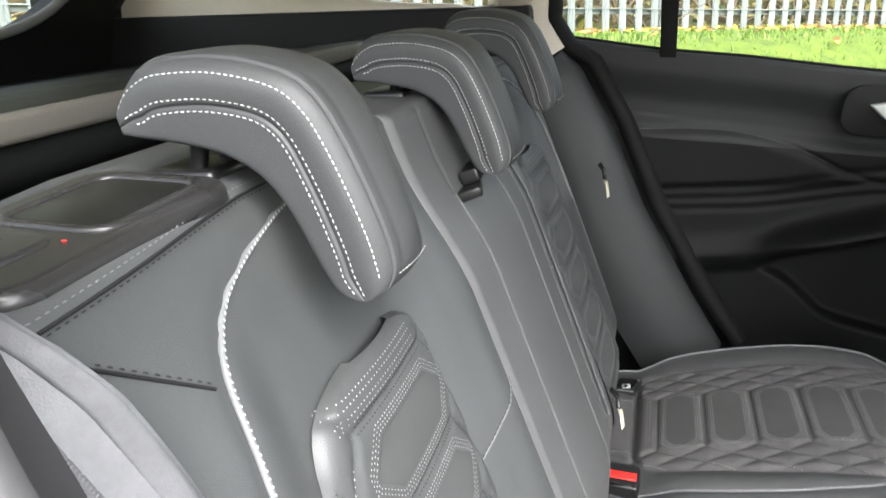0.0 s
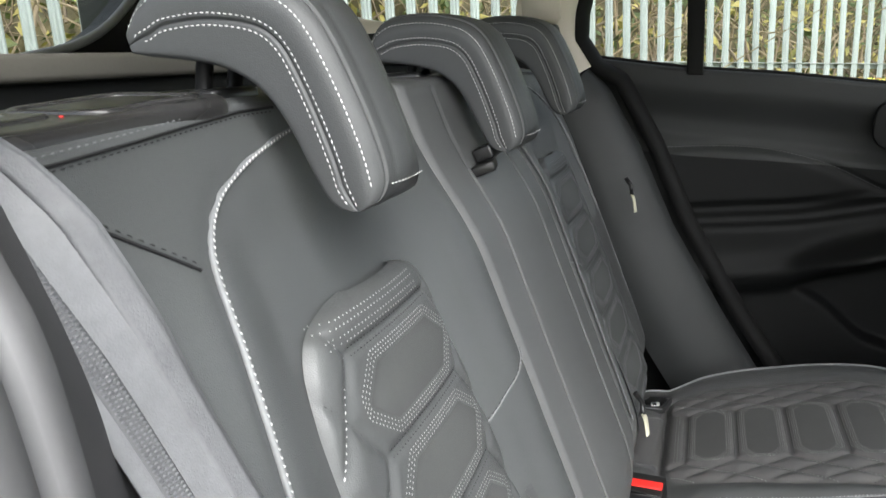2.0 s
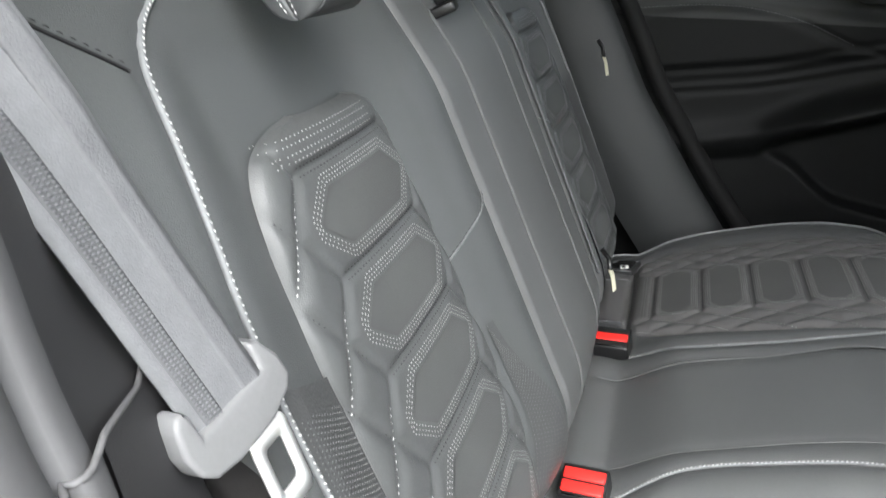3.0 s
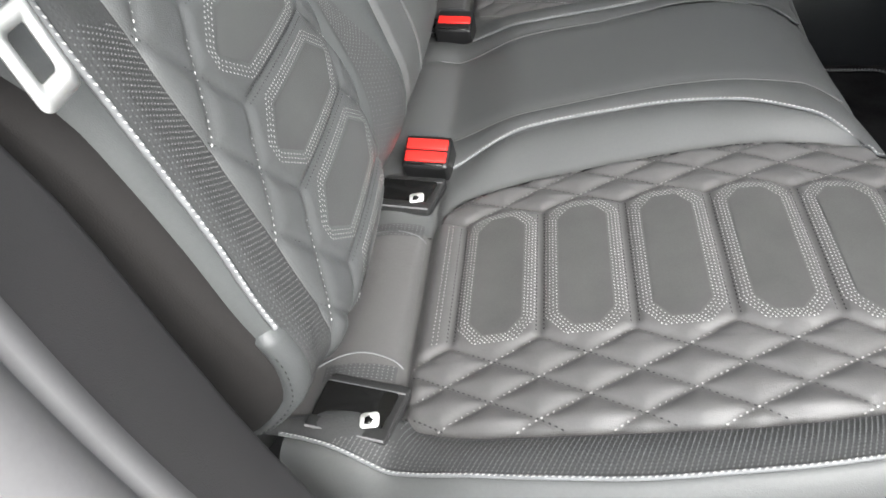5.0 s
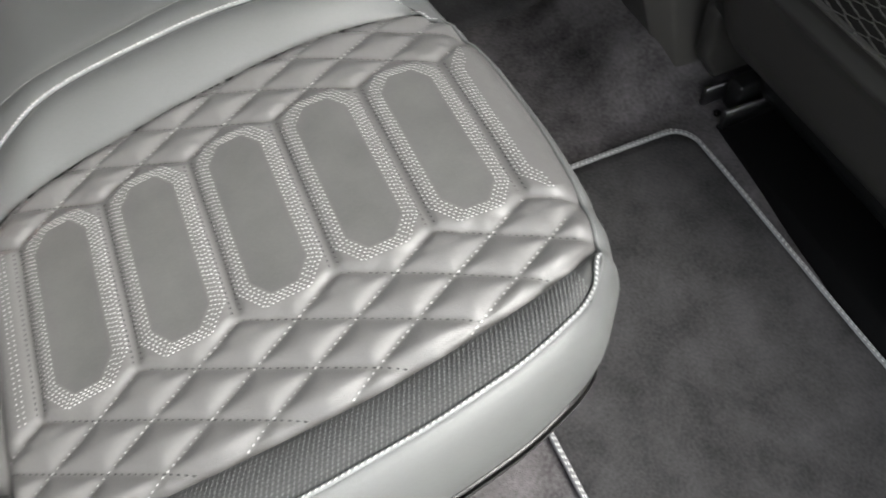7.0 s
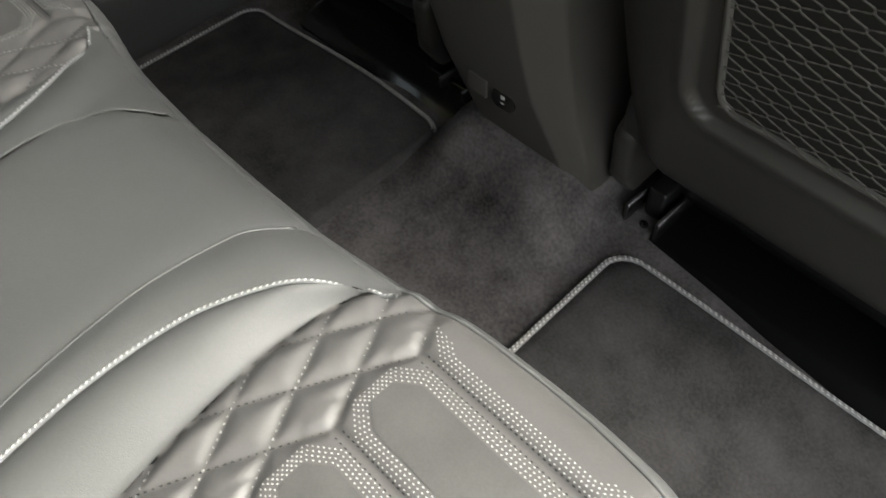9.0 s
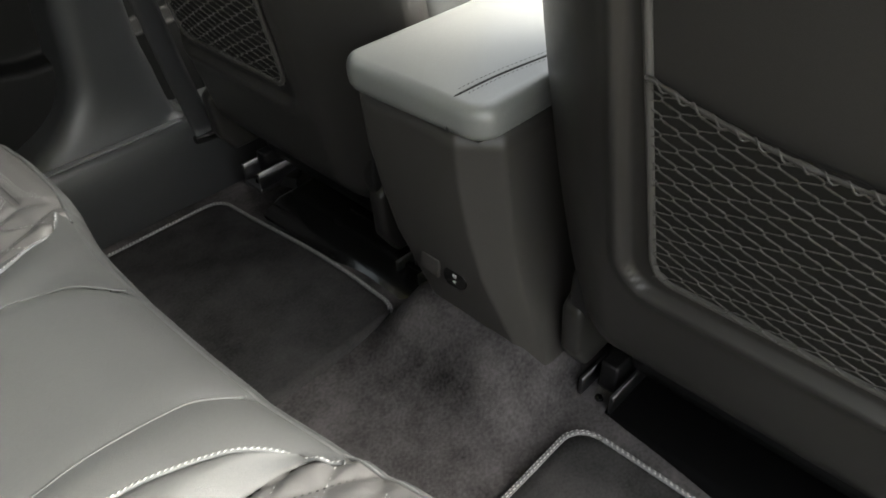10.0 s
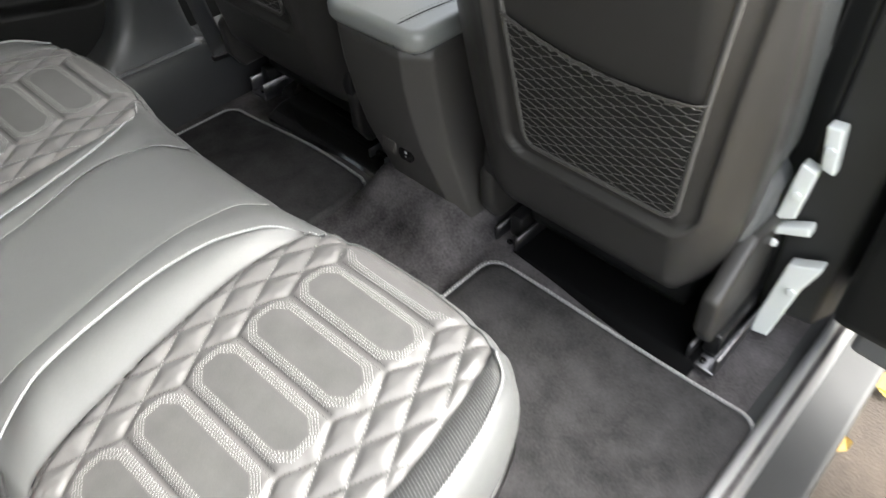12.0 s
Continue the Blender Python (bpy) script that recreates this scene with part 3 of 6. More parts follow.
for side in (-1, 1):
    for y0, y1 in ((-0.475, -0.458), (-0.284, -0.262)):
        xs, ys = np.meshgrid(np.linspace(-0.045, 0.020, 16), np.linspace(y0, y1, 7), indexing="ij")
        a, b = on_cushion(xs.ravel(), ys.ravel(), side)
        part("roll_patch", sheet((a + b * 0.0007).reshape(16, 7, 3), flip=side < 0), WEAVE, bench, "finely perforated black vinyl patch")
        xs, ys = np.meshgrid(np.arange(-0.042, 0.018, 0.0042), np.arange(y0 + 0.002, y1 - 0.001, 0.0034), indexing="ij")
        a, b = on_cushion(xs.ravel(), ys.ravel(), side)
        part("patch_perforation", dots(a + b * 0.0008, b, np.tile([0.7, 0.7 * -side, 0.0], (len(a), 1)), 0.0018, 0.0011, 0.0003), STRIPDOT, bench, "fine pale perforations", kind="stuff")


def isofix(y, z):
    """A black child-seat anchor guide with a printed symbol."""
    g = thing("isofix_guide", "gloss black child-seat anchor guide in the seat gap", "anchor guide", "anchor guides in the rear seat", at=(-0.007, y, z))
    g.rotation_euler = (0, 0, radians(-14))
    def placed(ob, m, owner):
        ob.parent = owner
        ob.matrix_basis = m
        return ob
    slope = pose(0.002, 0, 0.001, 0, -6, 0)
    placed(part("frame", prism(rounded_outline(0.038, 0.029, 0.006), -0.004, 0.0035, "z", 0.0015), PLASTIC, None, "black frame"), slope, g)
    for yc, hw in ((0.0245, 0.0042), (-0.0225, 0.0062)):
        placed(part("rim", prism(rounded_outline(0.0375, hw, 0.003), 0.0, 0.0062, "z", 0.0014), PLASTIC, None), slope @ pose(0, yc, 0), g)
    placed(part("rim", prism(rounded_outline(0.004, 0.026, 0.002), 0.0, 0.0060, "z", 0.0014), PLASTIC, None), slope @ pose(0.0332, 0, 0), g)
    for yc, hw in ((0.0200, 0.0007), (-0.0283, 0.0008)):
        placed(part("lip", prism(rounded_outline(0.036, hw, 0.0006), 0.0050, 0.0068, "z", 0.0003), GREYPLASTIC, None, "pale edge"), slope @ pose(0, yc, 0), g)
    flap = placed(part("flap", prism(rounded_outline(0.034, 0.0175, 0.003), 0, 0.003, "z", 0.001), GLOSSY, None, "glossy hinged flap"), slope @ pose(-0.003, 0.0015, 0.0035, 7, 0, 0), g)
    sign = placed(part("symbol", prism(rounded_outline(0.0080, 0.0072, 0.0035), 0, 0.0006, "z", 0), WHITE, None, "white printed seat symbol"), slope @ pose(0.017, -0.012, 0.0070, 6, 0, 20), g)
    placed(part("symbol_mark", prism([(-0.0045, -0.0035), (0.001, -0.0042), (0.0035, 0.0), (0.001, 0.0018), (0.0, 0.0042), (-0.0035, 0.0026)], 0, 0.0006, "z", 0), GLOSSY, None), pose(0, 0, 0.0006), sign)
    return g


for y, z in ((-0.506, 0.556), (-0.212, 0.556), (0.212, 0.556), (0.506, 0.556)):
    isofix(y, z)

# ---- rear backrests ----


def back_x(z):
    """Front of the backrests along their lean of nineteen degrees."""
    z = np.asarray(z, float)
    return np.maximum(-0.0425 - 0.348 * (z - 0.733) - 14.0 * np.maximum(0.655 - z, 0) ** 2, -0.085 - 0.34 * np.maximum(z - 0.655, 0))


def back_plane(y, z):
    a = np.abs(y)
    return back_x(z) - 0.022 * step(0.487, 0.535, a) * step(0.69, 0.615, z)


lateral = spline([-0.6527, -0.6399, -0.6152, -0.5832, -0.5457, -0.5136, -0.4708, -0.3852, -0.2996, -0.2354, -0.1819, -0.1605, -0.1541], [-0.075, -0.045, -0.016, 0, 0.007, 0.002, -0.01, -0.012, -0.01, -0.003, 0, -0.004, -0.012])
pipe_y = spline([0.55, 0.6, 0.69, 0.728, 0.785, 0.834, 0.907, 0.975, 1.025, 1.07, 1.1, 1.115, 1.128, 1.142, 1.157, 1.169, 1.1725], [-0.548, -0.55, -0.554, -0.555, -0.551, -0.55, -0.55, -0.545, -0.536, -0.527, -0.519, -0.512, -0.500, -0.479, -0.440, -0.390, -0.370])


edge_y = spline([0.5, 0.592, 0.683, 0.706, 0.716, 0.82, 0.9, 0.974, 1.059, 1.132, 1.232], [-0.562, -0.564, -0.57, -0.572, -0.574, -0.582, -0.592, -0.608, -0.632, -0.642, -0.647])


def spread_y(y, z):
    """Maps the outer bolster's full width at the shoulder to its width at height z."""
    p = pipe_y(z)
    return np.where(y < p, p - (p - y) * (p - edge_y(z)) / (p + 0.653), y)


inner_roll = spline([-0.70, -0.31, -0.28, -0.23, -0.19, -0.168, -0.155], [0.0, 0.0, 0.003, 0.016, 0.025, 0.024, 0.014])


def outer_back(y, z):
    """How far forward the outer backrests stand (y < 0 side)."""
    yy = -np.abs(y)
    p = pipe_y(z)
    wide = np.where(yy < p, p - (p - yy) * (p + 0.653) / (p - edge_y(z)), yy)
    flat = step(1.06, 1.172, z) * step(-0.642, -0.60, yy)
    x = back_plane(y, z) + lateral(wide) * (1 - 0.9 * flat) - 0.006 * flat
    x = x + inner_roll(yy) * step(1.17, 1.02, z) * step(0.60, 0.70, z)
    d = yy - pipe_y(z)
    return x - 0.003 * np.exp(-(d / 0.007) ** 2) * (z < 1.172)


def top_z(y):
    """Upper edge of the backrests, falling towards the outer shoulders."""
    return 1.187 - 0.077 * np.maximum(np.abs(y) - 0.428, 0)


def back_shell(y0, y1, ny, fn, nz=70, taper=0):
    """Front face, rounded top edge, top face and rear of a backrest slab, as one grid."""
    y = np.linspace(y0, y1, ny + 1)
    high = top_z(y)
    rows = []

    def width_at(z):
        if taper == 0:
            return y
        return -spread_y(-y, z) if taper > 0 else spread_y(y, z)
    for t in np.linspace(0, 1, nz + 1):
        z = 0.50 + (high - 0.50) * t
        yt = width_at(z)
        rows.append(np.stack([fn(yt, z), yt, z], 1))
    x_top = fn(y, high)
    for a in np.linspace(8, 90, 8):
        rows.append(np.stack([x_top - 0.016 * (1 - math.cos(radians(a))), y, high + 0.012 * math.sin(radians(a))], 1))
    for d, h in ((0.05, 0.014), (0.08, 0.015), (0.12, 0.015), (0.15, 0.012), (0.165, 0.0), (0.168, -0.03)):
        rows.append(np.stack([back_x(1.187) - 0.003 - d + 0 * y, y, high + h], 1))
    for z in np.linspace(1.1, 0.50, 6):
        yt = width_at(np.full_like(y, z))
        rows.append(np.stack([back_plane(yt, np.full_like(y, z)) - 0.17, yt, np.full_like(y, z)], 1))
    p = np.array(rows)
    pts, faces = sheet(p, flip=True)
    n, m = p.shape[:2]
    faces += [[i * m for i in range(n)], [i * m + m - 1 for i in range(n)][::-1]]
    return pts, faces


panel_out = spline([0.545, 0.64, 0.718, 0.774, 0.84, 0.9, 0.954, 0.996, 1.023, 1.041, 1.05, 1.0565, 1.059], [-0.5, -0.504, -0.499, -0.496, -0.496, -0.496, -0.489, -0.481, -0.474, -0.462, -0.446, -0.42, -0.395])
panel_in = spline([0.545, 0.6, 0.64, 0.66, 0.7, 0.735, 0.8, 0.86, 0.92, 0.96, 1.0, 1.025, 1.044, 1.054, 1.059], [-0.33, -0.315, -0.292, -0.27, -0.25, -0.244, -0.247, -0.25, -0.253, -0.258, -0.261, -0.265, -0.273, -0.29, -0.315])
BACK_PITCH, BACK_FIRST = 0.0732, 1.0285


def panel_x(y, z, side):
    yy = y
    out, inn = panel_out(z), panel_in(z)
    e = np.minimum(yy - out, inn - yy)
    e = np.minimum(e, 1.061 - z)
    q = quilting(z, yy, BACK_FIRST, BACK_PITCH, -0.437, -0.2865, 0.70, 0.013, 0.008)
    rim = np.sqrt(np.clip(1 - (1 - np.clip(e / 0.020, 0, 1)) ** 2, 0, 1))
    bulge = 0.012 * np.sin(np.pi * np.clip((yy - out) / (inn - out), 0, 1))
    return back_x(z) - 0.008 + 0.008 * rim + 0.0050 * q * rim + bulge * 0.35


def panel_grid(side):
    t = np.concatenate([np.linspace(0, 0.95, 150), np.linspace(0.953, 1, 22)])
    z = 0.545 + (1.0589 - 0.545) * t
    z, v = np.meshgrid(z, np.linspace(0, 1, 81), indexing="ij")
    y = panel_out(z) + (panel_in(z) - panel_out(z)) * v
    x = panel_x(y, z, side)
    return sheet(np.stack([x, -y if side > 0 else y, z], -1), flip=side > 0)


def on_panel(z, y, side):
    e = 0.003
    x = panel_x(y, z, side)
    xz = (panel_x(y, z + e, side) - panel_x(y, z - e, side)) / (2 * e)
    xy = (panel_x(y + e, z, side) - panel_x(y - e, z, side)) / (2 * e)
    p = np.stack([x, y, z], -1)
    n = np.stack([np.ones_like(x), -xy, -xz], -1)
    n /= np.linalg.norm(n, axis=-1)[..., None]
    return (p * (1, -1, 1), n * (1, -1, 1)) if side > 0 else (p, n)


def on_back(y, z, lift=0.0):
    e = 0.004
    x = outer_back(y, z)
    xz = (outer_back(y, z + e) - outer_back(y, z - e)) / (2 * e)
    xy = (outer_back(y + e, z) - outer_back(y - e, z)) / (2 * e)
    n = np.stack([np.ones_like(x), -xy, -xz], -1)
    n /= np.linalg.norm(n, axis=-1)[..., None]
    return np.stack([x, y, z], -1) + n * lift, n


def inner_strip(owner, side):
    """Perforated strip that widens downwards along the panel's inner edge."""
    s = -side

    def at(z, v):
        y = panel_in(z) - 0.003 + (0.011 + 0.066 * step(0.825, 0.642, z)) * v
        return on_back(y * s if side > 0 else y, z, 0.0022)
    z, v = np.meshgrid(np.linspace(0.55, 0.825, 50), np.linspace(0, 1, 10), indexing="ij")
    part("side_strip", sheet(at(z, v)[0], flip=side > 0), WEAVE, owner, "finely perforated black vinyl strip")
    pts, nrm = [], []
    for r in range(12):
        zs = np.arange(0.59 + 0.0022 * (r % 2), 0.825 - 0.004 * r, 0.0044)
        a, b = at(zs, np.full(len(zs), (r + 0.5) / 12))
        pts.append(a + b * 0.0004), nrm.append(b)
    pts, nrm = np.concatenate(pts), np.concatenate(nrm)
    part("strip_perforation", dots(pts, nrm, np.tile([0.1, 0.95, 0.1], (len(pts), 1)), 0.0030, 0.0008, 0.0003), STRIPDOT, owner, "fine pale perforations", kind="stuff")


def dress_outer_back(owner, side):
    """Quilted panel, strip, piping and thread of an outer backrest."""
    s = -side
    part("quilted_panel", panel_grid(side), SHADEDQUILT, owner, "black leather panel quilted in hexagons")
    pts, nrm, drs = [], [], []
    for k in range(6):
        cz = BACK_FIRST - BACK_PITCH * (k + 0.5)
        cy = -0.3618
        for d in (0.0028, 0.0058, 0.0088):
            q, t, _ = cell_ring(0.0205 + d, 0.0740 + d * 0.9, 0.0255 + 0.4 * d, 0.0042)
            a, b = on_panel(q[:, 0] + cz, q[:, 1] + cy, side)
            pts.append(a), nrm.append(b)
            drs.append(np.stack([-0.25 * t[:, 0], t[:, 1] * (-1 if side > 0 else 1), t[:, 0]], 1))
        _, _, c = cell_ring(0.0205, 0.0740, 0.0255, 0.01)
        c = np.array(c)
        ring, face = inset_mesh(c, side < 0)
        a, b = on_panel(ring[:, 0] + cz, ring[:, 1] + cy, side)
        part("suede_inset", (a + b * 0.0009, face), SHADEDSUEDE, owner, "charcoal suede inset")
    yv = np.linspace(-0.453, -0.306, 30)
    for dz in (0.0075, 0.0118, 0.0175, 0.0218):
        a, b = on_panel(np.full(30, BACK_FIRST + dz), yv, side)
        pts.append(a), nrm.append(b), drs.append(np.tile([0.0, 1.0, 0.0], (30, 1)))
    part("perforation", dots(np.concatenate(pts), np.concatenate(nrm), np.concatenate(drs), 0.0020, 0.0013), PERFORATION, owner, "pale perforation marks", kind="stuff")
    light, dark = [], []
    for k in range(-1, 9):
        zk = BACK_FIRST - BACK_PITCH * k
        for dz in (-0.003, 0.003):
            yv = np.linspace(-0.436, -0.288, 40)
            if 0.585 < zk < 1.05:
                a, b = on_panel(np.full(40, zk + dz), yv, side)
                dark.append(stitches(a, b, 0.0022, 0.0026, 0.0009, 0.0004))
        for sg in (-1, 1):
            t = np.linspace(0, 0.060, 64)
            for low_end in (True, False):
                z = zk + sg * t / 0.70
                y = -0.437 - t if low_end else -0.2865 + t
                ok = (z > 0.565) & (z < 1.046) & (y > panel_out(z) + 0.004) & (y < panel_in(z) - 0.004)
                if ok.sum() > 4:
                    a, b = on_panel(z[ok], y[ok], side)
                    (light if sg < 0 else dark).append(stitches(a, b, 0.0028, 0.0024, 0.0011, 0.0005))
    part("quilt_stitching", merge(light), THREAD, owner, "pale thread", kind="stuff")
    part("dark_stitching", merge(dark), DARKTHREAD, owner, kind="stuff")
    # perforated strip beside the panel, below a slanting seam
    z, v = np.meshgrid(np.linspace(0.55, 0.923, 60), np.linspace(0, 1, 9), indexing="ij")
    zz = z + (0.012 - 0.026 * v) * (z > 0.901) * step(0.901, 0.923, z)
    y = pipe_y(zz) + 0.003 + (panel_out(zz) + 0.004 - pipe_y(zz)) * v
    p, n = on_back(y * s if side > 0 else y, zz, 0.0022)
    part("side_strip", sheet(p, flip=side > 0), WEAVE, owner, "finely perforated black vinyl strip")
    pts, nrm = [], []
    for r in range(16):
        zs = np.arange(0.56 + 0.0019 * (r % 2), 0.916 - 0.0014 * r, 0.0038)
        y = pipe_y(zs) + 0.004 + (panel_out(zs) - pipe_y(zs) - 0.004) * (r + 0.5) / 16
        a, b = on_back(y * s if side > 0 else y, zs, 0.0026)
        pts.append(a), nrm.append(b)
    pts, nrm = np.concatenate(pts), np.concatenate(nrm)
    part("strip_perforation", dots(pts, nrm, np.tile([0.1, 0.95, 0.1], (len(pts), 1)), 0.0018, 0.0009, 0.0003), STRIPDOT, owner, "fine pale perforations", kind="stuff")
    inner_strip(owner, side)
    # corded piping
    z = np.concatenate([np.linspace(0.711, 1.102, 90), 1.1725 - (1.1725 - 1.102) * (1 - np.linspace(0, 1, 60)) ** 2])
    y = pipe_y(z)
    p, n = on_back(y * s if side > 0 else y, z, 0.0016)
    r = resample(np.concatenate([p, n], 1)[:, :3], 0.004)
    nn = np.stack([np.interp(np.linspace(0, 1, len(r)), np.linspace(0, 1, len(n)), n[:, i]) for i in range(3)], 1)
    part("piping", tube(r, 0.0023, 8), CORD, owner, "pale corded piping")
    part("piping_thread", stitches(r + nn * 0.0016, nn, 0.0032, 0.0016, 0.0015, 0.0006, slant=0.0007), THREAD, owner, "pale thread", kind="stuff")
    # seams
    for (y0, z0), (y1, z1), th in (((-0.590, 1.153), (-0.531, 1.112), DARKTHREAD), ((-0.262, 0.893), (-0.163, 0.930), CORD)):
        t = np.linspace(0, 1, 30)
        y, z = y0 + (y1 - y0) * t, z0 + (z1 - z0) * t
        p, n = on_back(y * s if side > 0 else y, z, 0.0006)
        part("seam", tube(p, 0.0011, 6), th, owner)
        part("seam_stitching", stitches(p + np.array([0, 0, 0.003]), n, 0.004, 0.0026, 0.0011), DARKTHREAD, owner, kind="stuff")
    y = np.linspace(-0.626, -0.385, 90)
    for dz, th in ((0.0005, DARKTHREAD), (0.0075, CORD)):
        base = top_z(y)
        z = base + dz
        p, n = on_back(y * s if side > 0 else y, np.minimum(z, base), 0.0)
        p[:, 0] -= np.maximum(dz, 0) * 0.55
        p[:, 2] = z
        n = n + np.array([0, 0, max(dz, 0) * 90])
        n /= np.linalg.norm(n, axis=1)[:, None]
        if dz < 0.005:
            part("top_seam", tube(p + n * 0.0002 + np.array([0, 0, 0.003]), 0.0011, 6), DARKTHREAD, owner)
        part("top_stitching", stitches(p + n * 0.0006, n, 0.0036, 0.0018, 0.0009), th, owner, kind="stuff")


head_outer = [(-0.119, 1.126), (-0.109, 1.132), (-0.104, 1.145), (-0.106, 1.160), (-0.113, 1.183), (-0.122, 1.207), (-0.132, 1.230), (-0.145, 1.253),
              (-0.162, 1.268), (-0.190, 1.277), (-0.220, 1.281), (-0.250, 1.280), (-0.270, 1.271), (-0.281, 1.248)]
head_lower = [(-0.126, 1.125), (-0.134, 1.126), (-0.143, 1.131), (-0.149, 1.140), (-0.158, 1.159), (-0.166, 1.177), (-0.176, 1.194), (-0.187, 1.206),
              (-0.199, 1.214), (-0.213, 1.220), (-0.230, 1.224), (-0.248, 1.227), (-0.264, 1.229), (-0.277, 1.232)]


def headrest(owner, y_mid, half, dx=0.0, drop=0.0):
    """A leather headrest that hooks over the top of the backrest, narrower below, with three stitched lines near each end."""
    k = np.arange(len(head_outer))
    t = np.linspace(0, len(k) - 1, 92)
    o2, l2 = [np.stack([spline(k, [q[c] for q in line])(t) for c in (0, 1)], 1) for line in (head_outer, head_lower)]
    for line in (o2, l2):
        for _ in range(6):
            line[1:-1] = (line[:-2] + 2 * line[1:-1] + line[2:]) / 4
    d = l2 - o2
    h = np.linalg.norm(d, axis=1)
    d /= h[:, None]
    tg = np.gradient(o2, axis=0)
    nr = np.stack([tg[:, 1], -tg[:, 0]], 1)
    nr /= np.linalg.norm(nr, axis=1)[:, None]
    nr[(nr * d).sum(1) > 0] *= -1
    size = np.minimum(1.0, h / 0.046)
    reach, low_r = 0.020 * size, 0.004 * size

    def wide(p):
        return half + 0.006 - 0.03 * (p[:, 0] + 0.272)

    def at(depth, set_in, end, puff=0.0):
        """Points at a depth below the outer face and set in from the end."""
        p = o2 + d * depth[:, None]
        y = wide(p) - set_in
        return np.stack([p[:, 0] + dx + nr[:, 0] * puff, y_mid + end * y, p[:, 1] - drop + nr[:, 1] * puff], 1)

    def shoulder(a, end, dip=0.0):
        ca, sa = math.cos(radians(a)), math.sin(radians(a))
        return at(reach * (1 - sa) + dip * sa, reach * (1 - ca) + dip * ca, end)

    def end_face(end):
        rows = [shoulder(a, end, 0.0018 * math.exp(-((a - 61) / 3.0) ** 2)) for a in list(np.linspace(90, 72, 5)) + list(np.linspace(69, 52, 12)) + list(np.linspace(45, 0, 8))]
        for depth in (0.0290, 0.0300, 0.0308, 0.0316, 0.0324, 0.0334, 0.036):
            groove = 0.0026 * math.exp(-((depth - 0.0312) / 0.0008) ** 2)
            rows.append(at(depth * size, np.full(len(h), groove), end))
        for f in (0.35, 0.7, 1.0):
            rows.append(at(0.036 * size + (h - low_r - 0.036 * size) * f, np.full(len(h), 0.0), end))
        for a in (25, 50, 75, 90):
            rows.append(at(h - low_r * (1 - math.sin(radians(a))), low_r * (1 - math.cos(radians(a))), end))
        return rows
    one, two = end_face(1), end_face(-1)
    top = []
    for f in np.linspace(-1, 1, 20)[1:-1]:
        q = one[0] * (1 + f) / 2 + two[0] * (1 - f) / 2
        top.append(q + np.stack([nr[:, 0], 0 * h, nr[:, 1]], 1) * (0.004 * (1 - f * f) * np.clip(nr[:, 0], 0, 1) * size)[:, None])
    p = np.stack(two[::-1] + top + one, 1)
    pts, faces = sheet(p, wrap=True)
    n = p.shape[1]
    faces += [list(range(n))[::-1], list(range(len(pts) - n, len(pts)))]
    bm = bmesh.new()
    for q in pts:
        bm.verts.new(q)
    bm.verts.ensure_lookup_table()
    for f in faces:
        bm.faces.new([bm.verts[i] for i in f])
    bmesh.ops.triangulate(bm, faces=[f for f in bm.faces if len(f.verts) > 4])
    head = part("headrest", bm, HEADSHADED, owner, "black leather headrest with pale twin stitching")
    # stitched lines round the top and front of both ends
    made = []
    low = 13
    for end in (-1, 1):
        flat = np.tile([0.0, end, 0.0], (len(h), 1))
        for line, nn, way in ((at(0.0350 * size, np.full(len(h), 0.0), end), flat, slice(9, -6)), (at(0.0274 * size, np.full(len(h), 0.0), end), flat, slice(5, -2)),
                              (shoulder(25, end), np.stack([nr[:, 0] * 0.45, np.full(len(h), end * 0.9), nr[:, 1] * 0.45], 1), slice(low, -1))):
            made.append(stitches(line[way] + nn[way] * 0.0002, nn[way], 0.0030, 0.0012, 0.0008, 0.0004))
    ends = [shoulder(60, e)[low] for e in (-1, 1)]
    g = np.linspace(-1, 1, 24)
    row = np.array([ends[0] * (1 - f) / 2 + ends[1] * (1 + f) / 2 for f in g])
    row += np.array([nr[low, 0], 0, nr[low, 1]]) * (0.0026 + 0.0022 * (1 - g ** 2))[:, None]
    made.append(stitches(row, np.tile([nr[low, 0], 0, nr[low, 1]], (24, 1)), 0.0033, 0.0014, 0.0010, 0.0005))
    part("stitching", merge(made), THREAD, head, "pale twin stitching", kind="stuff")
    for sg in (-0.5, 0.5):
        c = np.array([[-0.250 + dx, y_mid + sg * half, 1.17], [-0.236 + dx, y_mid + sg * half, 1.237 - drop]])
        part("post", tube(c, 0.006, 10), SATIN, head, "black post")
    part("collar", box((-0.276 + dx, y_mid - half * 0.8, 1.190), (-0.226 + dx, y_mid + half * 0.7, 1.206), 0.005), SATIN, head)
    return head


right_back = thing("folding_bench_section", "black leather rear backrest with quilted centre and headrest, upright", "car seat", "rear backrests")
# shaded copy of the seat leather: this side's dimmer light is in the colour
part("shell", back_shell(-0.653, -0.1557, 110, outer_back, 70, -1), SHADEDLEATHER, right_back)
dress_outer_back(right_back, -1)
headrest(right_back, -0.395, 0.037)
# seat release handle in its raised surround on top
seat_tilt = pose(-0.268, -0.514, 1.179, 3, 2, -2)
latch = part("latch_surround", turned(prism(rounded_outline(0.058, 0.096, 0.026), -0.012, 0.021, "z", 0.010, 4), seat_tilt), LATCH, right_back, "satin black release surround")


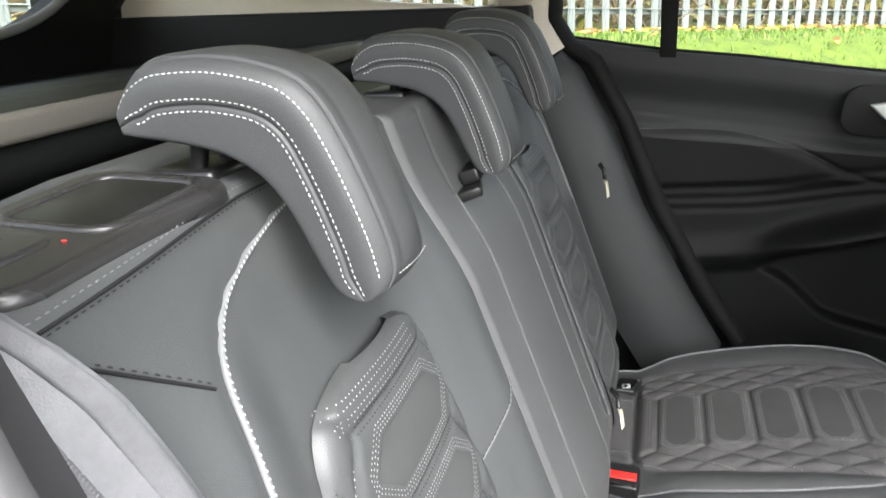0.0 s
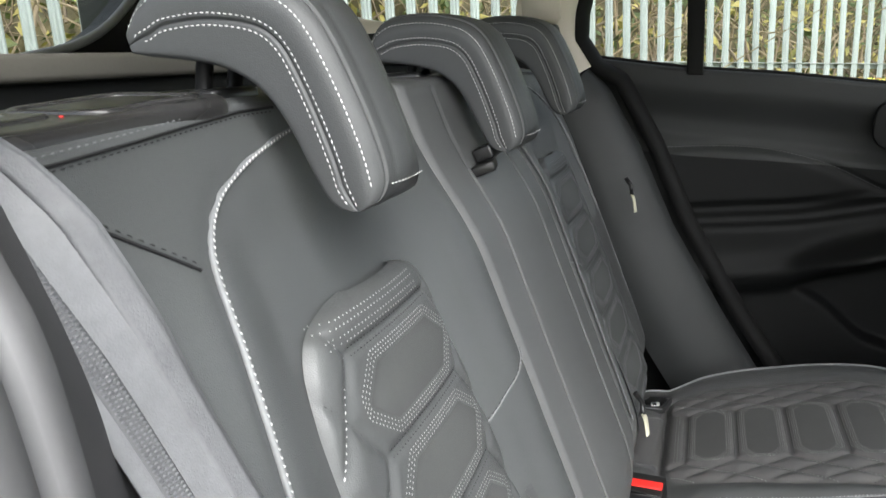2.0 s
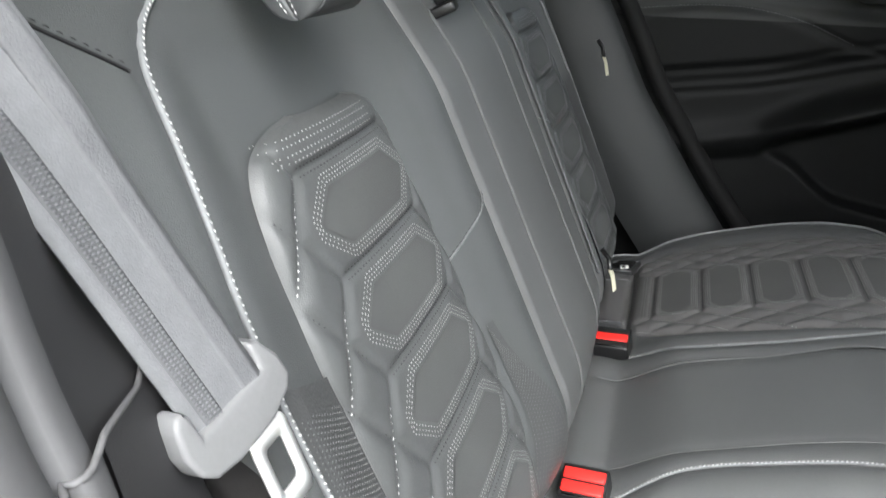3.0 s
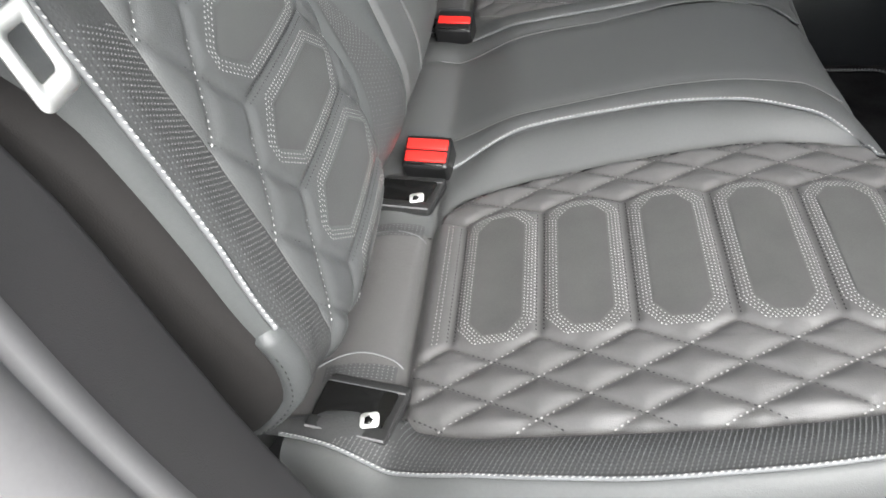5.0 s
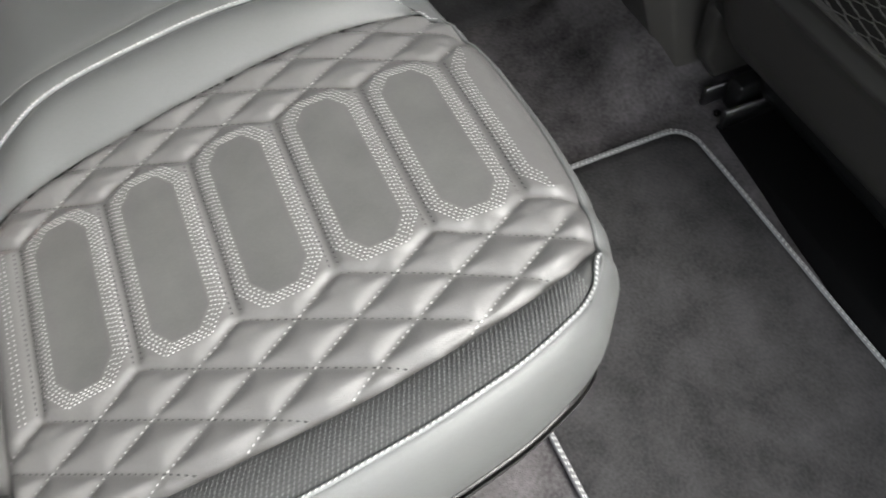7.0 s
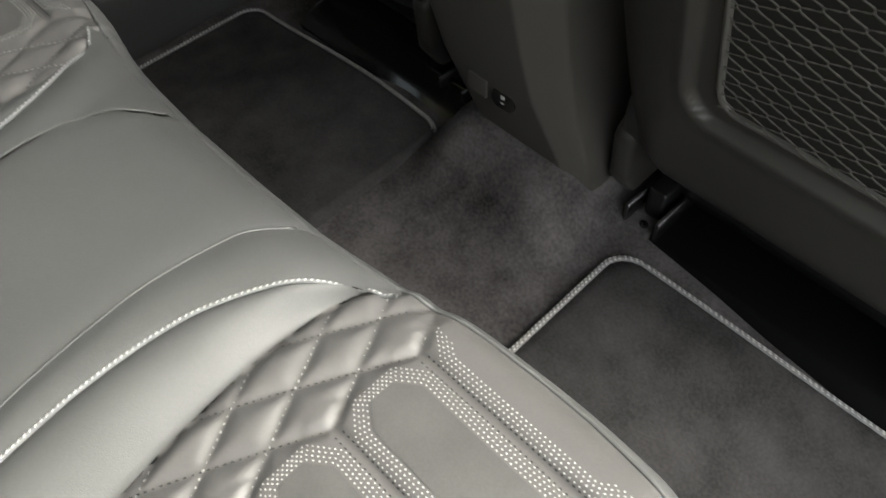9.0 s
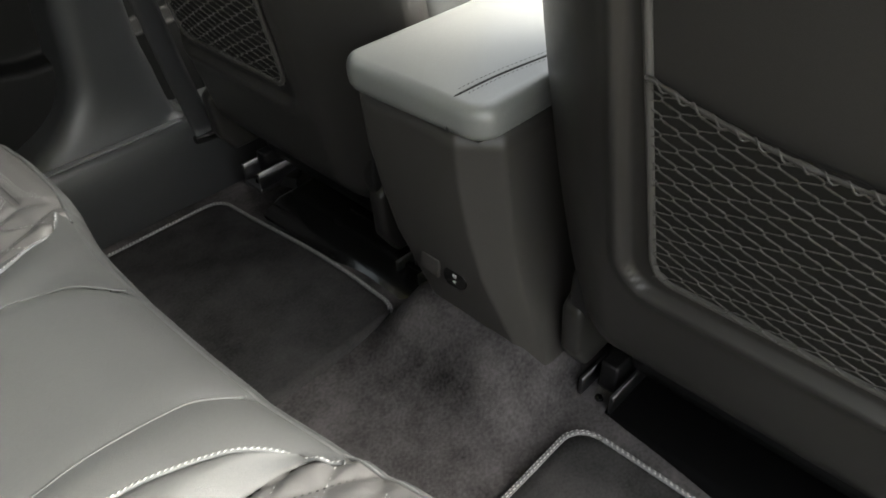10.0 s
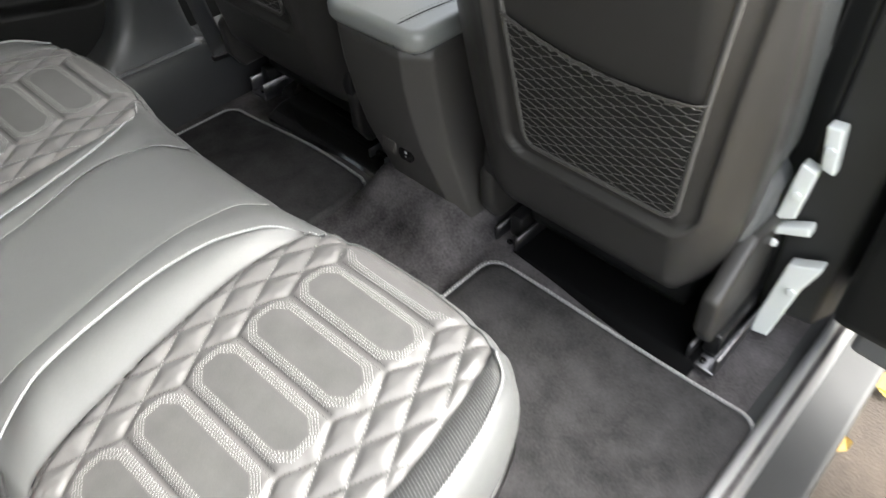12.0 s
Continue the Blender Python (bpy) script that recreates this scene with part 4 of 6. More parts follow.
def rounded_rim(hx, hy, r, cx, cy, z, thick):
    q = rounded_outline(hx, hy, r)
    q = [(a + cx, b + cy, z) for a, b in q]
    q = resample(np.array(q + q[:2]), 0.002)
    pts, faces = tube(q, thick, 8)
    pts = np.array([tuple(seat_tilt @ Vector(v)) for v in pts])
    return pts, faces


part("latch_rim", rounded_rim(0.038, 0.044, 0.014, 0.004, 0.032, 0.0202, 0.0034), LATCH, latch)
part("latch_recess", turned(prism(rounded_outline(0.034, 0.040, 0.012), 0.018, 0.0217, "z", 0.001, 2), seat_tilt @ pose(0.004, 0.032, 0)), SATIN, latch, "shallow finger recess")
part("latch_handle", turned(prism(rounded_outline(0.028, 0.026, 0.010), 0.017, 0.0232, "z", 0.0028, 3), seat_tilt @ pose(-0.004, -0.050, 0)), LATCH, latch, "satin black release handle")
part("latch_flag", turned(prism(rounded_outline(0.0013, 0.0005, 0.0004), 0.0212, 0.0222, "z", 0.0003, 1), seat_tilt @ pose(0.031, -0.028, 0, 0, 0, 30)), RED, latch, "small red indicator")
# felt covered side of the backrest, and the leather flap over its lower hinge
zs_ = np.linspace(0.38, 1.12, 60)
zv = np.maximum(zs_, 0.505)
ye = edge_y(zv)
yr = ye + (pipe_y(zv) - ye) * (0.52 - 0.40 * step(0.86, 0.98, zv))
xr = outer_back(yr, zv)
part("side_panel", sheet(np.stack([np.stack([xr + 0.0005, yr, zs_], 1)] + [np.stack([xr - d, ye - o, zs_], 1) for d, o in ((0.002, -0.002), (0.010, 0.002), (0.030, 0.003), (0.08, 0.004), (0.20, 0.002))], 1), flip=True), UMBER, right_back, "brown-black felt side")
fz = np.linspace(0.578, 0.711, 30)
turn_a = np.radians(np.linspace(-75, 200, 26))
size = np.sqrt(np.clip((0.7125 - fz) / 0.006, 0.02, 1))
cx_, cy_ = outer_back(pipe_y(fz) + 0.006, fz) - 0.010, pipe_y(fz) + 0.001
flap_grid = np.stack([np.stack([cx_ + 0.0115 * size * math.cos(a), cy_ - 0.0135 * size * math.sin(a), fz], 1) for a in turn_a], 1)
part("hinge_flap", sheet(flap_grid), SHADEDLEATHER, right_back, "folded black leather hinge flap")
edge_line = flap_grid[1:-3, 14]
part("flap_stitching", stitches(edge_line, np.tile([0.3, -0.95, 0.0], (len(edge_line), 1)), 0.0042, 0.0026, 0.001), DARKTHREAD, right_back, kind="stuff")

left_back = thing("folding_bench_section", "black leather rear backrest with quilted seat and plain middle section, upright", "car seat", "rear backrests")


def middle_back(y, z):
    a = np.abs(y)
    x = back_plane(y, z) + 0.006 * (1 - (a / 0.16) ** 2) + 0.022 * step(1.15, 1.02, z) * step(0.60, 0.70, z)
    for c, w in ((0.153, 0.004), (0.080, 0.004)):
        x = x - 0.002 * np.exp(-((a - c) / w) ** 2)
    x = x - 0.010 * step(0.148, 0.160, a)
    return x - 0.004 * np.exp(-((z - 1.107) / 0.004) ** 2) * (a < 0.080)


# plain LEATHER here, paler than the right back, for the left window's light
part("shell", back_shell(0.1605, 0.653, 110, outer_back, 70, 1), LEATHER, left_back)
part("middle_section", back_shell(-0.1546, 0.1594, 120, middle_back, 90), LEATHER, left_back, "plain black leather middle section with folding armrest")
dress_outer_back(left_back, 1)
headrest(left_back, 0.370, 0.047)
headrest(left_back, 0.0, 0.047, 0.0, 0.011)
z = np.linspace(0.70, 1.14, 60)
y = 0.1605 + 0.004 * np.sin((z - 0.70) * 7)
part("edge_piping", tube(np.stack([outer_back(y + 0.01, z) + 0.003, y, z], 1), 0.0022, 8), LEATHER, left_back, "edge piping")
for yy in (-0.080, 0.080):
    z = np.linspace(0.64, 1.10, 60)
    part("seam", tube(np.stack([middle_back(np.full(60, yy), z) + 0.0016, np.full(60, yy), z], 1) - np.array([0.0008, 0, 0]), 0.0022, 8), LEATHER, left_back, "folded edge of the armrest")
part("belt_slot", turned(box((-0.014, -0.024, -0.006), (0.014, 0.024, 0.006), 0.003), pose(-0.150, -0.052, 1.098, 0, -19, 12)), SATIN, left_back, "black belt slot")
part("belt_slot", turned(box((-0.010, -0.030, -0.008), (0.012, 0.030, 0.008), 0.003), pose(-0.154, -0.022, 1.112, 0, -19, 4)), SATIN, left_back, "black belt slot")


def pull_tag(x, y, z):
    t = thing("pull_tag", "cream fabric pull tag on a black loop at the seat edge", "tag", "pull tags", at=(x, y, z))
    part("loop", tube(np.array([[x - 0.012, y, z + 0.045], [x - 0.002, y + 0.002, z + 0.03], [x, y, z + 0.012]]), 0.004, 8), SATIN, t, "black loop")
    part("tag", strip_of(np.array([[x, y, z + 0.014], [x + 0.004, y + 0.003, z], [x + 0.007, y + 0.004, z - 0.024]]), np.tile([0.3, 1.0, 0.0], (3, 1)), 0.012, 0.002), TAG, t)
    return t


pull_tag(0.007, 0.200, 0.676)
pull_tag(-0.050, 0.640, 0.928)

# ---- buckles ----


def buckle(x, y, z, lean_y, turn, double):
    b = thing("belt_buckle", "black seat-belt buckle with red press button, in the seat gap", "buckle", "rear belt buckles", at=(x, y, z))
    m = pose(x, y, z, 0, 0, turn) @ pose(0, 0, 0, lean_y, 0, 0) @ pose(0, 0, 0, 0, 0, -90)
    w = 0.027
    part("case", turned(box((-0.021, -w, -0.085), (0.021, w, 0.0), 0.005, 3), m), SATIN, b)
    rows = (-0.0085, 0.0075) if double else (0.0,)
    for r in rows:
        part("button", turned(box((r - 0.0068, -w + 0.003, -0.004), (r + 0.0068, w - 0.003, 0.0022), 0.002, 2), m), RED, b, "red press button")
    part("slot", turned(box((0.0165, -w + 0.006, -0.002), (0.0185, w - 0.006, 0.0012), 0.0005, 1), m), GLOSSY, b)
    return b


buckle(0.014, -0.172, 0.590, 26, -6, True)
buckle(0.014, 0.168, 0.590, 22, -6, False)

# ---- car shell: floor, roof, sides ----


def floor_z(x, y):
    a = np.abs(y)
    z = 0.322 - np.where(np.asarray(y) > 0, 0.062, 0.022) * step(0.16, 0.62, a)
    z = z + 0.09 * np.where(np.asarray(y) > 0, step(0.105, 0.03, a), step(0.172, 0.105, a)) * step(0.70, 0.82, x)
    return z + 0.10 * step(0.40, 0.10, x)


axes((1.0, 0, -0.05, 0.052), (0, 1.12, 0, 0.015), (0, 0.025, 1.12, -0.072))
xs, ys = np.meshgrid(np.linspace(-0.10, 2.3, 90), np.linspace(-0.70, 0.66, 90), indexing="ij")
lump = np.array([[noise.noise((a * 9, b * 9, 0.3)) for b in ys[0]] for a in xs[:, 0]])
tagged(part("floor", sheet(np.stack([xs, ys, floor_z(xs, ys) + 0.002 * lump], -1), flip=True), CARPET), "dark charcoal moulded carpet over the footwell and tunnel", "carpet", kind="structure")
tagged(part("floor_pan", box((-1.6, -0.78, 0.14), (2.3, 0.78, 0.2), 0.01), PLASTIC), "black floor pan under the cabin", "floor pan", kind="structure")


def mat(y_in, y_out, x_front, x_rear, label, skew=0.0, bound=0.0):
    """A carpet mat with a bound, stitched edge."""
    lo, hi = min(y_in, y_out), max(y_in, y_out)
    m = thing("floor_mat", label, "floor mat", "rear floor mats", at=((x_front + x_rear) / 2, (lo + hi) / 2, float(floor_z(0.7, (lo + hi) / 2))))
    r = 0.035
    out = []
    for cx, cy, a in ((x_front - r, hi - r, 0), (x_rear + r, hi - r, 90), (x_rear + r, lo + r, 180), (x_front - r, lo + r, 270)):
        for i in range(9):
            t = radians(a + 90 * i / 8)
            out.append((cx + r * math.cos(t), cy + r * math.sin(t)))
    out = np.array(out + out[:1])
    out[:, 0] += skew * np.abs(out[:, 1] - y_in) * step(x_rear, x_front, out[:, 0])
    p3 = resample(np.concatenate([out, np.zeros((len(out), 1))], 1), 0.008)[:, :2]
    mid = p3.mean(0)
    rings = []
    for f in np.linspace(0, 1, 16):
        q = mid + (p3 - mid) * f
        rings.append(np.concatenate([q, (floor_z(q[:, 0], q[:, 1]) + 0.009)[:, None]], 1))
    q = p3
    rings.append(np.concatenate([q, (floor_z(q[:, 0], q[:, 1]) + 0.001)[:, None]], 1))
    part("carpet_top", sheet(np.array(rings)), MATPILE, m)
    edge = np.concatenate([p3, (floor_z(p3[:, 0], p3[:, 1]) + 0.0075)[:, None]], 1)
    if bound:
        keep = (edge[:, 1] > y_in + 0.005) & (edge[:, 0] > x_rear + bound)
        start = int(np.argmax(keep & ~np.roll(keep, 1)))
        order = (np.arange(len(edge)) + start) % len(edge)
        order = order[keep[order]]
        edge, p3 = edge[order], p3[order]
    part("binding", tube(edge, 0.0042, 8), BINDING, m, "grey stitched binding")
    up = np.tile([0.0, 0.0, 1.0], (len(edge), 1))
    for d in (-0.0016, 0.0016):
        inner = mid + (p3 - mid) * (1 + d * 4)
        e = np.concatenate([inner, (edge[:, 2] + 0.0036)[:, None]], 1)
        part("binding_stitching", stitches(e, up, 0.0042, 0.0026, 0.0013), THREAD, m, "pale thread", kind="stuff")
    return m


mat(-0.200, -0.680, 0.824, 0.44, "charcoal carpet floor mat with grey stitched edge, lying flat", 0.05)
mat(0.084, 0.562, 0.812, 0.44, "charcoal carpet floor mat with grey stitched edge, lying flat", 0.05, 0.06)

axes()
# roof lining and the strips over the doors
xs, ys = np.meshgrid(np.linspace(-1.16, 1.02, 40), np.linspace(-0.60, 0.62, 30), indexing="ij")
zz = 1.640 - 0.085 * (np.abs(ys) / 0.6) ** 3 - 0.03 * ((xs - 0.3) / 1.4) ** 2
top = np.stack([xs, ys, zz], -1)
pts, faces = sheet(np.concatenate([top, top[::-1] + np.array([0, 0, 0.04])], 0), flip=False)
tagged(part("ceiling", (pts, faces), HEADLINER), "beige fabric roof lining", "roof lining", kind="structure")
tagged(part("roof", sheet(np.concatenate([top * (1.02, 1.12, 1) + np.array([0, 0, 0.05]), (top * (1.02, 1.12, 1))[::-1] + np.array([0, 0, 0.075])], 0)), PAINT), "pearl white painted roof", "car roof", kind="structure")


def wall_with_hole(outer, hole, y_at, thick, mat, name, label, category):
    """A side panel (outline in x and z) with an opening, leaning with height."""
    n = len(hole)
    bm = bmesh.new()

    def ringed(loop, d):
        return [bm.verts.new((x, y_at(x, z) + d, z)) for x, z in loop]
    a, b = ringed(outer, 0), ringed(hole, 0)
    c, d = ringed(outer, thick), ringed(hole, thick)
    m = len(outer)
    for one, two, flip in ((a, b, False), (c, d, True)):
        for i in range(n):
            q = [one[i], one[(i + 1) % m], two[(i + 1) % n], two[i]]
            bm.faces.new(q if not flip else q[::-1])
    for i in range(n):
        bm.faces.new((b[i], b[(i + 1) % n], d[(i + 1) % n], d[i]))
        bm.faces.new((a[(i + 1) % m], a[i], c[i], c[(i + 1) % m]))
    bmesh.ops.recalc_face_normals(bm, faces=bm.faces)
    bmesh.ops.bevel(bm, geom=[e for e in bm.edges if e.calc_face_angle(0) > 1.0], offset=0.005, segments=2, affect="EDGES")
    return tagged(part(name, bm, mat), label, category, kind="structure")


def loop(points, n=64):
    """A smooth closed outline, resampled to n points."""
    p = np.array(points, float)
    k = len(p)
    out = []
    for i in range(k):
        a, b, c, d = p[i - 1], p[i], p[(i + 1) % k], p[(i + 2) % k]
        for t in np.linspace(0, 1, 8, endpoint=False):
            out.append(0.5 * (2 * b + (c - a) * t + (2 * a - 5 * b + 4 * c - d) * t * t + (3 * b - a - 3 * c + d) * t ** 3))
    out = np.array(out)
    s = np.r_[0, np.cumsum(np.linalg.norm(np.diff(np.concatenate([out, out[:1]]), axis=0), axis=1))]
    u = np.linspace(0, s[-1], n, endpoint=False)
    q = np.concatenate([out, out[:1]])
    return [(float(np.interp(v, s, q[:, 0])), float(np.interp(v, s, q[:, 1]))) for v in u]


def box_loop(hole, lo, hi):
    """The outer outline matched point by point with a hole: rays from the hole's middle to a rectangle."""
    h = np.array(hole)
    c = h.mean(0)
    out = []
    for p in h:
        d = p - c
        f = min(((hi[i] if d[i] > 0 else lo[i]) - c[i]) / d[i] for i in range(2) if abs(d[i]) > 1e-9)
        out.append(tuple(c + d * f))
    return out


def lean(x, z):
    return 0.66 - 0.16 * max(0.0, z - 1.15)


axes((1.0185, 0, -0.0655, 0.054), (0, 1.1, 0, 0.04), (0.068, 0, 1.0437, -0.0665))
# quarter panel behind the left rear door, with its pointed window
quarter_hole = loop([(-0.690, 1.432), (-0.655, 1.398), (-0.60, 1.368), (-0.47, 1.337), (-0.34, 1.318), (-0.245, 1.307), (-0.238, 1.40), (-0.215, 1.470), (-0.33, 1.466), (-0.46, 1.455), (-0.60, 1.445)], 72)
quarter_hole = [(x, z) for x, z in quarter_hole]
wall_with_hole(box_loop(quarter_hole, (-1.22, 1.302), (-0.165, 1.67)), quarter_hole, lambda x, z: 0.625 - 0.16 * max(0.0, z - 1.15), 0.06, PALETRIM, "wall_quarter", "pale beige quarter trim round a pointed side window", "quarter trim")
tagged(part("wall_load_space", box((-1.22, 0.597, 0.3), (-0.17, 0.68, 1.299), 0.01), TRIM), "charcoal load-space side trim", "side trim", kind="structure")
axes()
tagged(part("wall_tailgate_pillar", prism([(-1.36, 1.16), (-1.22, 1.235), (-1.16, 1.292), (-1.12, 1.333), (-1.06, 1.395), (-0.977, 1.482), (-0.80, 1.672), (-1.36, 1.80)], 0.650, 0.686, "y", 0.008, 3), TRIM), "black slanting tailgate pillar trim", "pillar trim", kind="structure")
tagged(part("trim_load_space", prism([(-1.20, 1.18), (-1.16, 1.294), (-0.85, 1.288), (-0.45, 1.281), (-0.20, 1.276), (-0.20, 1.18)], 0.656, 0.70, "y", 0.006, 3), TRIM), "charcoal ledge below the quarter trim", "side trim", kind="structure")
axes((1.0795, 0, -0.0502, 0.0472), (0, 1.1, 0, 0.04), (0.0513, 0, 1.0644, -0.0912))
# rear pillar of the left door opening: pale above, black below
pillar = thing("pillar_rear", "pale upper pillar trim over charcoal wheel-arch trim", "pillar trim", kind="structure")


def ribbon(path, section):
    """A moulding: path of (x, z); section of (set back, y) across it, outwards from the opening."""
    p = resample(np.array([(x, 0, z) for x, z in path]), 0.012)[:, [0, 2]]
    t = np.gradient(p, axis=0)
    for _ in range(6):
        t[1:-1] = (t[:-2] + t[1:-1] + t[2:]) / 3
    t /= np.linalg.norm(t, axis=1)[:, None]
    nrm = np.stack([-t[:, 1], t[:, 0]], 1)
    g = np.stack([np.stack([p[:, 0] + nrm[:, 0] * a, np.full(len(p), b), p[:, 1] + nrm[:, 1] * a], 1) for a, b in section], 1)
    return g


edge_path = [(0.17, 0.585), (0.110, 0.70), (0.021, 0.885), (-0.037, 1.05), (-0.09, 1.165), (-0.125, 1.205)]
part("pillar_lower", sheet(ribbon(edge_path, [(0.0, 0.66), (0.004, 0.645), (0.012, 0.632), (0.035, 0.62), (0.075, 0.605), (0.12, 0.60), (0.16, 0.615)])), ARCH, pillar, "charcoal wheel-arch trim")
upper = [(-0.128, 1.205), (-0.158, 1.262), (-0.153, 1.314), (-0.133, 1.379), (-0.107, 1.431), (-0.055, 1.470), (0.10, 1.487), (0.6, 1.49), (1.2, 1.47)]
part("pillar_upper", sheet(ribbon(upper, [(-0.012, 0.665), (-0.006, 0.645), (0.006, 0.630), (0.03, 0.622), (0.075, 0.610), (0.10, 0.615)])), PALETRIM, pillar, "pale beige upper trim")
part("weatherstrip", sheet(ribbon([(0.20, 0.585), (0.135, 0.70), (0.045, 0.885), (-0.012, 1.05), (-0.07, 1.175), (-0.115, 1.205), (-0.145, 1.262), (-0.140, 1.314), (-0.120, 1.379), (-0.095, 1.425), (-0.045, 1.458), (0.10, 1.473), (0.6, 1.476), (1.2, 1.46)],
                                  [(-0.018, 0.690), (-0.020, 0.668), (-0.012, 0.655), (0.0, 0.650), (0.012, 0.656), (0.014, 0.675)])), RUBBER, pillar, "black rubber weatherstrip")

# left rear door
door = thing("rear_door", "closed rear door with black grained trim, chrome handle and window", "car door", at=(0.4, 0.66, 0.5))
belt_z = spline([-0.20, -0.126, 0.055, 0.203, 0.461, 0.95], [1.236, 1.222, 1.183, 1.158, 1.110, 1.060])


def door_y(x, z):
    """Inner face of the door trim."""
    top = belt_z(x)
    y = 0.690 - 0.02 * step(-0.10, -0.03, z - top)
    y = y - 0.012 * step(-0.12, -0.15, z - top)
    ridge = spline([-0.02, 0.10, 0.176, 0.279, 0.385, 0.60], [1.040, 1.035, 1.026, 0.995, 0.935, 0.86])(x)
    y = y + 0.004 * np.exp(-((z - ridge) / 0.005) ** 2)
    y = y - 0.006 * step(ridge + 0.004, ridge - 0.02, z) * step(0.91, 0.93, z)
    for c in (0.917, 0.893, 0.872):
        y = y + 0.003 * np.exp(-((z - c - 0.02 * step(0.2, 0.45, x)) / 0.006) ** 2) * step(0.02, 0.06, x)
    arm = spline([-0.1, 0.06, 0.22, 0.28, 0.40, 0.62, 0.9], [0.78, 0.775, 0.783, 0.80, 0.825, 0.86, 0.87])(x)
    y = y - (0.014 + 0.050 * step(0.20, 0.36, x)) * np.exp(-((z - arm) / 0.026) ** 2)
    y = y + 0.012 * step(arm - 0.02, arm - 0.05, z)
    pocket = spline([0.0, 0.16, 0.28, 0.37, 0.6], [0.76, 0.755, 0.70, 0.615, 0.55])(x)
    y = y + 0.030 * step(pocket + 0.01, pocket + 0.03, z) * step(arm - 0.02, arm - 0.045, z) * step(0.20, 0.30, x)
    return y


xs = np.concatenate([np.linspace(-0.16, 0.60, 150), np.linspace(0.615, 0.93, 25)])
t = np.linspace(0, 1, 150)
xs, tt = np.meshgrid(xs, t, indexing="ij")
zz = 0.42 + (belt_z(xs) - 0.42) * tt
face = np.stack([xs, door_y(xs, zz), zz], -1)
cap = np.stack([face[:, -1] + np.array([0, a, b]) for a, b in ((0.006, 0.004), (0.02, 0.006), (0.05, 0.002), (0.06, -0.02), (0.075, -0.4), (0.075, -0.75))], 1)
# trim split by height so the falloff of window light is in the colours
part("door_trim", sheet(face[:, :118]), DOORSHADED, door, "black grained lower door trim with armrest, shade in its colour")
part("door_trim_lit", sheet(np.concatenate([face[:, 117:], cap], 1)), DOORLIT, door, "upper door trim, window light in its paler colour")
part("belt_seal", tube(np.stack([face[:, -1, 0], face[:, -1, 1] + 0.012, face[:, -1, 2] + 0.006], 1), 0.004, 6), RUBBER, door, "window seal")
part("door_skin", box((-0.1, 0.765, 0.25), (0.95, 0.79, 1.0), 0.008), PAINT, door, "pearl white outer skin")
seam_x = np.linspace(-0.005, 0.385, 60)
seam_z = spline([-0.005, 0.10, 0.176, 0.279, 0.385], [1.040, 1.035, 1.026, 0.995, 0.935])(seam_x)
part("trim_seam", stitches(np.stack([seam_x, door_y(seam_x, seam_z) - 0.001, seam_z], 1), np.tile([0.0, -1.0, 0.0], (60, 1)), 0.004, 0.003, 0.0009), CORD, door, kind="stuff")
z = np.linspace(0.93, 1.04, 20)
part("trim_edge", tube(np.stack([0.042 - (z - 0.93) * 0.44, door_y(0.042 - (z - 0.93) * 0.44, z) - 0.002, z], 1), 0.0025, 6), TRIM, door)
bezel = part("handle_surround", turned(prism(rounded_outline(0.100, 0.046, 0.034), -0.006, 0.003, "z", 0.003), pose(0.462, 0.657, 1.046, 90, 0, 0) @ pose(0, 0, 0, 0, 0, -8)), TRIM, door, "black handle surround")
part("door_handle", turned(prism([(-0.03, 0.016), (0.02, 0.022), (0.045, 0.012), (0.042, -0.026), (0.022, -0.030), (-0.01, -0.006)], -0.002, 0.014, "z", 0.004, 3), pose(0.436, 0.654, 1.050, 90, 0, 0)), CHROME, bezel, "chrome pull handle")
divider = part("window_divider", prism([(0.053, 1.175), (0.082, 1.172), (0.098, 1.475), (0.064, 1.478)], 0.664, 0.690, "y", 0.003), RUBBER, door, "black window divider")
for x0, x1, up0 in ((-0.15, 0.066, 1.47), (0.076, 0.92, 1.48)):
    g = part("pane", ([(x0, 0.692, float(belt_z(x0)) - 0.02), (x1, 0.692, float(belt_z(x1)) - 0.02), (x1, 0.672, 1.485), (x0, 0.672, 1.485)], [[0, 1, 2, 3]]), GLASS, door, "clear window glass", smooth=False)
    g.visible_shadow = False
axes((1.0185, 0, -0.0655, 0.054), (0, 1.1, 0, 0.04), (0.068, 0, 1.0437, -0.0665))
q = part("window_1", ([(-0.70, 0.632, 1.28), (-0.20, 0.632, 1.28), (-0.20, 0.60, 1.50), (-0.70, 0.60, 1.50)], [[0, 1, 2, 3]]), GLASS, None, smooth=False)
tagged(q, "clear glass of the pointed quarter window", "window", kind="structure")
q.visible_shadow = False

axes((1.0, 0, -0.05, 0.052), (0, 1.12, 0, 0.015), (0, 0.025, 1.12, -0.072))
# front left door and B-pillar, seen past the front seat
b_left = thing("pillar_middle_left", "charcoal middle pillar trim with ridged sill cover beside the footwell", "pillar trim", kind="structure")
axes()
pz = np.concatenate([np.linspace(0.402, 0.62, 34), np.linspace(0.65, 1.46, 20)])
rear_edge = spline([0.40, 0.426, 0.439, 0.476, 0.516, 0.56, 0.611, 0.90, 1.46], [0.56, 0.617, 0.644, 0.688, 0.706, 0.712, 0.716, 0.735, 0.80])
front_edge = spline([0.40, 0.41, 0.50, 0.58, 0.90, 1.46], [0.90, 0.872, 0.856, 0.842, 0.83, 0.85])
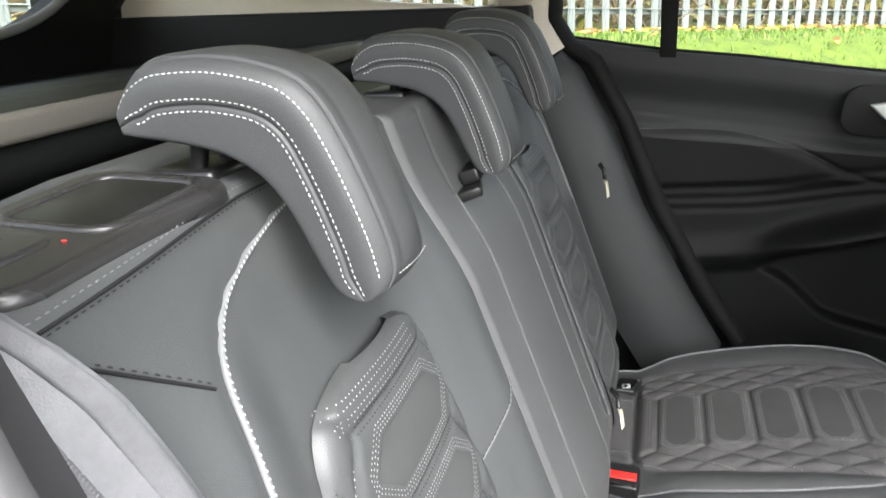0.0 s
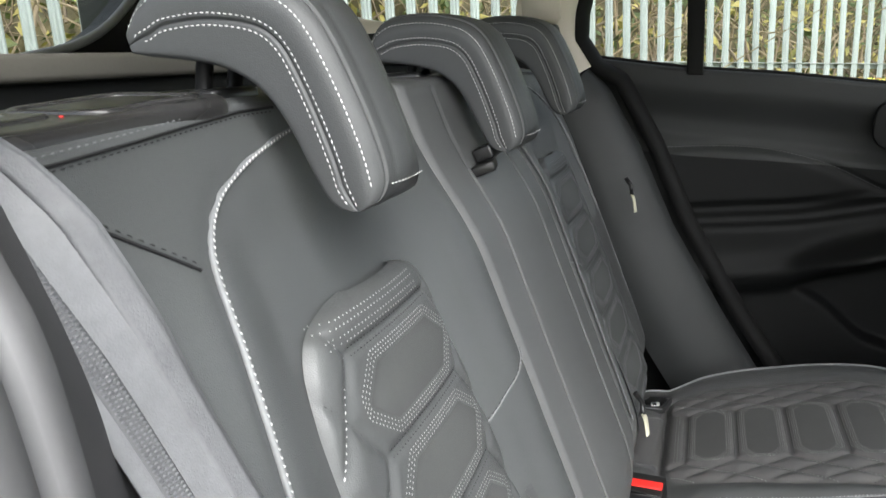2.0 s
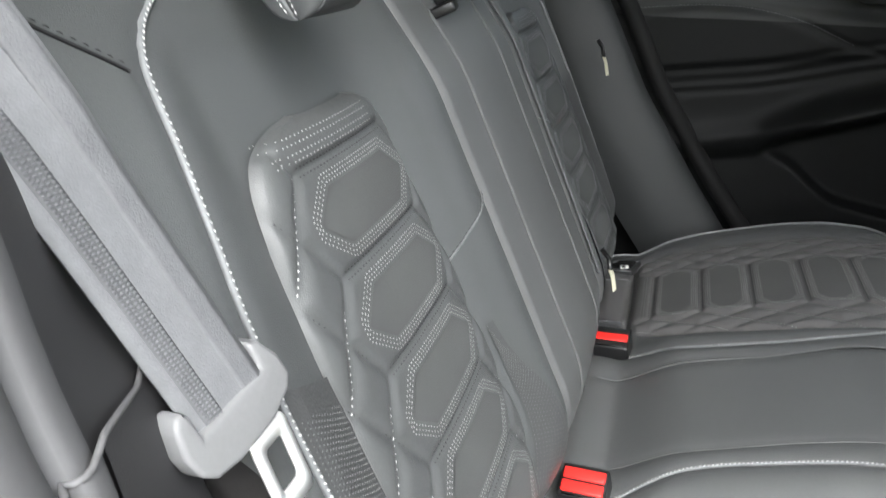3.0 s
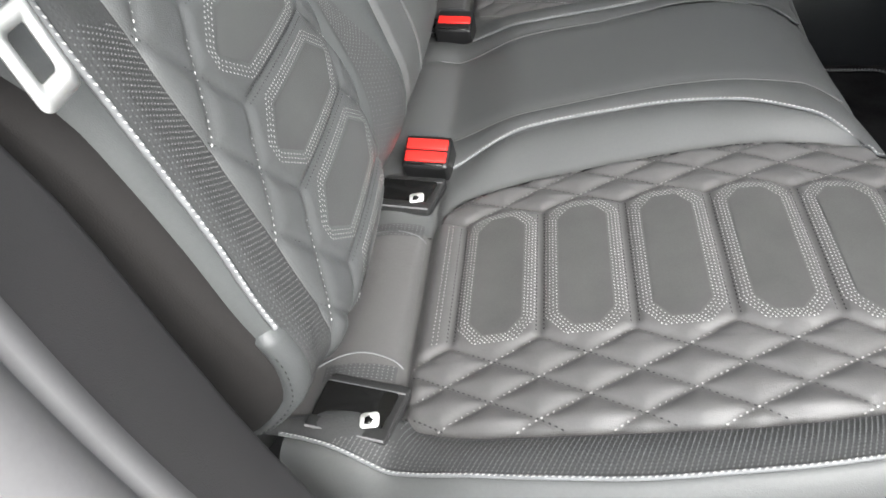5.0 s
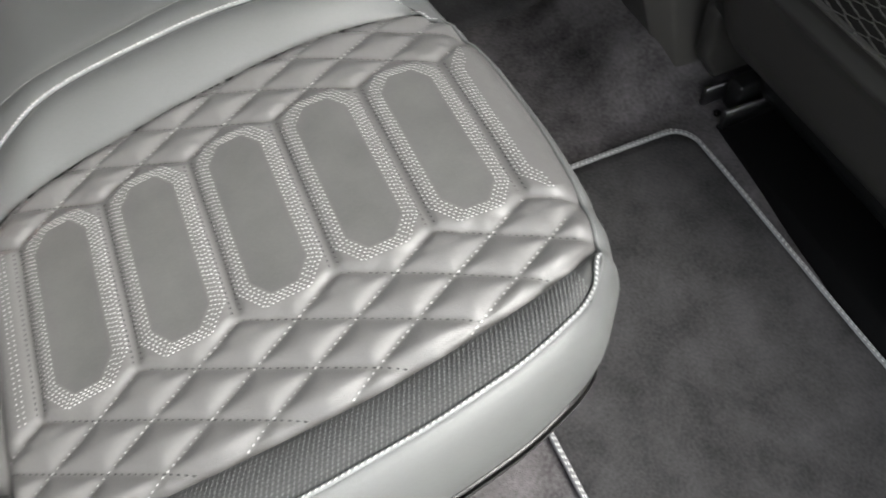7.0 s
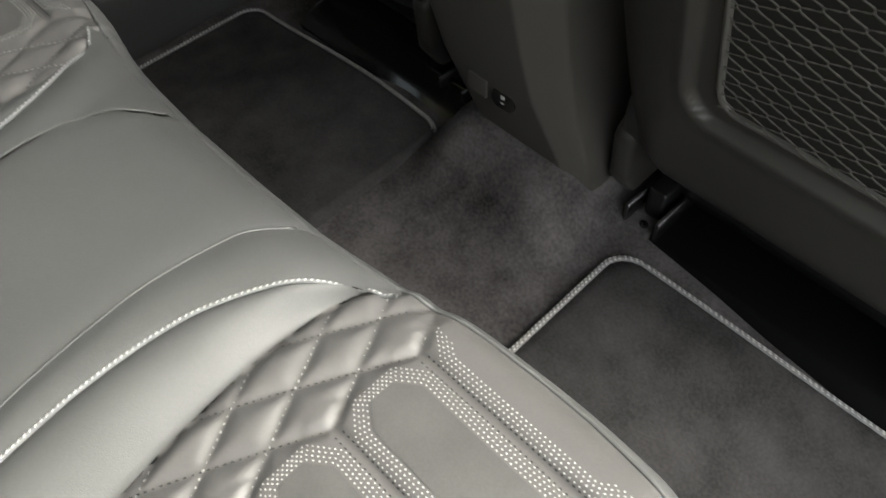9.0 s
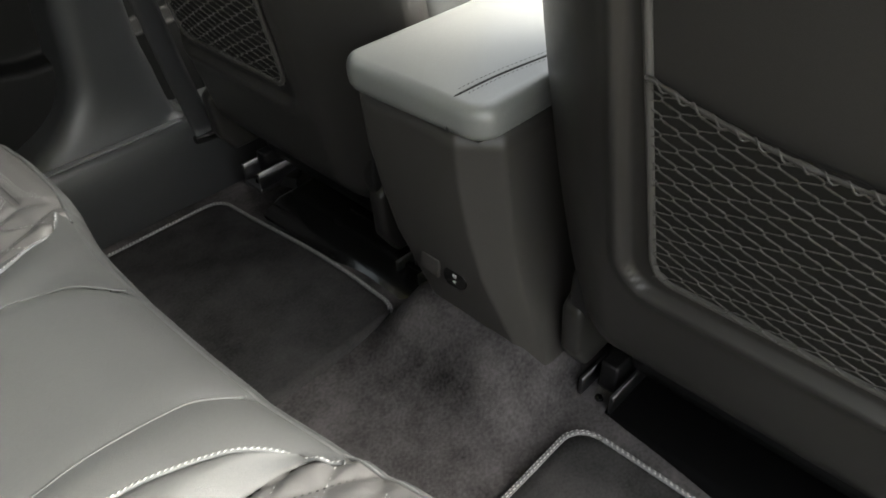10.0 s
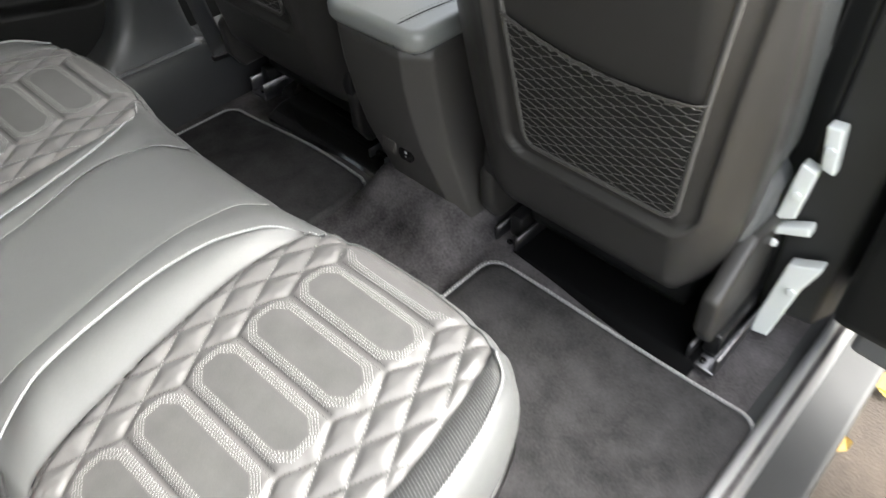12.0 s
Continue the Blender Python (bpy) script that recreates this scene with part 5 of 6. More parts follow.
deep = 0.742 - 0.030 * np.exp(-(pz - 0.402) / 0.045) - 0.03 * step(0.6, 1.4, pz)
cols = [np.stack([rear_edge(pz) - 0.004, deep + 0.09, pz], 1), np.stack([rear_edge(pz) - 0.002, deep + 0.03, pz], 1)]
for f in np.linspace(0, 1, 19):
    cols.append(np.stack([rear_edge(pz) + (front_edge(pz) - rear_edge(pz)) * f, deep + 0.016 * abs(2 * f - 1) ** 5, pz], 1))
cols += [np.stack([front_edge(pz) + 0.002, deep + 0.03, pz], 1), np.stack([front_edge(pz) + 0.004, deep + 0.09, pz], 1)]
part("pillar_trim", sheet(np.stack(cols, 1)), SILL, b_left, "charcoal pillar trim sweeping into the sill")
sill_x = np.linspace(0.28, 1.7, 60)
sec = [(0.82, 0.402), (0.730, 0.4005), (0.724, 0.3965), (0.719, 0.3965), (0.715, 0.4015), (0.709, 0.4062), (0.701, 0.4062), (0.695, 0.4025), (0.690, 0.392), (0.686, 0.372), (0.680, 0.345), (0.684, 0.29), (0.69, 0.22)]
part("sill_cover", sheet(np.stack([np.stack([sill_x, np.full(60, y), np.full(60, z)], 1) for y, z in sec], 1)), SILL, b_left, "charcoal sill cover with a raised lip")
# added paler strip: the sheen on the sill's raised lip as a grey colour
part("sill_sheen_strip", box((0.30, 0.6985, 0.4055), (0.862, 0.7125, 0.4085), 0.001), GREYPLASTIC, b_left, "satin grey strip along the sill lip, added for its sheen")
axes((1.0, 0, -0.05, 0.052), (0, 1.12, 0, 0.015), (0, 0.025, 1.12, -0.072))
part("belt_anchor", turned(box((-0.028, -0.006, -0.005), (0.028, 0.006, 0.006), 0.002), pose(0.862, 0.592, 0.378, 0, 6, 0)), SATIN, b_left)
part("anchor_bolt", turned(box((-0.008, -0.004, -0.010), (0.010, 0.004, 0.012), 0.002), pose(0.895, 0.590, 0.392, 0, 15, 0)), CHROME, b_left, "bright anchor plate")
belt_p = np.array([[0.862, 0.596, 0.385], [0.842, 0.602, 0.50], [0.825, 0.607, 0.62], [0.80, 0.62, 0.85], [0.79, 0.63, 1.2]])
front_belt = thing("seat_belt", "black front seat belt running down the middle pillar", "seat belt", at=(0.862, 0.596, 0.385))
part("webbing", strip_of(resample(belt_p, 0.02), np.tile([1.0, 0.15, 0.1], (len(resample(belt_p, 0.02)), 1)), 0.046, 0.0025), FRONTWEB, front_belt)
tagged(part("door_1", box((0.99, 0.66, 0.40), (1.95, 0.76, 1.06), 0.02), TRIM), "closed black-trimmed front door", "car door", kind="structure")
tagged(part("door_2", box((1.02, -0.78, 0.40), (1.95, -0.68, 1.06), 0.02), TRIM), "closed black-trimmed front door", "car door", kind="structure")
axes((0.968, 0, -0.0795, 0.0287), (0, 1.1, 0, 0.04), (0.0632, 0, 1.0098, -0.0228))
# tailgate with its window, and load cover
hole = loop([(-0.46, 1.37), (-0.33, 1.34), (0.0, 1.325), (0.25, 1.355), (0.36, 1.385), (0.44, 1.44), (0.53, 1.55), (0.56, 1.66), (0.50, 1.72), (0.0, 1.74), (-0.5, 1.72), (-0.52, 1.5)], 72)
outer = box_loop(hole, (-0.66, 1.24), (0.66, 1.80))


def rear_at(z):
    return -1.02 - 0.45 * (1.6 - z) * 0 - 0.35 * (1.62 - z)


bm = bmesh.new()
ring_a = [bm.verts.new((rear_at(z), y, z)) for y, z in outer]
ring_b = [bm.verts.new((rear_at(z) + 0.02, y, z)) for y, z in hole]
ring_c = [bm.verts.new((rear_at(z) - 0.05, y, z)) for y, z in hole]
ring_d = [bm.verts.new((rear_at(z) - 0.06, y, z)) for y, z in outer]
for one, two in ((ring_a, ring_b), (ring_b, ring_c), (ring_c, ring_d), (ring_d, ring_a)):
    for i in range(len(hole)):
        bm.faces.new((one[i], one[(i + 1) % len(hole)], two[(i + 1) % len(hole)], two[i]))
tagged(part("wall_tailgate", bm, TRIM, smooth=False), "closed tailgate with black window surround", "tailgate", kind="structure")
seal = np.array([(rear_at(z) + 0.018, y, z) for y, z in hole + hole[:1]])
tagged(part("trim_tailgate_window", tube(seal, 0.010, 8), GREYPLASTIC), "grey moulding round the rear window", "window moulding", kind="structure")
q = part("window_2", ([(rear_at(1.28) - 0.02, -0.56, 1.28), (rear_at(1.28) - 0.02, 0.58, 1.28), (rear_at(1.76) - 0.02, 0.60, 1.76), (rear_at(1.76) - 0.02, -0.56, 1.76)], [[0, 1, 2, 3]]), GLASS, None, smooth=False)
tagged(q, "clear glass of the rear window", "window", kind="structure")
q.visible_shadow = False
tagged(part("wall_tailgate_lower", box((-1.24, -0.66, 0.3), (-1.16, 0.66, 1.26), 0.01), TRIM), "charcoal lower tailgate trim", "tailgate trim", kind="structure")
cover = thing("load_cover", "black retractable load cover with a grey front edge behind the seats", "load cover", at=(-0.6, 0.0, 1.24))
part("cassette", tube(np.array([(-0.39, y, 1.238) for y in np.linspace(-0.57, 0.59, 24)]), 0.030, 20), TRIM, cover, "black roller cassette")
part("cover_sheet", box((-1.15, -0.58, 1.262), (-0.38, 0.60, 1.268), 0.002), TRIM, cover)
part("front_edge", box((-0.37, -0.57, 1.250), (-0.345, 0.59, 1.272), 0.005), COVEREDGE, cover, "grey front edge")

axes()
# ---- right door opening: pillar, seal, painted flange, sill ----
opening = thing("pillar_rear_right", "charcoal pillar trim, grey rubber seal and white painted door flange", "pillar trim", kind="structure")
path_in = spline([0.38, 0.47, 0.567, 0.60, 0.68, 0.76, 0.856, 0.922, 0.986, 1.033, 1.09, 1.15, 1.21], [0.13, 0.06, 0.007, -0.006, -0.035, -0.058, -0.085, -0.112, -0.124, -0.150, -0.164, -0.190, -0.215])
path_out = spline([0.36, 0.45, 0.55, 0.65, 0.74, 0.82, 0.90, 0.941, 0.972, 1.009, 1.035, 1.06, 1.09, 1.13, 1.147, 1.165, 1.192, 1.21, 1.243, 1.26, 1.275, 1.292, 1.318, 1.37, 1.47],
                  [0.24, 0.14, 0.07, 0.020, -0.020, -0.045, -0.062, -0.070, -0.076, -0.080, -0.085, -0.088, -0.090, -0.095, -0.099, -0.107, -0.117, -0.121, -0.122, -0.118, -0.113, -0.103, -0.088, -0.055, 0.0])


def band(stops, lo, hi, count=70):
    """Bands along the door opening; stops: (share from the inner to the outer edge, extra x, y)."""
    z = np.linspace(lo, hi, count)
    return sheet(np.stack([np.stack([path_in(z) * (1 - f) + path_out(z) * f + dx, np.full(len(z), y), z], 1) for f, dx, y in stops], 1), flip=True)


face = [(0.0, -0.12, -0.606), (0.0, -0.03, -0.610), (0.0, -0.005, -0.614), (0.0, 0.0, -0.621), (0.3, 0.002, -0.646), (0.65, 0.002, -0.673), (0.95, 0.0, -0.696), (1.0, 0.0, -0.700)]
bead = [(1.0, 0.0, -0.700), (1.0, 0.004, -0.7045), (1.0, 0.0075, -0.711), (1.0, 0.0085, -0.7175), (1.0, 0.003, -0.7205), (1.0, 0.0085, -0.7235), (1.0, 0.016, -0.732), (1.0, 0.020, -0.744), (1.0, 0.017, -0.757), (1.0, 0.004, -0.767), (1.0, -0.06, -0.772), (1.0, -0.16, -0.776)]
part("pillar_trim", band(face, 0.96, 1.214), PILLAR, opening, "charcoal upper pillar trim")
part("rubber_seal", band(bead, 0.96, 1.216), SEAL, opening, "grey rubber door seal")
pts, faces = band([(f, dx + 0.003, y + 0.001) for f, dx, y in face], 0.37, 0.998)
pts = np.array(pts)
pts[:, 2] += 0.020 * step(-0.63, -0.70, pts[:, 1]) * step(0.90, 0.998, pts[:, 2])
part("lower_pillar_trim", (pts, faces), PILLAR, opening, "charcoal lower pillar trim lapping over the upper")
seal_pts, seal_faces = band([(f, dx + 0.003, y + 0.001) for f, dx, y in bead], 0.37, 1.016)
rim = np.concatenate([pts.reshape(70, 8, 3)[-1][3:], np.asarray(seal_pts).reshape(70, 12, 3)[-1][1:10]])
part("trim_lip", tube(resample(rim, 0.004), 0.0014, 8), SEAL, opening, "grey edge of the lower trim")
part("lower_seal", (seal_pts, seal_faces), SEAL, opening, "grey rubber door seal")
bar = [(-0.022, -0.700), (-0.006, -0.698), (0.0, -0.701), (0.006, -0.7065), (0.010, -0.714), (0.011, -0.724), (0.006, -0.737), (-0.010, -0.748), (-0.04, -0.756), (-0.15, -0.768)]
z = np.concatenate([1.2105 + 0.016 * (1 - np.cos(np.linspace(0, np.pi / 2, 9))), np.linspace(1.235, 1.47, 50)])
grown = np.sqrt(np.clip(1 - (1 - np.clip((z - 1.2103) / 0.016, 0, 1)) ** 2, 0, 1))
part("painted_flange", sheet(np.stack([np.stack([path_out(z) + dx * grown - 0.016 * (1 - grown), y * grown - 0.724 * (1 - grown), z], 1) for dx, y in bar], 1), flip=True), PAINT, opening, "white painted door flange")
axes((1.0185, 0, -0.0655, 0.054), (0, 1.1, 0, 0.04), (0.068, 0, 1.0437, -0.0665))
tagged(part("trim_quarter_ledge", box((-1.215, 0.634, 1.222), (-0.185, 0.70, 1.3063), 0.001), TRIM), "charcoal ledge closing the joint below the quarter trim", "side trim", kind="structure")
axes()
tagged(part("wall_quarter_right", box((-1.20, -0.70, 0.3), (-0.36, -0.625, 1.19), 0.01), TRIM), "charcoal side trim behind the rear seat", "side trim", kind="structure")
axes((1, 0, 0, 0.0924), (0, 1.1831, 0, 0.092), (0, 0, 1.1796, -0.1746))
sx = np.linspace(0.22, 1.7, 80)
sill = thing("sill_right", "black sill tread with grey outer sill beyond its seal", "sill", kind="structure")
rise = 0.05 * step(0.42, 0.22, sx)
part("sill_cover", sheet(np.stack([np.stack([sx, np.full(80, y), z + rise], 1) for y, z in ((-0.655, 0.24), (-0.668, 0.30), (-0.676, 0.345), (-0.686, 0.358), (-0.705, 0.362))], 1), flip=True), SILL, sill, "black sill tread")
part("rubber_seal", tube(np.stack([sx, np.full(80, -0.712), 0.366 + rise], 1), 0.008, 8), GREYPLASTIC, sill, "grey rubber seal")
part("painted_sill", sheet(np.stack([np.stack([sx, np.full(80, y), z + rise], 1) for y, z in ((-0.705, 0.352), (-0.716, 0.352), (-0.726, 0.345), (-0.732, 0.328), (-0.735, 0.29), (-0.738, 0.18))], 1), flip=True), GREYPLASTIC, sill, "grey outer sill")
# middle pillar on the right, with the hinges of the open rear door
b_right = thing("pillar_middle_right", "white painted middle pillar with door hinges, black trim inside", "pillar", kind="structure")
part("pillar_trim", prism([(1.0, -0.575), (1.07, -0.575), (1.07, -0.615), (0.987, -0.612)], 0.36, 1.48, "z", 0.01, 3), TRIM, b_right, "black pillar trim")
part("painted_pillar", prism([(0.985, -0.612), (0.998, -0.690), (1.05, -0.706), (1.07, -0.66), (1.06, -0.61)], 0.40, 1.48, "z", 0.008, 3), PLASTIC, b_right, "dark painted pillar flank")
for outline in ([(-0.619, 0.366), (-0.647, 0.372), (-0.663, 0.481), (-0.676, 0.524), (-0.676, 0.533), (-0.651, 0.521), (-0.634, 0.514)],
                [(-0.570, 0.474), (-0.586, 0.477), (-0.604, 0.552), (-0.646, 0.570), (-0.642, 0.584), (-0.606, 0.566), (-0.590, 0.560)],
                [(-0.595, 0.574), (-0.620, 0.587), (-0.624, 0.664), (-0.602, 0.669)],
                [(-0.624, 0.672), (-0.642, 0.668), (-0.632, 0.732), (-0.612, 0.730)]):
    h = part("hinge", prism(outline, 0.958, 0.984, "x", 0.004, 3), PAINT, b_right, "white painted door hinge leaf")
    ys_, zs2 = [q[0] for q in outline], [q[1] for q in outline]
    part("hinge_bolt", turned(prism([(0.007 * math.cos(radians(a)), 0.007 * math.sin(radians(a))) for a in range(0, 360, 60)], 0, 0.005, "z", 0.001), pose(0.958, sum(ys_) / len(ys_), sum(zs2) / len(zs2), 0, -90, 0)), PAINT, h, "white painted bolt head")
# open right rear door, hinged on the middle pillar
swing = pose(0.990, -0.735, 0, 0, 0, 84)
open_door = thing("rear_door", "open rear door, dark trim inside, white outside, swung wide on its hinges", "car door", at=(0.99, -0.735, 0.4))
part("door_trim", turned(joined([prism([(-0.93, 0.40), (-0.95, 0.70), (-1.04, 0.98), (-1.06, 1.10), (-0.02, 1.05), (-0.01, 0.40)], -0.045, 0.0, "y", 0.012, 3)]), swing), SEAL, open_door, "grey door trim")
part("armrest", turned(prism([(-0.85, 0.74), (-0.85, 0.80), (-0.25, 0.84), (-0.22, 0.78)], 0.0, 0.055, "y", 0.015, 3), swing), TRIM, open_door)
part("door_skin", turned(prism([(-0.93, 0.38), (-0.96, 0.70), (-1.05, 0.98), (-1.07, 1.09), (-0.015, 1.04), (-0.005, 0.38)], -0.13, -0.048, "y", 0.015, 3), swing), PAINT, open_door, "white painted outer skin")
for a, b in (((-1.06, 1.09), (-1.10, 1.28)), ((-1.10, 1.28), (-0.94, 1.46)), ((-0.94, 1.46), (-0.04, 1.47)), ((-0.04, 1.47), (-0.015, 1.04))):
    part("window_frame", tube(np.array([tuple(swing @ Vector((a[0], -0.07, a[1]))), tuple(swing @ Vector((b[0], -0.07, b[1])))]), 0.022, 10), RUBBER, open_door, "black window frame")

axes((0.9578, 0, -0.0951, 0.0633), (0, 1.07, 0, -0.019), (-0.0513, 0, 1.0027, -0.0267))
# ---- seat belt on the right ----
belt = thing("seat_belt", "grey-black rear seat belt hanging over the backrest with chrome tongue", "seat belt", at=(-0.09, -0.54, 0.95))
bp = np.array([[-0.27, -0.596, 1.222], [-0.20, -0.593, 1.219], [-0.158, -0.589, 1.2135], [-0.137, -0.586, 1.200], [-0.122, -0.580, 1.178], [-0.102, -0.571, 1.125], [-0.083, -0.5605, 1.055], [-0.066, -0.549, 0.985]])
bp = resample(bp, 0.008)
turn_share = step(1.235, 1.08, bp[:, 2])[:, None]
side_dir = np.array([0.80, 0.55, 0.10]) * (1 - turn_share) + np.array([0.08, 0.99, 0.12]) * turn_share
side_dir = side_dir * step(1.25, 1.20, bp[:, 2])[:, None] + np.array([0.25, 0.97, 0.0]) * (1 - step(1.25, 1.20, bp[:, 2])[:, None])
part("webbing", strip_of(bp, side_dir, 0.048, 0.0022), WEBBING, belt, "woven grey-black webbing")
sd = side_dir / np.linalg.norm(side_dir, axis=1)[:, None]
nb = np.cross(np.gradient(bp, axis=0), sd)
nb /= np.linalg.norm(nb, axis=1)[:, None]
if nb[len(nb) // 2, 0] < 0:
    nb = -nb
for o, w, kind_ in ((-0.011, 0.011, WEBDARK), (0.016, 0.013, WEBDULL)):
    part("webbing_stripe", strip_of(bp + sd * o + nb * 0.0011, sd, w, 0.0006), kind_, belt, "darker woven stripe")
rows_ = [stitches(bp + sd * o + nb * 0.0014, nb, 0.0011, 0.0010, 0.0020, 0.0003) for o in (-0.0145, -0.012, -0.0095, -0.007)]
part("webbing_rib", merge(rows_), WEBDULL, belt, kind="stuff")
lie = Matrix(((1, 0, -0.25, -0.008 + 0.1875), (0, 1, 0, 0), (0, 0, 1, 0), (0, 0, 0, 1)))
cover_outline = [(-0.585, 1.000), (-0.580, 1.005), (-0.5755, 1.003), (-0.574, 0.989), (-0.5245, 0.993), (-0.5250, 1.006), (-0.519, 1.006), (-0.510, 0.993), (-0.5075, 0.981),
                 (-0.514, 0.975), (-0.531, 0.9695), (-0.560, 0.9685), (-0.577, 0.971), (-0.584, 0.977), (-0.587, 0.988)]
part("tongue_cover", turned(prism(cover_outline, -0.008, 0.005, "x", 0.003, 3), lie), GREYPLASTIC, belt, "grey plastic tongue cover")


def slab_ring(outer, inner, y0, y1):
    """A flat plate with a hole; outlines in y and z with the same count."""
    bm = bmesh.new()
    rings = [([bm.verts.new((h, x, z)) for x, z in outer], [bm.verts.new((h, x, z)) for x, z in inner]) for h in (y0, y1)]
    (a, b), (c, d) = rings
    n = len(outer)
    for i in range(n):
        j = (i + 1) % n
        bm.faces.new((a[i], a[j], b[j], b[i]))
        bm.faces.new((c[j], c[i], d[i], d[j]))
        bm.faces.new((a[j], a[i], c[i], c[j]))
        bm.faces.new((b[i], b[j], d[j], d[i]))
    bmesh.ops.recalc_face_normals(bm, faces=bm.faces)
    bmesh.ops.bevel(bm, geom=[e for e in bm.edges if e.calc_face_angle(0) > 1.2], offset=0.0006, segments=2, affect="EDGES")
    return bm


ring_o = [(-0.5385 + a - 0.0025 * (b + 0.02) / 0.04 * -1, 0.9475 + b) for a, b in rounded_outline(0.0150, 0.0210, 0.005)]
ring_i = [(-0.5385 + a - 0.0025 * (b + 0.02) / 0.04 * -1, 0.9480 + b) for a, b in rounded_outline(0.0075, 0.0115, 0.003)]
part("tongue", turned(slab_ring(ring_o, ring_i, -0.0015, 0.0015), lie), CHROME, belt, "chrome tongue")

axes((1.0, 0, -0.05, 0.052), (0, 1.12, 0, 0.015), (0, 0.025, 1.12, -0.072))
# ---- front seats ----


def seat_x(z):
    return 0.815 - 0.22 * (z - 0.61)


seat_in = spline([0.385, 0.41, 0.47, 0.55, 0.65, 0.78, 0.98, 1.10, 1.15, 1.18], [-0.165, -0.200, -0.235, -0.252, -0.260, -0.263, -0.255, -0.225, -0.19, -0.14])
seat_out = spline([0.385, 0.41, 0.47, 0.55, 0.65, 0.78, 0.88, 0.98, 1.10, 1.15, 1.18], [0.120, 0.145, 0.178, 0.192, 0.202, 0.208, 0.205, 0.200, 0.185, 0.165, 0.13])


def seat_back_x(v, z):
    """Rear face of a front seat's back: v across it, outboard positive, from its middle line."""
    turn = np.where(v > 0, (v - 0.132) / (seat_out(z) - 0.132), (-0.140 - v) / (-0.140 - seat_in(z)))
    x = seat_x(z) - 0.006 + np.where(v > 0, 0.085, 0.100) * np.clip(turn, 0, 1.2) ** 1.8 + 0.08 * step(0.50, 0.37, z) ** 1.5
    across = np.maximum(-0.124 - 0.02 * (z - 0.61) - v, v - 0.160 - 0.08 * (z - 0.61))
    gap = np.hypot(np.maximum(across + 0.034, 0), np.maximum(0.584 - z + 0.034, 0)) - 0.034
    return x + 0.010 * step(0.003, -0.003, gap) * step(1.10, 1.02, z) - 0.004 * np.exp(-((gap - 0.006) / 0.008) ** 2)


def front_seat(side, label):
    """The back of a front seat, with its net pocket; side -1: right seat."""
    mid = side * 0.357
    s = thing("front_seat", label, "car seat", "front seats", at=(0.95, mid, 0.33))
    z, w = np.meshgrid(np.linspace(0.385, 1.18, 150), np.linspace(-1, 1, 141), indexing="ij")
    v = seat_in(z) + (seat_out(z) - seat_in(z)) * (w + 1) / 2
    back = np.stack([seat_back_x(v, z), mid + side * v, z], 2)
    front = np.stack([seat_x(z) + 0.16 - 0.03 * np.abs(w) ** 4, mid + side * v, z], 2)
    ring = np.concatenate([back, front[:, ::-4]], 1)
    pts, faces = sheet(ring, wrap=True)
    n = ring.shape[1]
    faces += [list(range(n)), list(range(len(pts) - n, len(pts)))[::-1]]
    bm = bmesh.new()
    me = bpy.data.meshes.new("tmp")
    me.from_pydata([tuple(p) for p in pts.tolist()], [], faces)
    bm.from_mesh(me)
    bpy.data.meshes.remove(me)
    part("backrest", bm, SEATBACK, s, "black grained seat back")
    # thin raised moulding round the pocket: inboard side, rounded corners, bottom, outboard side
    z0, z1, r = 0.606, 0.812, 0.020

    def lo_v(z):
        return -0.109 + 0.060 * (z1 - z)

    def hi_v(z):
        return 0.154 - 0.090 * (z1 - z)
    o = [(lo_v(q), q) for q in np.linspace(1.09, z0 + r, 40)]
    a0, a1 = lo_v(z0), hi_v(z0)
    o += [(a0 + r - r * math.cos(radians(a)), z0 + r - r * math.sin(radians(a))) for a in range(10, 90, 10)]
    o += [(q, z0) for q in np.linspace(a0 + r, a1 - r, 24)]
    o += [(a1 - r + r * math.sin(radians(a)), z0 + r - r * math.cos(radians(a))) for a in range(10, 90, 10)]
    o += [(hi_v(q), q) for q in np.linspace(z0 + r, 1.09, 40)]
    o = np.array(o)
    fr = np.stack([seat_back_x(o[:, 0], o[:, 1]) - 0.002, mid + side * o[:, 0], o[:, 1]], 1)
    part("pocket_frame", tube(fr, 0.0036, 10), MOULDING, s, "thin raised pocket moulding")

    def top(v):
        t = np.clip((v + 0.103) / 0.257, 0, 1)
        return 0.800 + 0.012 * (1 - t) - 0.016 * np.sin(np.pi * t) ** 0.9
    t = np.linspace(0, 1, 40)
    rows = []
    for k in np.linspace(0, 1, 14):
        v = lo_v(0.7) + 0.004 + (hi_v(0.7) - lo_v(0.7) - 0.008) * t
        q = z0 + 0.004 + (top(v) - z0 - 0.004) * k
        v = lo_v(q) + (hi_v(q) - lo_v(q)) * t
        rows.append(np.stack([seat_back_x(v, q) - 0.0022, mid + side * v, q], 1))
    part("pocket_lining", sheet(np.array(rows)), FABRIC, s, "black pocket lining")
    v = np.linspace(lo_v(0.81), hi_v(0.81), 140)
    q = top(v)
    edge = np.stack([seat_back_x(v, q) - 0.007 - 0.004 * np.sin(np.pi * np.linspace(0, 1, 140)), mid + side * v, q], 1)
    lumps = 0.0019 + 0.0007 * np.sin(v * 190) * np.sin(v * 77 + 1)
    elastic = part("elastic_edge", tube(edge, lumps, 8), CONSOLE, s, "rolled elastic pocket edge")
    wrap = edge + np.stack([0.0024 * np.cos(v * 420), 0 * v, 0.0030 * np.sin(v * 420) - 0.001], 1)
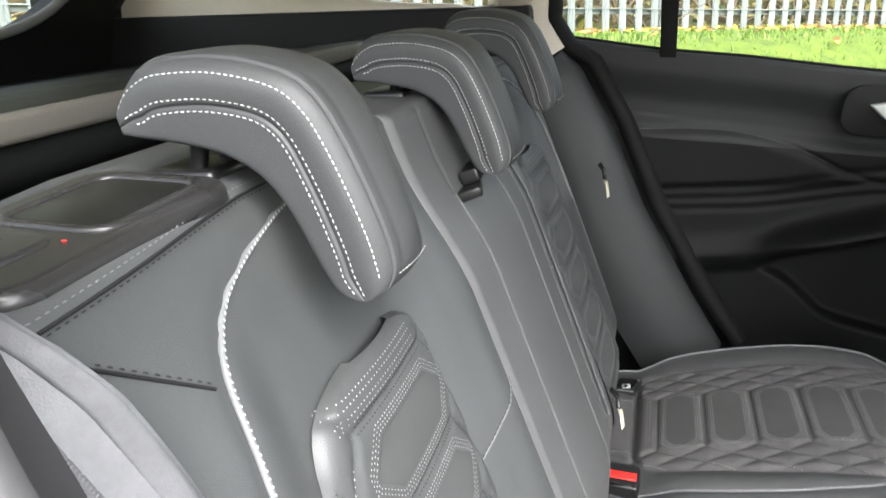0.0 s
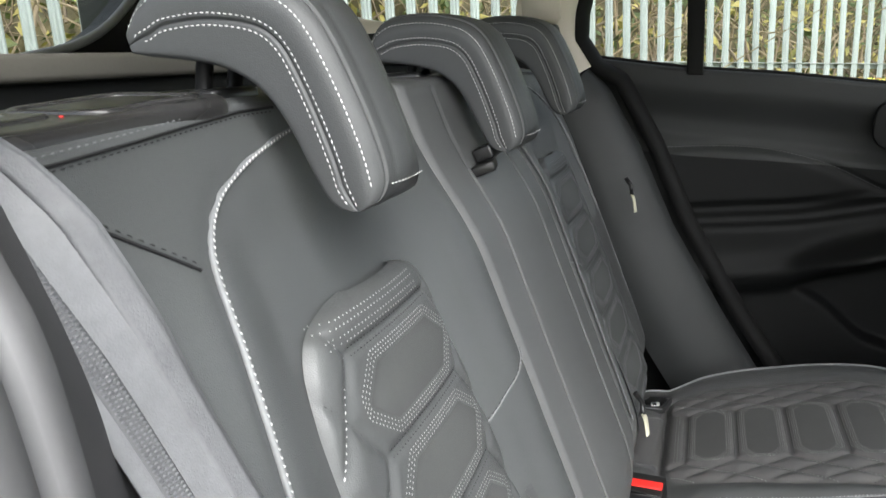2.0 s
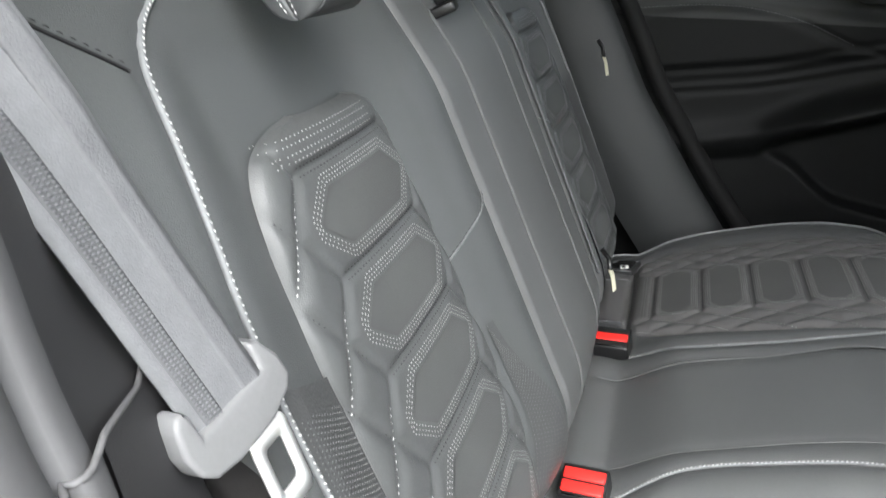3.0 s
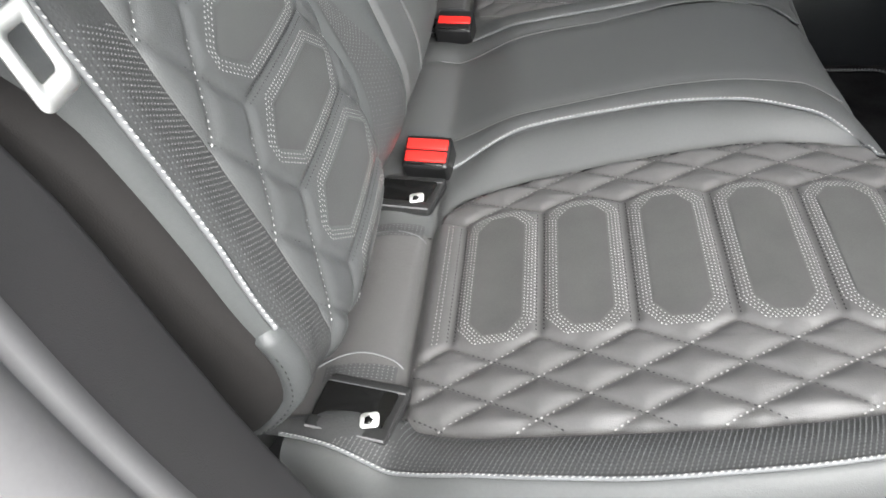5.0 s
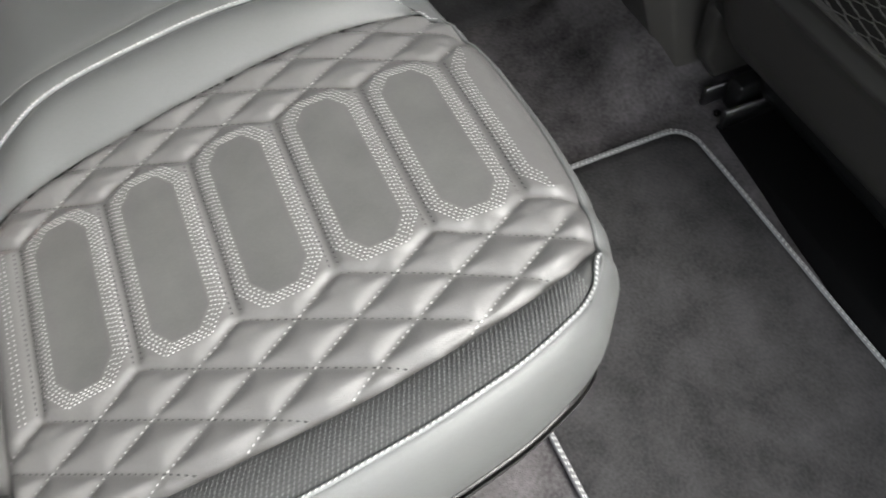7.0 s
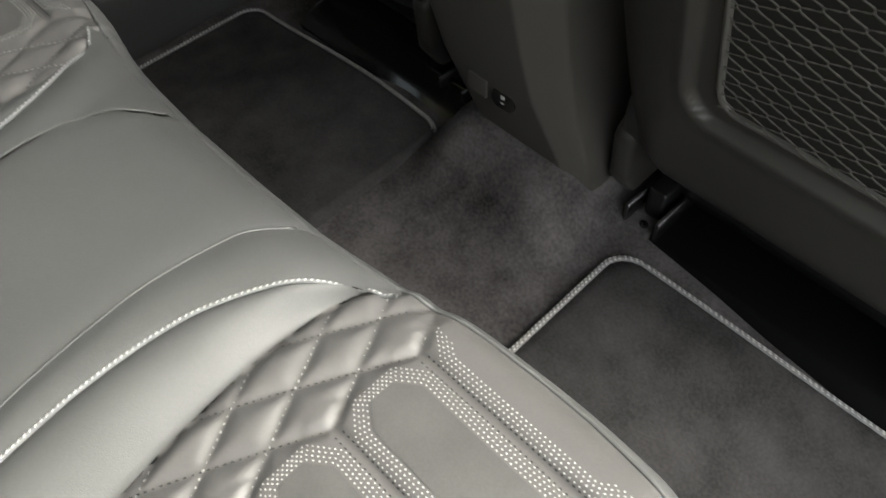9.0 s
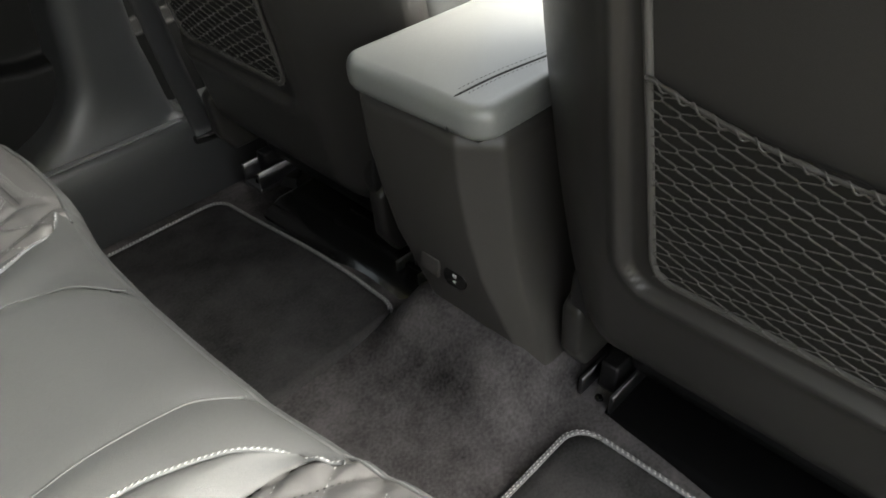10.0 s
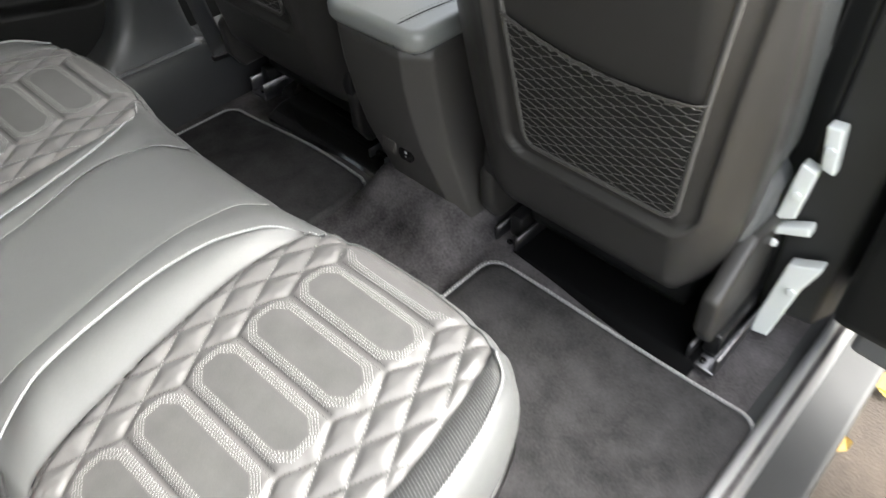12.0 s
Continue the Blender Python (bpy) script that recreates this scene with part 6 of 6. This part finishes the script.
    part("edge_lacing", tube(wrap, 0.0008, 5), NETCORD, elastic, "net cord laced round the edge")
    # knotted net: two families of twisted cords that run together for a short way at each knot
    made = []
    wide_c, high_c = 0.0290, 0.0080
    for fam in (-1, 1):
        for k in range(-18, 34):
            pts = []
            for i in range(170):
                q = z0 + 0.002 + i * 0.00125
                ph = (q - z0) / high_c
                saw = abs((ph + 0.5) % 1 - 0.5) * 2
                part_way = float(step(0.14, 0.86, (ph % 1)))
                v = lo_v(z0) + (k - 6) * wide_c + fam * wide_c * 0.5 * (math.floor(ph) + part_way)
                if lo_v(q) < v < hi_v(q) and q < float(top(v)):
                    bulge = 0.0045 + 0.004 * math.sin(math.pi * (v - lo_v(q)) / (hi_v(q) - lo_v(q)))
                    pts.append((float(seat_back_x(v, q)) - bulge - 0.0006 * fam * (1 - saw), mid + side * v, q))
                elif len(pts) > 3:
                    break
            if len(pts) > 3:
                made.append(tube(np.array(pts), (0.00080 if fam < 0 else 0.00058) + 0.00022 * np.sin(np.arange(len(pts)) * 2.6), 5))
    part("pocket_net", merge(made), NETCORD, s, "grey-black knotted net", kind="stuff")
    # cushion, base and rails
    yb = mid
    part("seat_cushion", joined([prism([(0.93, 0.46), (0.93, 0.56), (1.0, 0.60), (1.25, 0.605), (1.42, 0.62), (1.47, 0.58), (1.45, 0.47)], yb - 0.20, yb + 0.20, "y", 0.03, 4)]), LEATHER, s, "black leather seat cushion")
    inner, outer_y = mid - side * 0.258, mid + side * 0.190
    part("backrest_front", prism([(0.945, 0.58), (0.855, 1.08), (0.99, 1.10), (1.10, 0.62)], min(inner, outer_y), max(inner, outer_y), "y", 0.03, 4), LEATHER, s, "black leather seat bolsters")
    groove_y = mid - side * 0.215
    part("bolster_seam", tube(np.array([[1.090, groove_y, 0.62], [1.042, groove_y, 0.85], [0.985, groove_y, 1.09]]), 0.003, 6), DARKTHREAD, s)
    for v0 in (-0.212, 0.185):
        part("side_valance", prism([(0.855, 0.47), (0.858, 0.40), (0.885, 0.362), (1.4, 0.38), (1.45, 0.50), (0.95, 0.54)], yb + v0, yb + v0 + 0.027, "y", 0.010, 3), SEATBACK, s, "black plastic seat side cover")
    part("recliner_cover", turned(prism([(0.05 * math.cos(radians(a)), 0.062 * math.sin(radians(a))) for a in range(0, 360, 15)], -0.012, 0.012, "y", 0.006, 3), pose(0.905, yb - side * 0.190, 0.50)), PLASTIC, s, "black recliner cover")
    for yr in (side * 0.345 + 0.150, side * 0.345 - 0.222):
        rail = part("seat_rail", joined([box((0.872, yr - 0.024, 0.318), (1.45, yr - 0.019, 0.352), 0.001, 1), box((0.872, yr + 0.019, 0.318), (1.45, yr + 0.024, 0.352), 0.001, 1), box((0.870, yr - 0.024, 0.312), (1.45, yr + 0.024, 0.320), 0.001, 1)]), STEEL, s, "dark steel seat rail")
        part("rail_slide", box((0.90, yr - 0.012, 0.326), (1.42, yr + 0.012, 0.372), 0.004), SATIN, rail)
        part("rail_bolt", turned(prism([(0.006 * math.cos(radians(a)), 0.006 * math.sin(radians(a))) for a in range(0, 360, 60)], 0, 0.006, "z", 0.001), pose(0.884, yr, 0.320)), GLOSSY, rail)
    part("seat_base", box((0.92, yb - 0.15, 0.36), (1.42, yb + 0.15, 0.47), 0.02), SATIN, s)
    return s


front_seat(-1, "black front seat seen from behind, with net pocket")
front_seat(1, "black front seat seen from behind, with net pocket")

# ---- centre console ----
console = thing("centre_console", "black centre console with padded black leather armrest lid, paled by painted sky sheen", "console", at=(0.95, 0.0, 0.34))
stations = [(0.6835, 0.0, 0.776), (0.665, 0.0, 0.777), (0.62, 0.001, 0.779), (0.56, 0.006, 0.786), (0.50, 0.014, 0.794), (0.44, 0.030, 0.806), (0.40, 0.040, 0.815), (0.33, 0.045, 0.83)]
rows = []
for z, grow, xr in stations:
    yl, yr = 0.080 - grow * 1.5, -0.058 - grow * 1.35
    r = 0.012
    ring = [(1.45, 0.11), (1.0, yl + 0.012), (xr + 0.05, yl + 0.004)]
    for a in np.linspace(0, 90, 6):
        ring.append((xr + r - r * math.sin(radians(a)), yl - r + r * math.cos(radians(a))))
    for a in np.linspace(0, 50, 5):
        ring.append((xr + 0.008 * (1 - math.cos(radians(a))), yr + 0.004 - 0.008 * math.sin(radians(a))))
    c = 0.038 - 0.35 * grow
    ring += [(xr + 0.40 * c, yr - 0.42 * c), (xr + 0.80 * c, yr - 0.86 * c), (xr + 0.94 * c, yr - 0.96 * c), (xr + 1.12 * c, yr - c), (1.0, yr - c - 0.003), (1.45, yr - c - 0.004)]
    rows.append([(x, y, z) for x, y in ring])
p = np.array(rows)
pts, faces = sheet(p)
faces.append(list(range(p.shape[1])))
bm = bmesh.new()
me = bpy.data.meshes.new("tmp")
me.from_pydata([tuple(q) for q in pts.tolist()], [], faces)
bm.from_mesh(me)
part("body", bm, CONSOLE, console, "black console body")


lid_outline = []
for cx, cy, r, a0, a1 in ((0.788, 0.056, 0.030, 90, 180), (0.794, -0.074, 0.030, 180, 270), (1.09, -0.074, 0.03, 270, 360), (1.09, 0.056, 0.03, 0, 90)):
    for k in range(7):
        a = radians(a0 + (a1 - a0) * k / 6)
        lid_outline.append((cx + r * math.cos(a), cy + r * math.sin(a)))
lid_bm = prism(lid_outline, 0.6885, 0.726, "z", 0.0)
edges = [e for e in lid_bm.edges if abs(e.verts[0].co.z - e.verts[1].co.z) < 1e-5]
bmesh.ops.bevel(lid_bm, geom=edges, offset=0.014, segments=7, profile=0.5, affect="EDGES")
# the lid's pale base stands for sky reflected in black leather
lid = part("armrest_lid", lid_bm, LIDSHEEN, console, "padded black leather lid, paled by painted sky sheen")
part("lid_tray", box((0.786, -0.082, 0.680), (1.11, 0.064, 0.6890), 0.002, 2), SATIN, console)
u = np.linspace(0, 1, 40)
seam_p = np.stack([0.786 + 0.30 * u, -0.062 - 0.020 * u + 0.002 * np.sin(u * 9), np.full(40, 0.7258)], 1)
part("lid_seam", tube(seam_p, 0.0014, 6), DARKTHREAD, lid)
for o in (-0.006, 0.006):
    part("lid_stitching", stitches(seam_p + np.array([0, o, 0.0008]), np.tile([0, 0, 1.0], (40, 1)), 0.004, 0.0026, 0.001), DARKTHREAD, lid, "dark thread", kind="stuff")
down = np.array([[0.786, -0.062, 0.7258], [0.776, -0.0615, 0.7252], [0.7705, -0.061, 0.7218], [0.7655, -0.0605, 0.713], [0.7648, -0.060, 0.702], [0.766, -0.060, 0.692]])
part("lid_seam", tube(resample(down, 0.004), 0.0014, 6), DARKTHREAD, lid)
mark = pose(0.7975, -0.034, 0.474, 0, -84, 0)
part("label_plate", turned(prism(rounded_outline(0.012, 0.017, 0.011), -0.002, 0.0014, "z", 0.0006), mark), GLOSSY, console, "small black oval label")
for a, w, h in ((0.0040, 0.0022, 0.0028), (-0.0038, 0.0008, 0.0022)):
    part("label_print", turned(prism(rounded_outline(w, h, 0.0006), 0.0014, 0.0018, "z", 0), mark @ pose(a, 0, 0)), WHITE, console, "tiny pale print")
part("pull_notch", turned(box((-0.003, -0.017, -0.013), (0.0018, 0.012, 0.012), 0.002), pose(0.797, 0.006, 0.476, 0, 8, 0)), CONSOLE, console, "moulded pull notch")
duct = thing("footwell_duct", "black plastic heater duct under the front seat", "air duct", at=(0.95, 0.24, 0.30))
part("duct_body", prism([(0.836, 0.27), (0.828, 0.318), (0.87, 0.334), (1.3, 0.345), (1.3, 0.27)], 0.070, 0.42, "y", 0.006), GLOSSY, duct)
for xc in (0.885, 0.925):
    part("duct_rib", prism([(xc, 0.328), (xc + 0.003, 0.3405), (xc + 0.012, 0.342), (xc + 0.015, 0.330)], 0.085, 0.30, "y", 0.001), GLOSSY, duct)
# added slab that darkens the carpet where the seat's shadow falls
shade_slab = thing("underseat_shade_pad", "near-black slab painted as the shadow on the floor under the front seat", "floor pad", at=(0.98, -0.36, 0.30))
part("pad", prism([(0.846, 0.28), (0.842, 0.302), (0.87, 0.3225), (1.3, 0.330), (1.3, 0.28)], -0.560, -0.210, "y", 0.004), SEATSHADE, shade_slab)
tagged(part("rail_cover", turned(prism([(-0.05, -0.004), (0.05, 0.010), (0.055, 0.016), (-0.04, 0.012)], -0.035, 0.03, "y", 0.003), pose(0.955, 0.500, 0.316, 0, -6, 30)), TRIM), "black seat-rail end cover", "rail cover")

axes()
# dashboard mass ahead closes the cabin under the windscreen
tagged(part("wall_dashboard", prism([(1.75, 0.3), (1.62, 0.75), (1.70, 0.98), (2.2, 1.02), (2.3, 0.3)], -0.70, 0.70, "y", 0.03, 3), TRIM), "charcoal dashboard across the front of the cabin", "dashboard", kind="structure")

# ---- outside: bank, palisade fence, hedge ----
fence_at, fence_dir = np.array([-1.234, 4.594]), np.array([0.770, 0.638])
fence_out = np.array([0.638, -0.770])
FALL = 0.0613


def ground_z(x, y):
    along = (x - fence_at[0]) * fence_dir[0] + (y - fence_at[1]) * fence_dir[1]
    out = (x - fence_at[0]) * fence_out[0] + (y - fence_at[1]) * fence_out[1]
    return (1.025 - FALL * np.clip(along, -7, 9)) * step(3.3, 1.8, out) * step(-30, -9, x) * step(30, 12, y) + 0.02 * np.sin(x * 0.7) * step(3, 1.5, out)


gx = np.concatenate([[-3000, -600, -150, -60, -25], np.linspace(-12, 14, 105), [25, 60, 150, 600, 3000]])
gy = np.concatenate([[-3000, -600, -150, -60, -20, -8], np.linspace(-4, 14, 80), [25, 60, 150, 600, 3000]])
X, Yg = np.meshgrid(gx, gy, indexing="ij")
tagged(part("ground", sheet(np.stack([X, Yg, ground_z(X, Yg)], -1), flip=True), GRASS), "green lawn bank rising to a fence", "lawn", kind="structure")
px, py = np.meshgrid(np.linspace(-9, 9, 60), np.linspace(-9, 1.2, 40), indexing="ij")
tagged(part("road", sheet(np.stack([px, py, 0.006 + 0.0 * px], -1), flip=True), ASPHALT), "brown-grey worn asphalt beside the car", "asphalt", kind="structure")
rnd = random.Random(3)
made = []
for _ in range(9000):
    s_, d_ = rnd.uniform(-3.0, 7.5), rnd.uniform(0.03, 2.4)
    q = fence_at + fence_dir * s_ + fence_out * d_
    z = float(ground_z(q[0], q[1]))
    if z < 0.2:
        continue
    h, a = rnd.uniform(0.015, 0.05), rnd.uniform(0, 6.28)
    c, sn = math.cos(a) * 0.004, math.sin(a) * 0.004
    made.append((np.array([(q[0] - c, q[1] - sn, z), (q[0] + c, q[1] + sn, z), (q[0] + rnd.uniform(-0.02, 0.02), q[1] + rnd.uniform(-0.02, 0.02), z + h)]), [[0, 1, 2]]))
tagged(part("grass", merge(made), BLADE, smooth=False), "short green grass blades on the bank", "grass", kind="stuff")
made = []
for _ in range(900):
    s_, d_ = rnd.uniform(-4, 8.0), abs(rnd.gauss(0, 0.30)) - 0.12
    if rnd.random() < 0.12:
        d_ = rnd.uniform(0.2, 2.4)
    q = fence_at + fence_dir * s_ + fence_out * d_
    z = float(ground_z(q[0], q[1])) + rnd.uniform(0.005, 0.03)
    a, r = rnd.uniform(0, 6.28), rnd.uniform(0.02, 0.05)
    k = [(q[0] + r * math.cos(a + b) * f, q[1] + r * math.sin(a + b) * f, z + rnd.uniform(-0.006, 0.02)) for b, f in ((0, 1), (1.2, 0.6), (2.4, 0.8), (3.3, 1.0), (4.4, 0.6), (5.3, 0.7))]
    made.append((np.array(k), [[0, 1, 2, 3, 4, 5]]))
for _ in range(260):
    x, y = rnd.gauss(1.4, 1.3), -0.85 - abs(rnd.gauss(0, 1.4))
    a, r = rnd.uniform(0, 6.28), rnd.uniform(0.02, 0.045)
    k = [(x + r * math.cos(a + b) * f, y + r * math.sin(a + b) * f, 0.012 + rnd.uniform(0, 0.015)) for b, f in ((0, 1), (1.2, 0.6), (2.4, 0.8), (3.3, 1.0), (4.4, 0.6), (5.3, 0.7))]
    made.append((np.array(k), [[0, 1, 2, 3, 4, 5]]))
tagged(part("fallen_leaves", merge(made), FALLEN, smooth=False), "fallen brown and yellow autumn leaves", "fallen leaves", kind="stuff")

fence = thing("palisade_fence", "galvanised grey steel palisade fence along the bank", "fence", at=(float(fence_at[0]), float(fence_at[1]), 1.025))
tilt = math.degrees(math.atan(FALL))
turn_z = math.degrees(math.atan2(fence_dir[1], fence_dir[0]))


def on_fence(s_, out, z):
    q = fence_at + fence_dir * s_ + fence_out * out
    return Vector((q[0], q[1], z - 0.075 - FALL * s_))


w = 0.034
section = [(-w, 0.0), (-w * 0.75, 0.010), (-w * 0.35, 0.004), (0, 0.012), (w * 0.35, 0.004), (w * 0.75, 0.010), (w, 0.0), (w * 0.7, -0.003), (0, 0.004), (-w * 0.7, -0.003)]
bm = prism([(a, -b) for a, b in section], -0.12, 2.1, "z", 0)
me = bpy.data.meshes.new("pale")
bmesh.ops.recalc_face_normals(bm, faces=bm.faces)
bm.to_mesh(me)
bm.free()
me.materials.append(GALVANISED)
for i in range(-46, 54):
    s_ = i * 0.155
    o = new("pale", me)
    o.parent = fence
    c = on_fence(s_, 0.03, 1.10) - Vector(fence.location)
    o.matrix_basis = Matrix.Translation(c) @ pose(0, 0, 0, rnd.uniform(-0.6, 0.6), rnd.uniform(-0.6, 0.6), turn_z)
for z0, z1 in ((1.235, 1.28), (2.75, 2.80)):
    r = part("rail", turned(joined([box((-7.2, -0.004, z0 - 1.1), (8.4, 0.004, z1 - 1.1), 0.002), box((-7.2, -0.045, z1 - 1.108), (8.4, 0.0, z1 - 1.1), 0.002)]), pose(float(fence_at[0]), float(fence_at[1]), 1.025, 0, tilt, turn_z)), GALVANISED, fence, "galvanised rail")
for i in range(-1, 4):
    part("post", turned(box((-0.03, 0.0, -0.2), (0.03, 0.06, 2.0), 0.004), pose(*on_fence(1.69 + 2.75 * (i - 1), -0.05, 1.1), 0, 0, turn_z)), GALVANISED, fence, "galvanised post")

# hedge behind the fence
made_l, made_t = [], []
for _ in range(15000):
    s_, d_ = rnd.uniform(-7, 10), rnd.uniform(0.25, 3.2)
    z = 1.0 + rnd.random() ** 0.8 * 3.2
    if rnd.random() < 0.35 * max(0, (z - 1.9)) / 2:
        continue
    q = on_fence(s_, -d_, z)
    r = rnd.uniform(0.035, 0.085)
    a = Vector((rnd.gauss(0, 1), rnd.gauss(0, 1), rnd.gauss(0, 1))).normalized()
    b = a.orthogonal().normalized()
    c = a.cross(b)
    made_l.append((np.array([q + a * r, q + b * r * 0.45, q - a * r, q - b * r * 0.45 + c * r * 0.2]), [[0, 1, 2, 3]]))
for _ in range(500):
    s_, d_ = rnd.uniform(-7, 10), rnd.uniform(0.12, 1.6)
    q = on_fence(s_, -d_, 1.0 + rnd.random() * 0.6)
    v = Vector((rnd.gauss(0, 0.5), rnd.gauss(0, 0.5), rnd.uniform(0.2, 1.0))).normalized()
    n_ = rnd.uniform(0.4, 1.3)
    e = q + v * n_ * 0.5 + Vector((rnd.gauss(0, 0.1), rnd.gauss(0, 0.1), 0))
    made_t.append(tube(np.array([q, e, q + v * n_ + Vector((rnd.gauss(0, 0.2), rnd.gauss(0, 0.2), rnd.gauss(0, 0.15)))]), np.array([0.012, 0.008, 0.004]) * rnd.uniform(0.5, 1.3), 4))
hedge = thing("hedge", "overgrown autumn hedge, green and brown, behind the fence", "hedge", kind="stuff", at=tuple(on_fence(3, -1, 1.0)))
part("leaves", merge(made_l), LEAF, hedge, "green and yellowing leaves", smooth=False, kind="stuff")
part("twigs", merge(made_t), TWIG, hedge, "bare brown twigs", kind="stuff")
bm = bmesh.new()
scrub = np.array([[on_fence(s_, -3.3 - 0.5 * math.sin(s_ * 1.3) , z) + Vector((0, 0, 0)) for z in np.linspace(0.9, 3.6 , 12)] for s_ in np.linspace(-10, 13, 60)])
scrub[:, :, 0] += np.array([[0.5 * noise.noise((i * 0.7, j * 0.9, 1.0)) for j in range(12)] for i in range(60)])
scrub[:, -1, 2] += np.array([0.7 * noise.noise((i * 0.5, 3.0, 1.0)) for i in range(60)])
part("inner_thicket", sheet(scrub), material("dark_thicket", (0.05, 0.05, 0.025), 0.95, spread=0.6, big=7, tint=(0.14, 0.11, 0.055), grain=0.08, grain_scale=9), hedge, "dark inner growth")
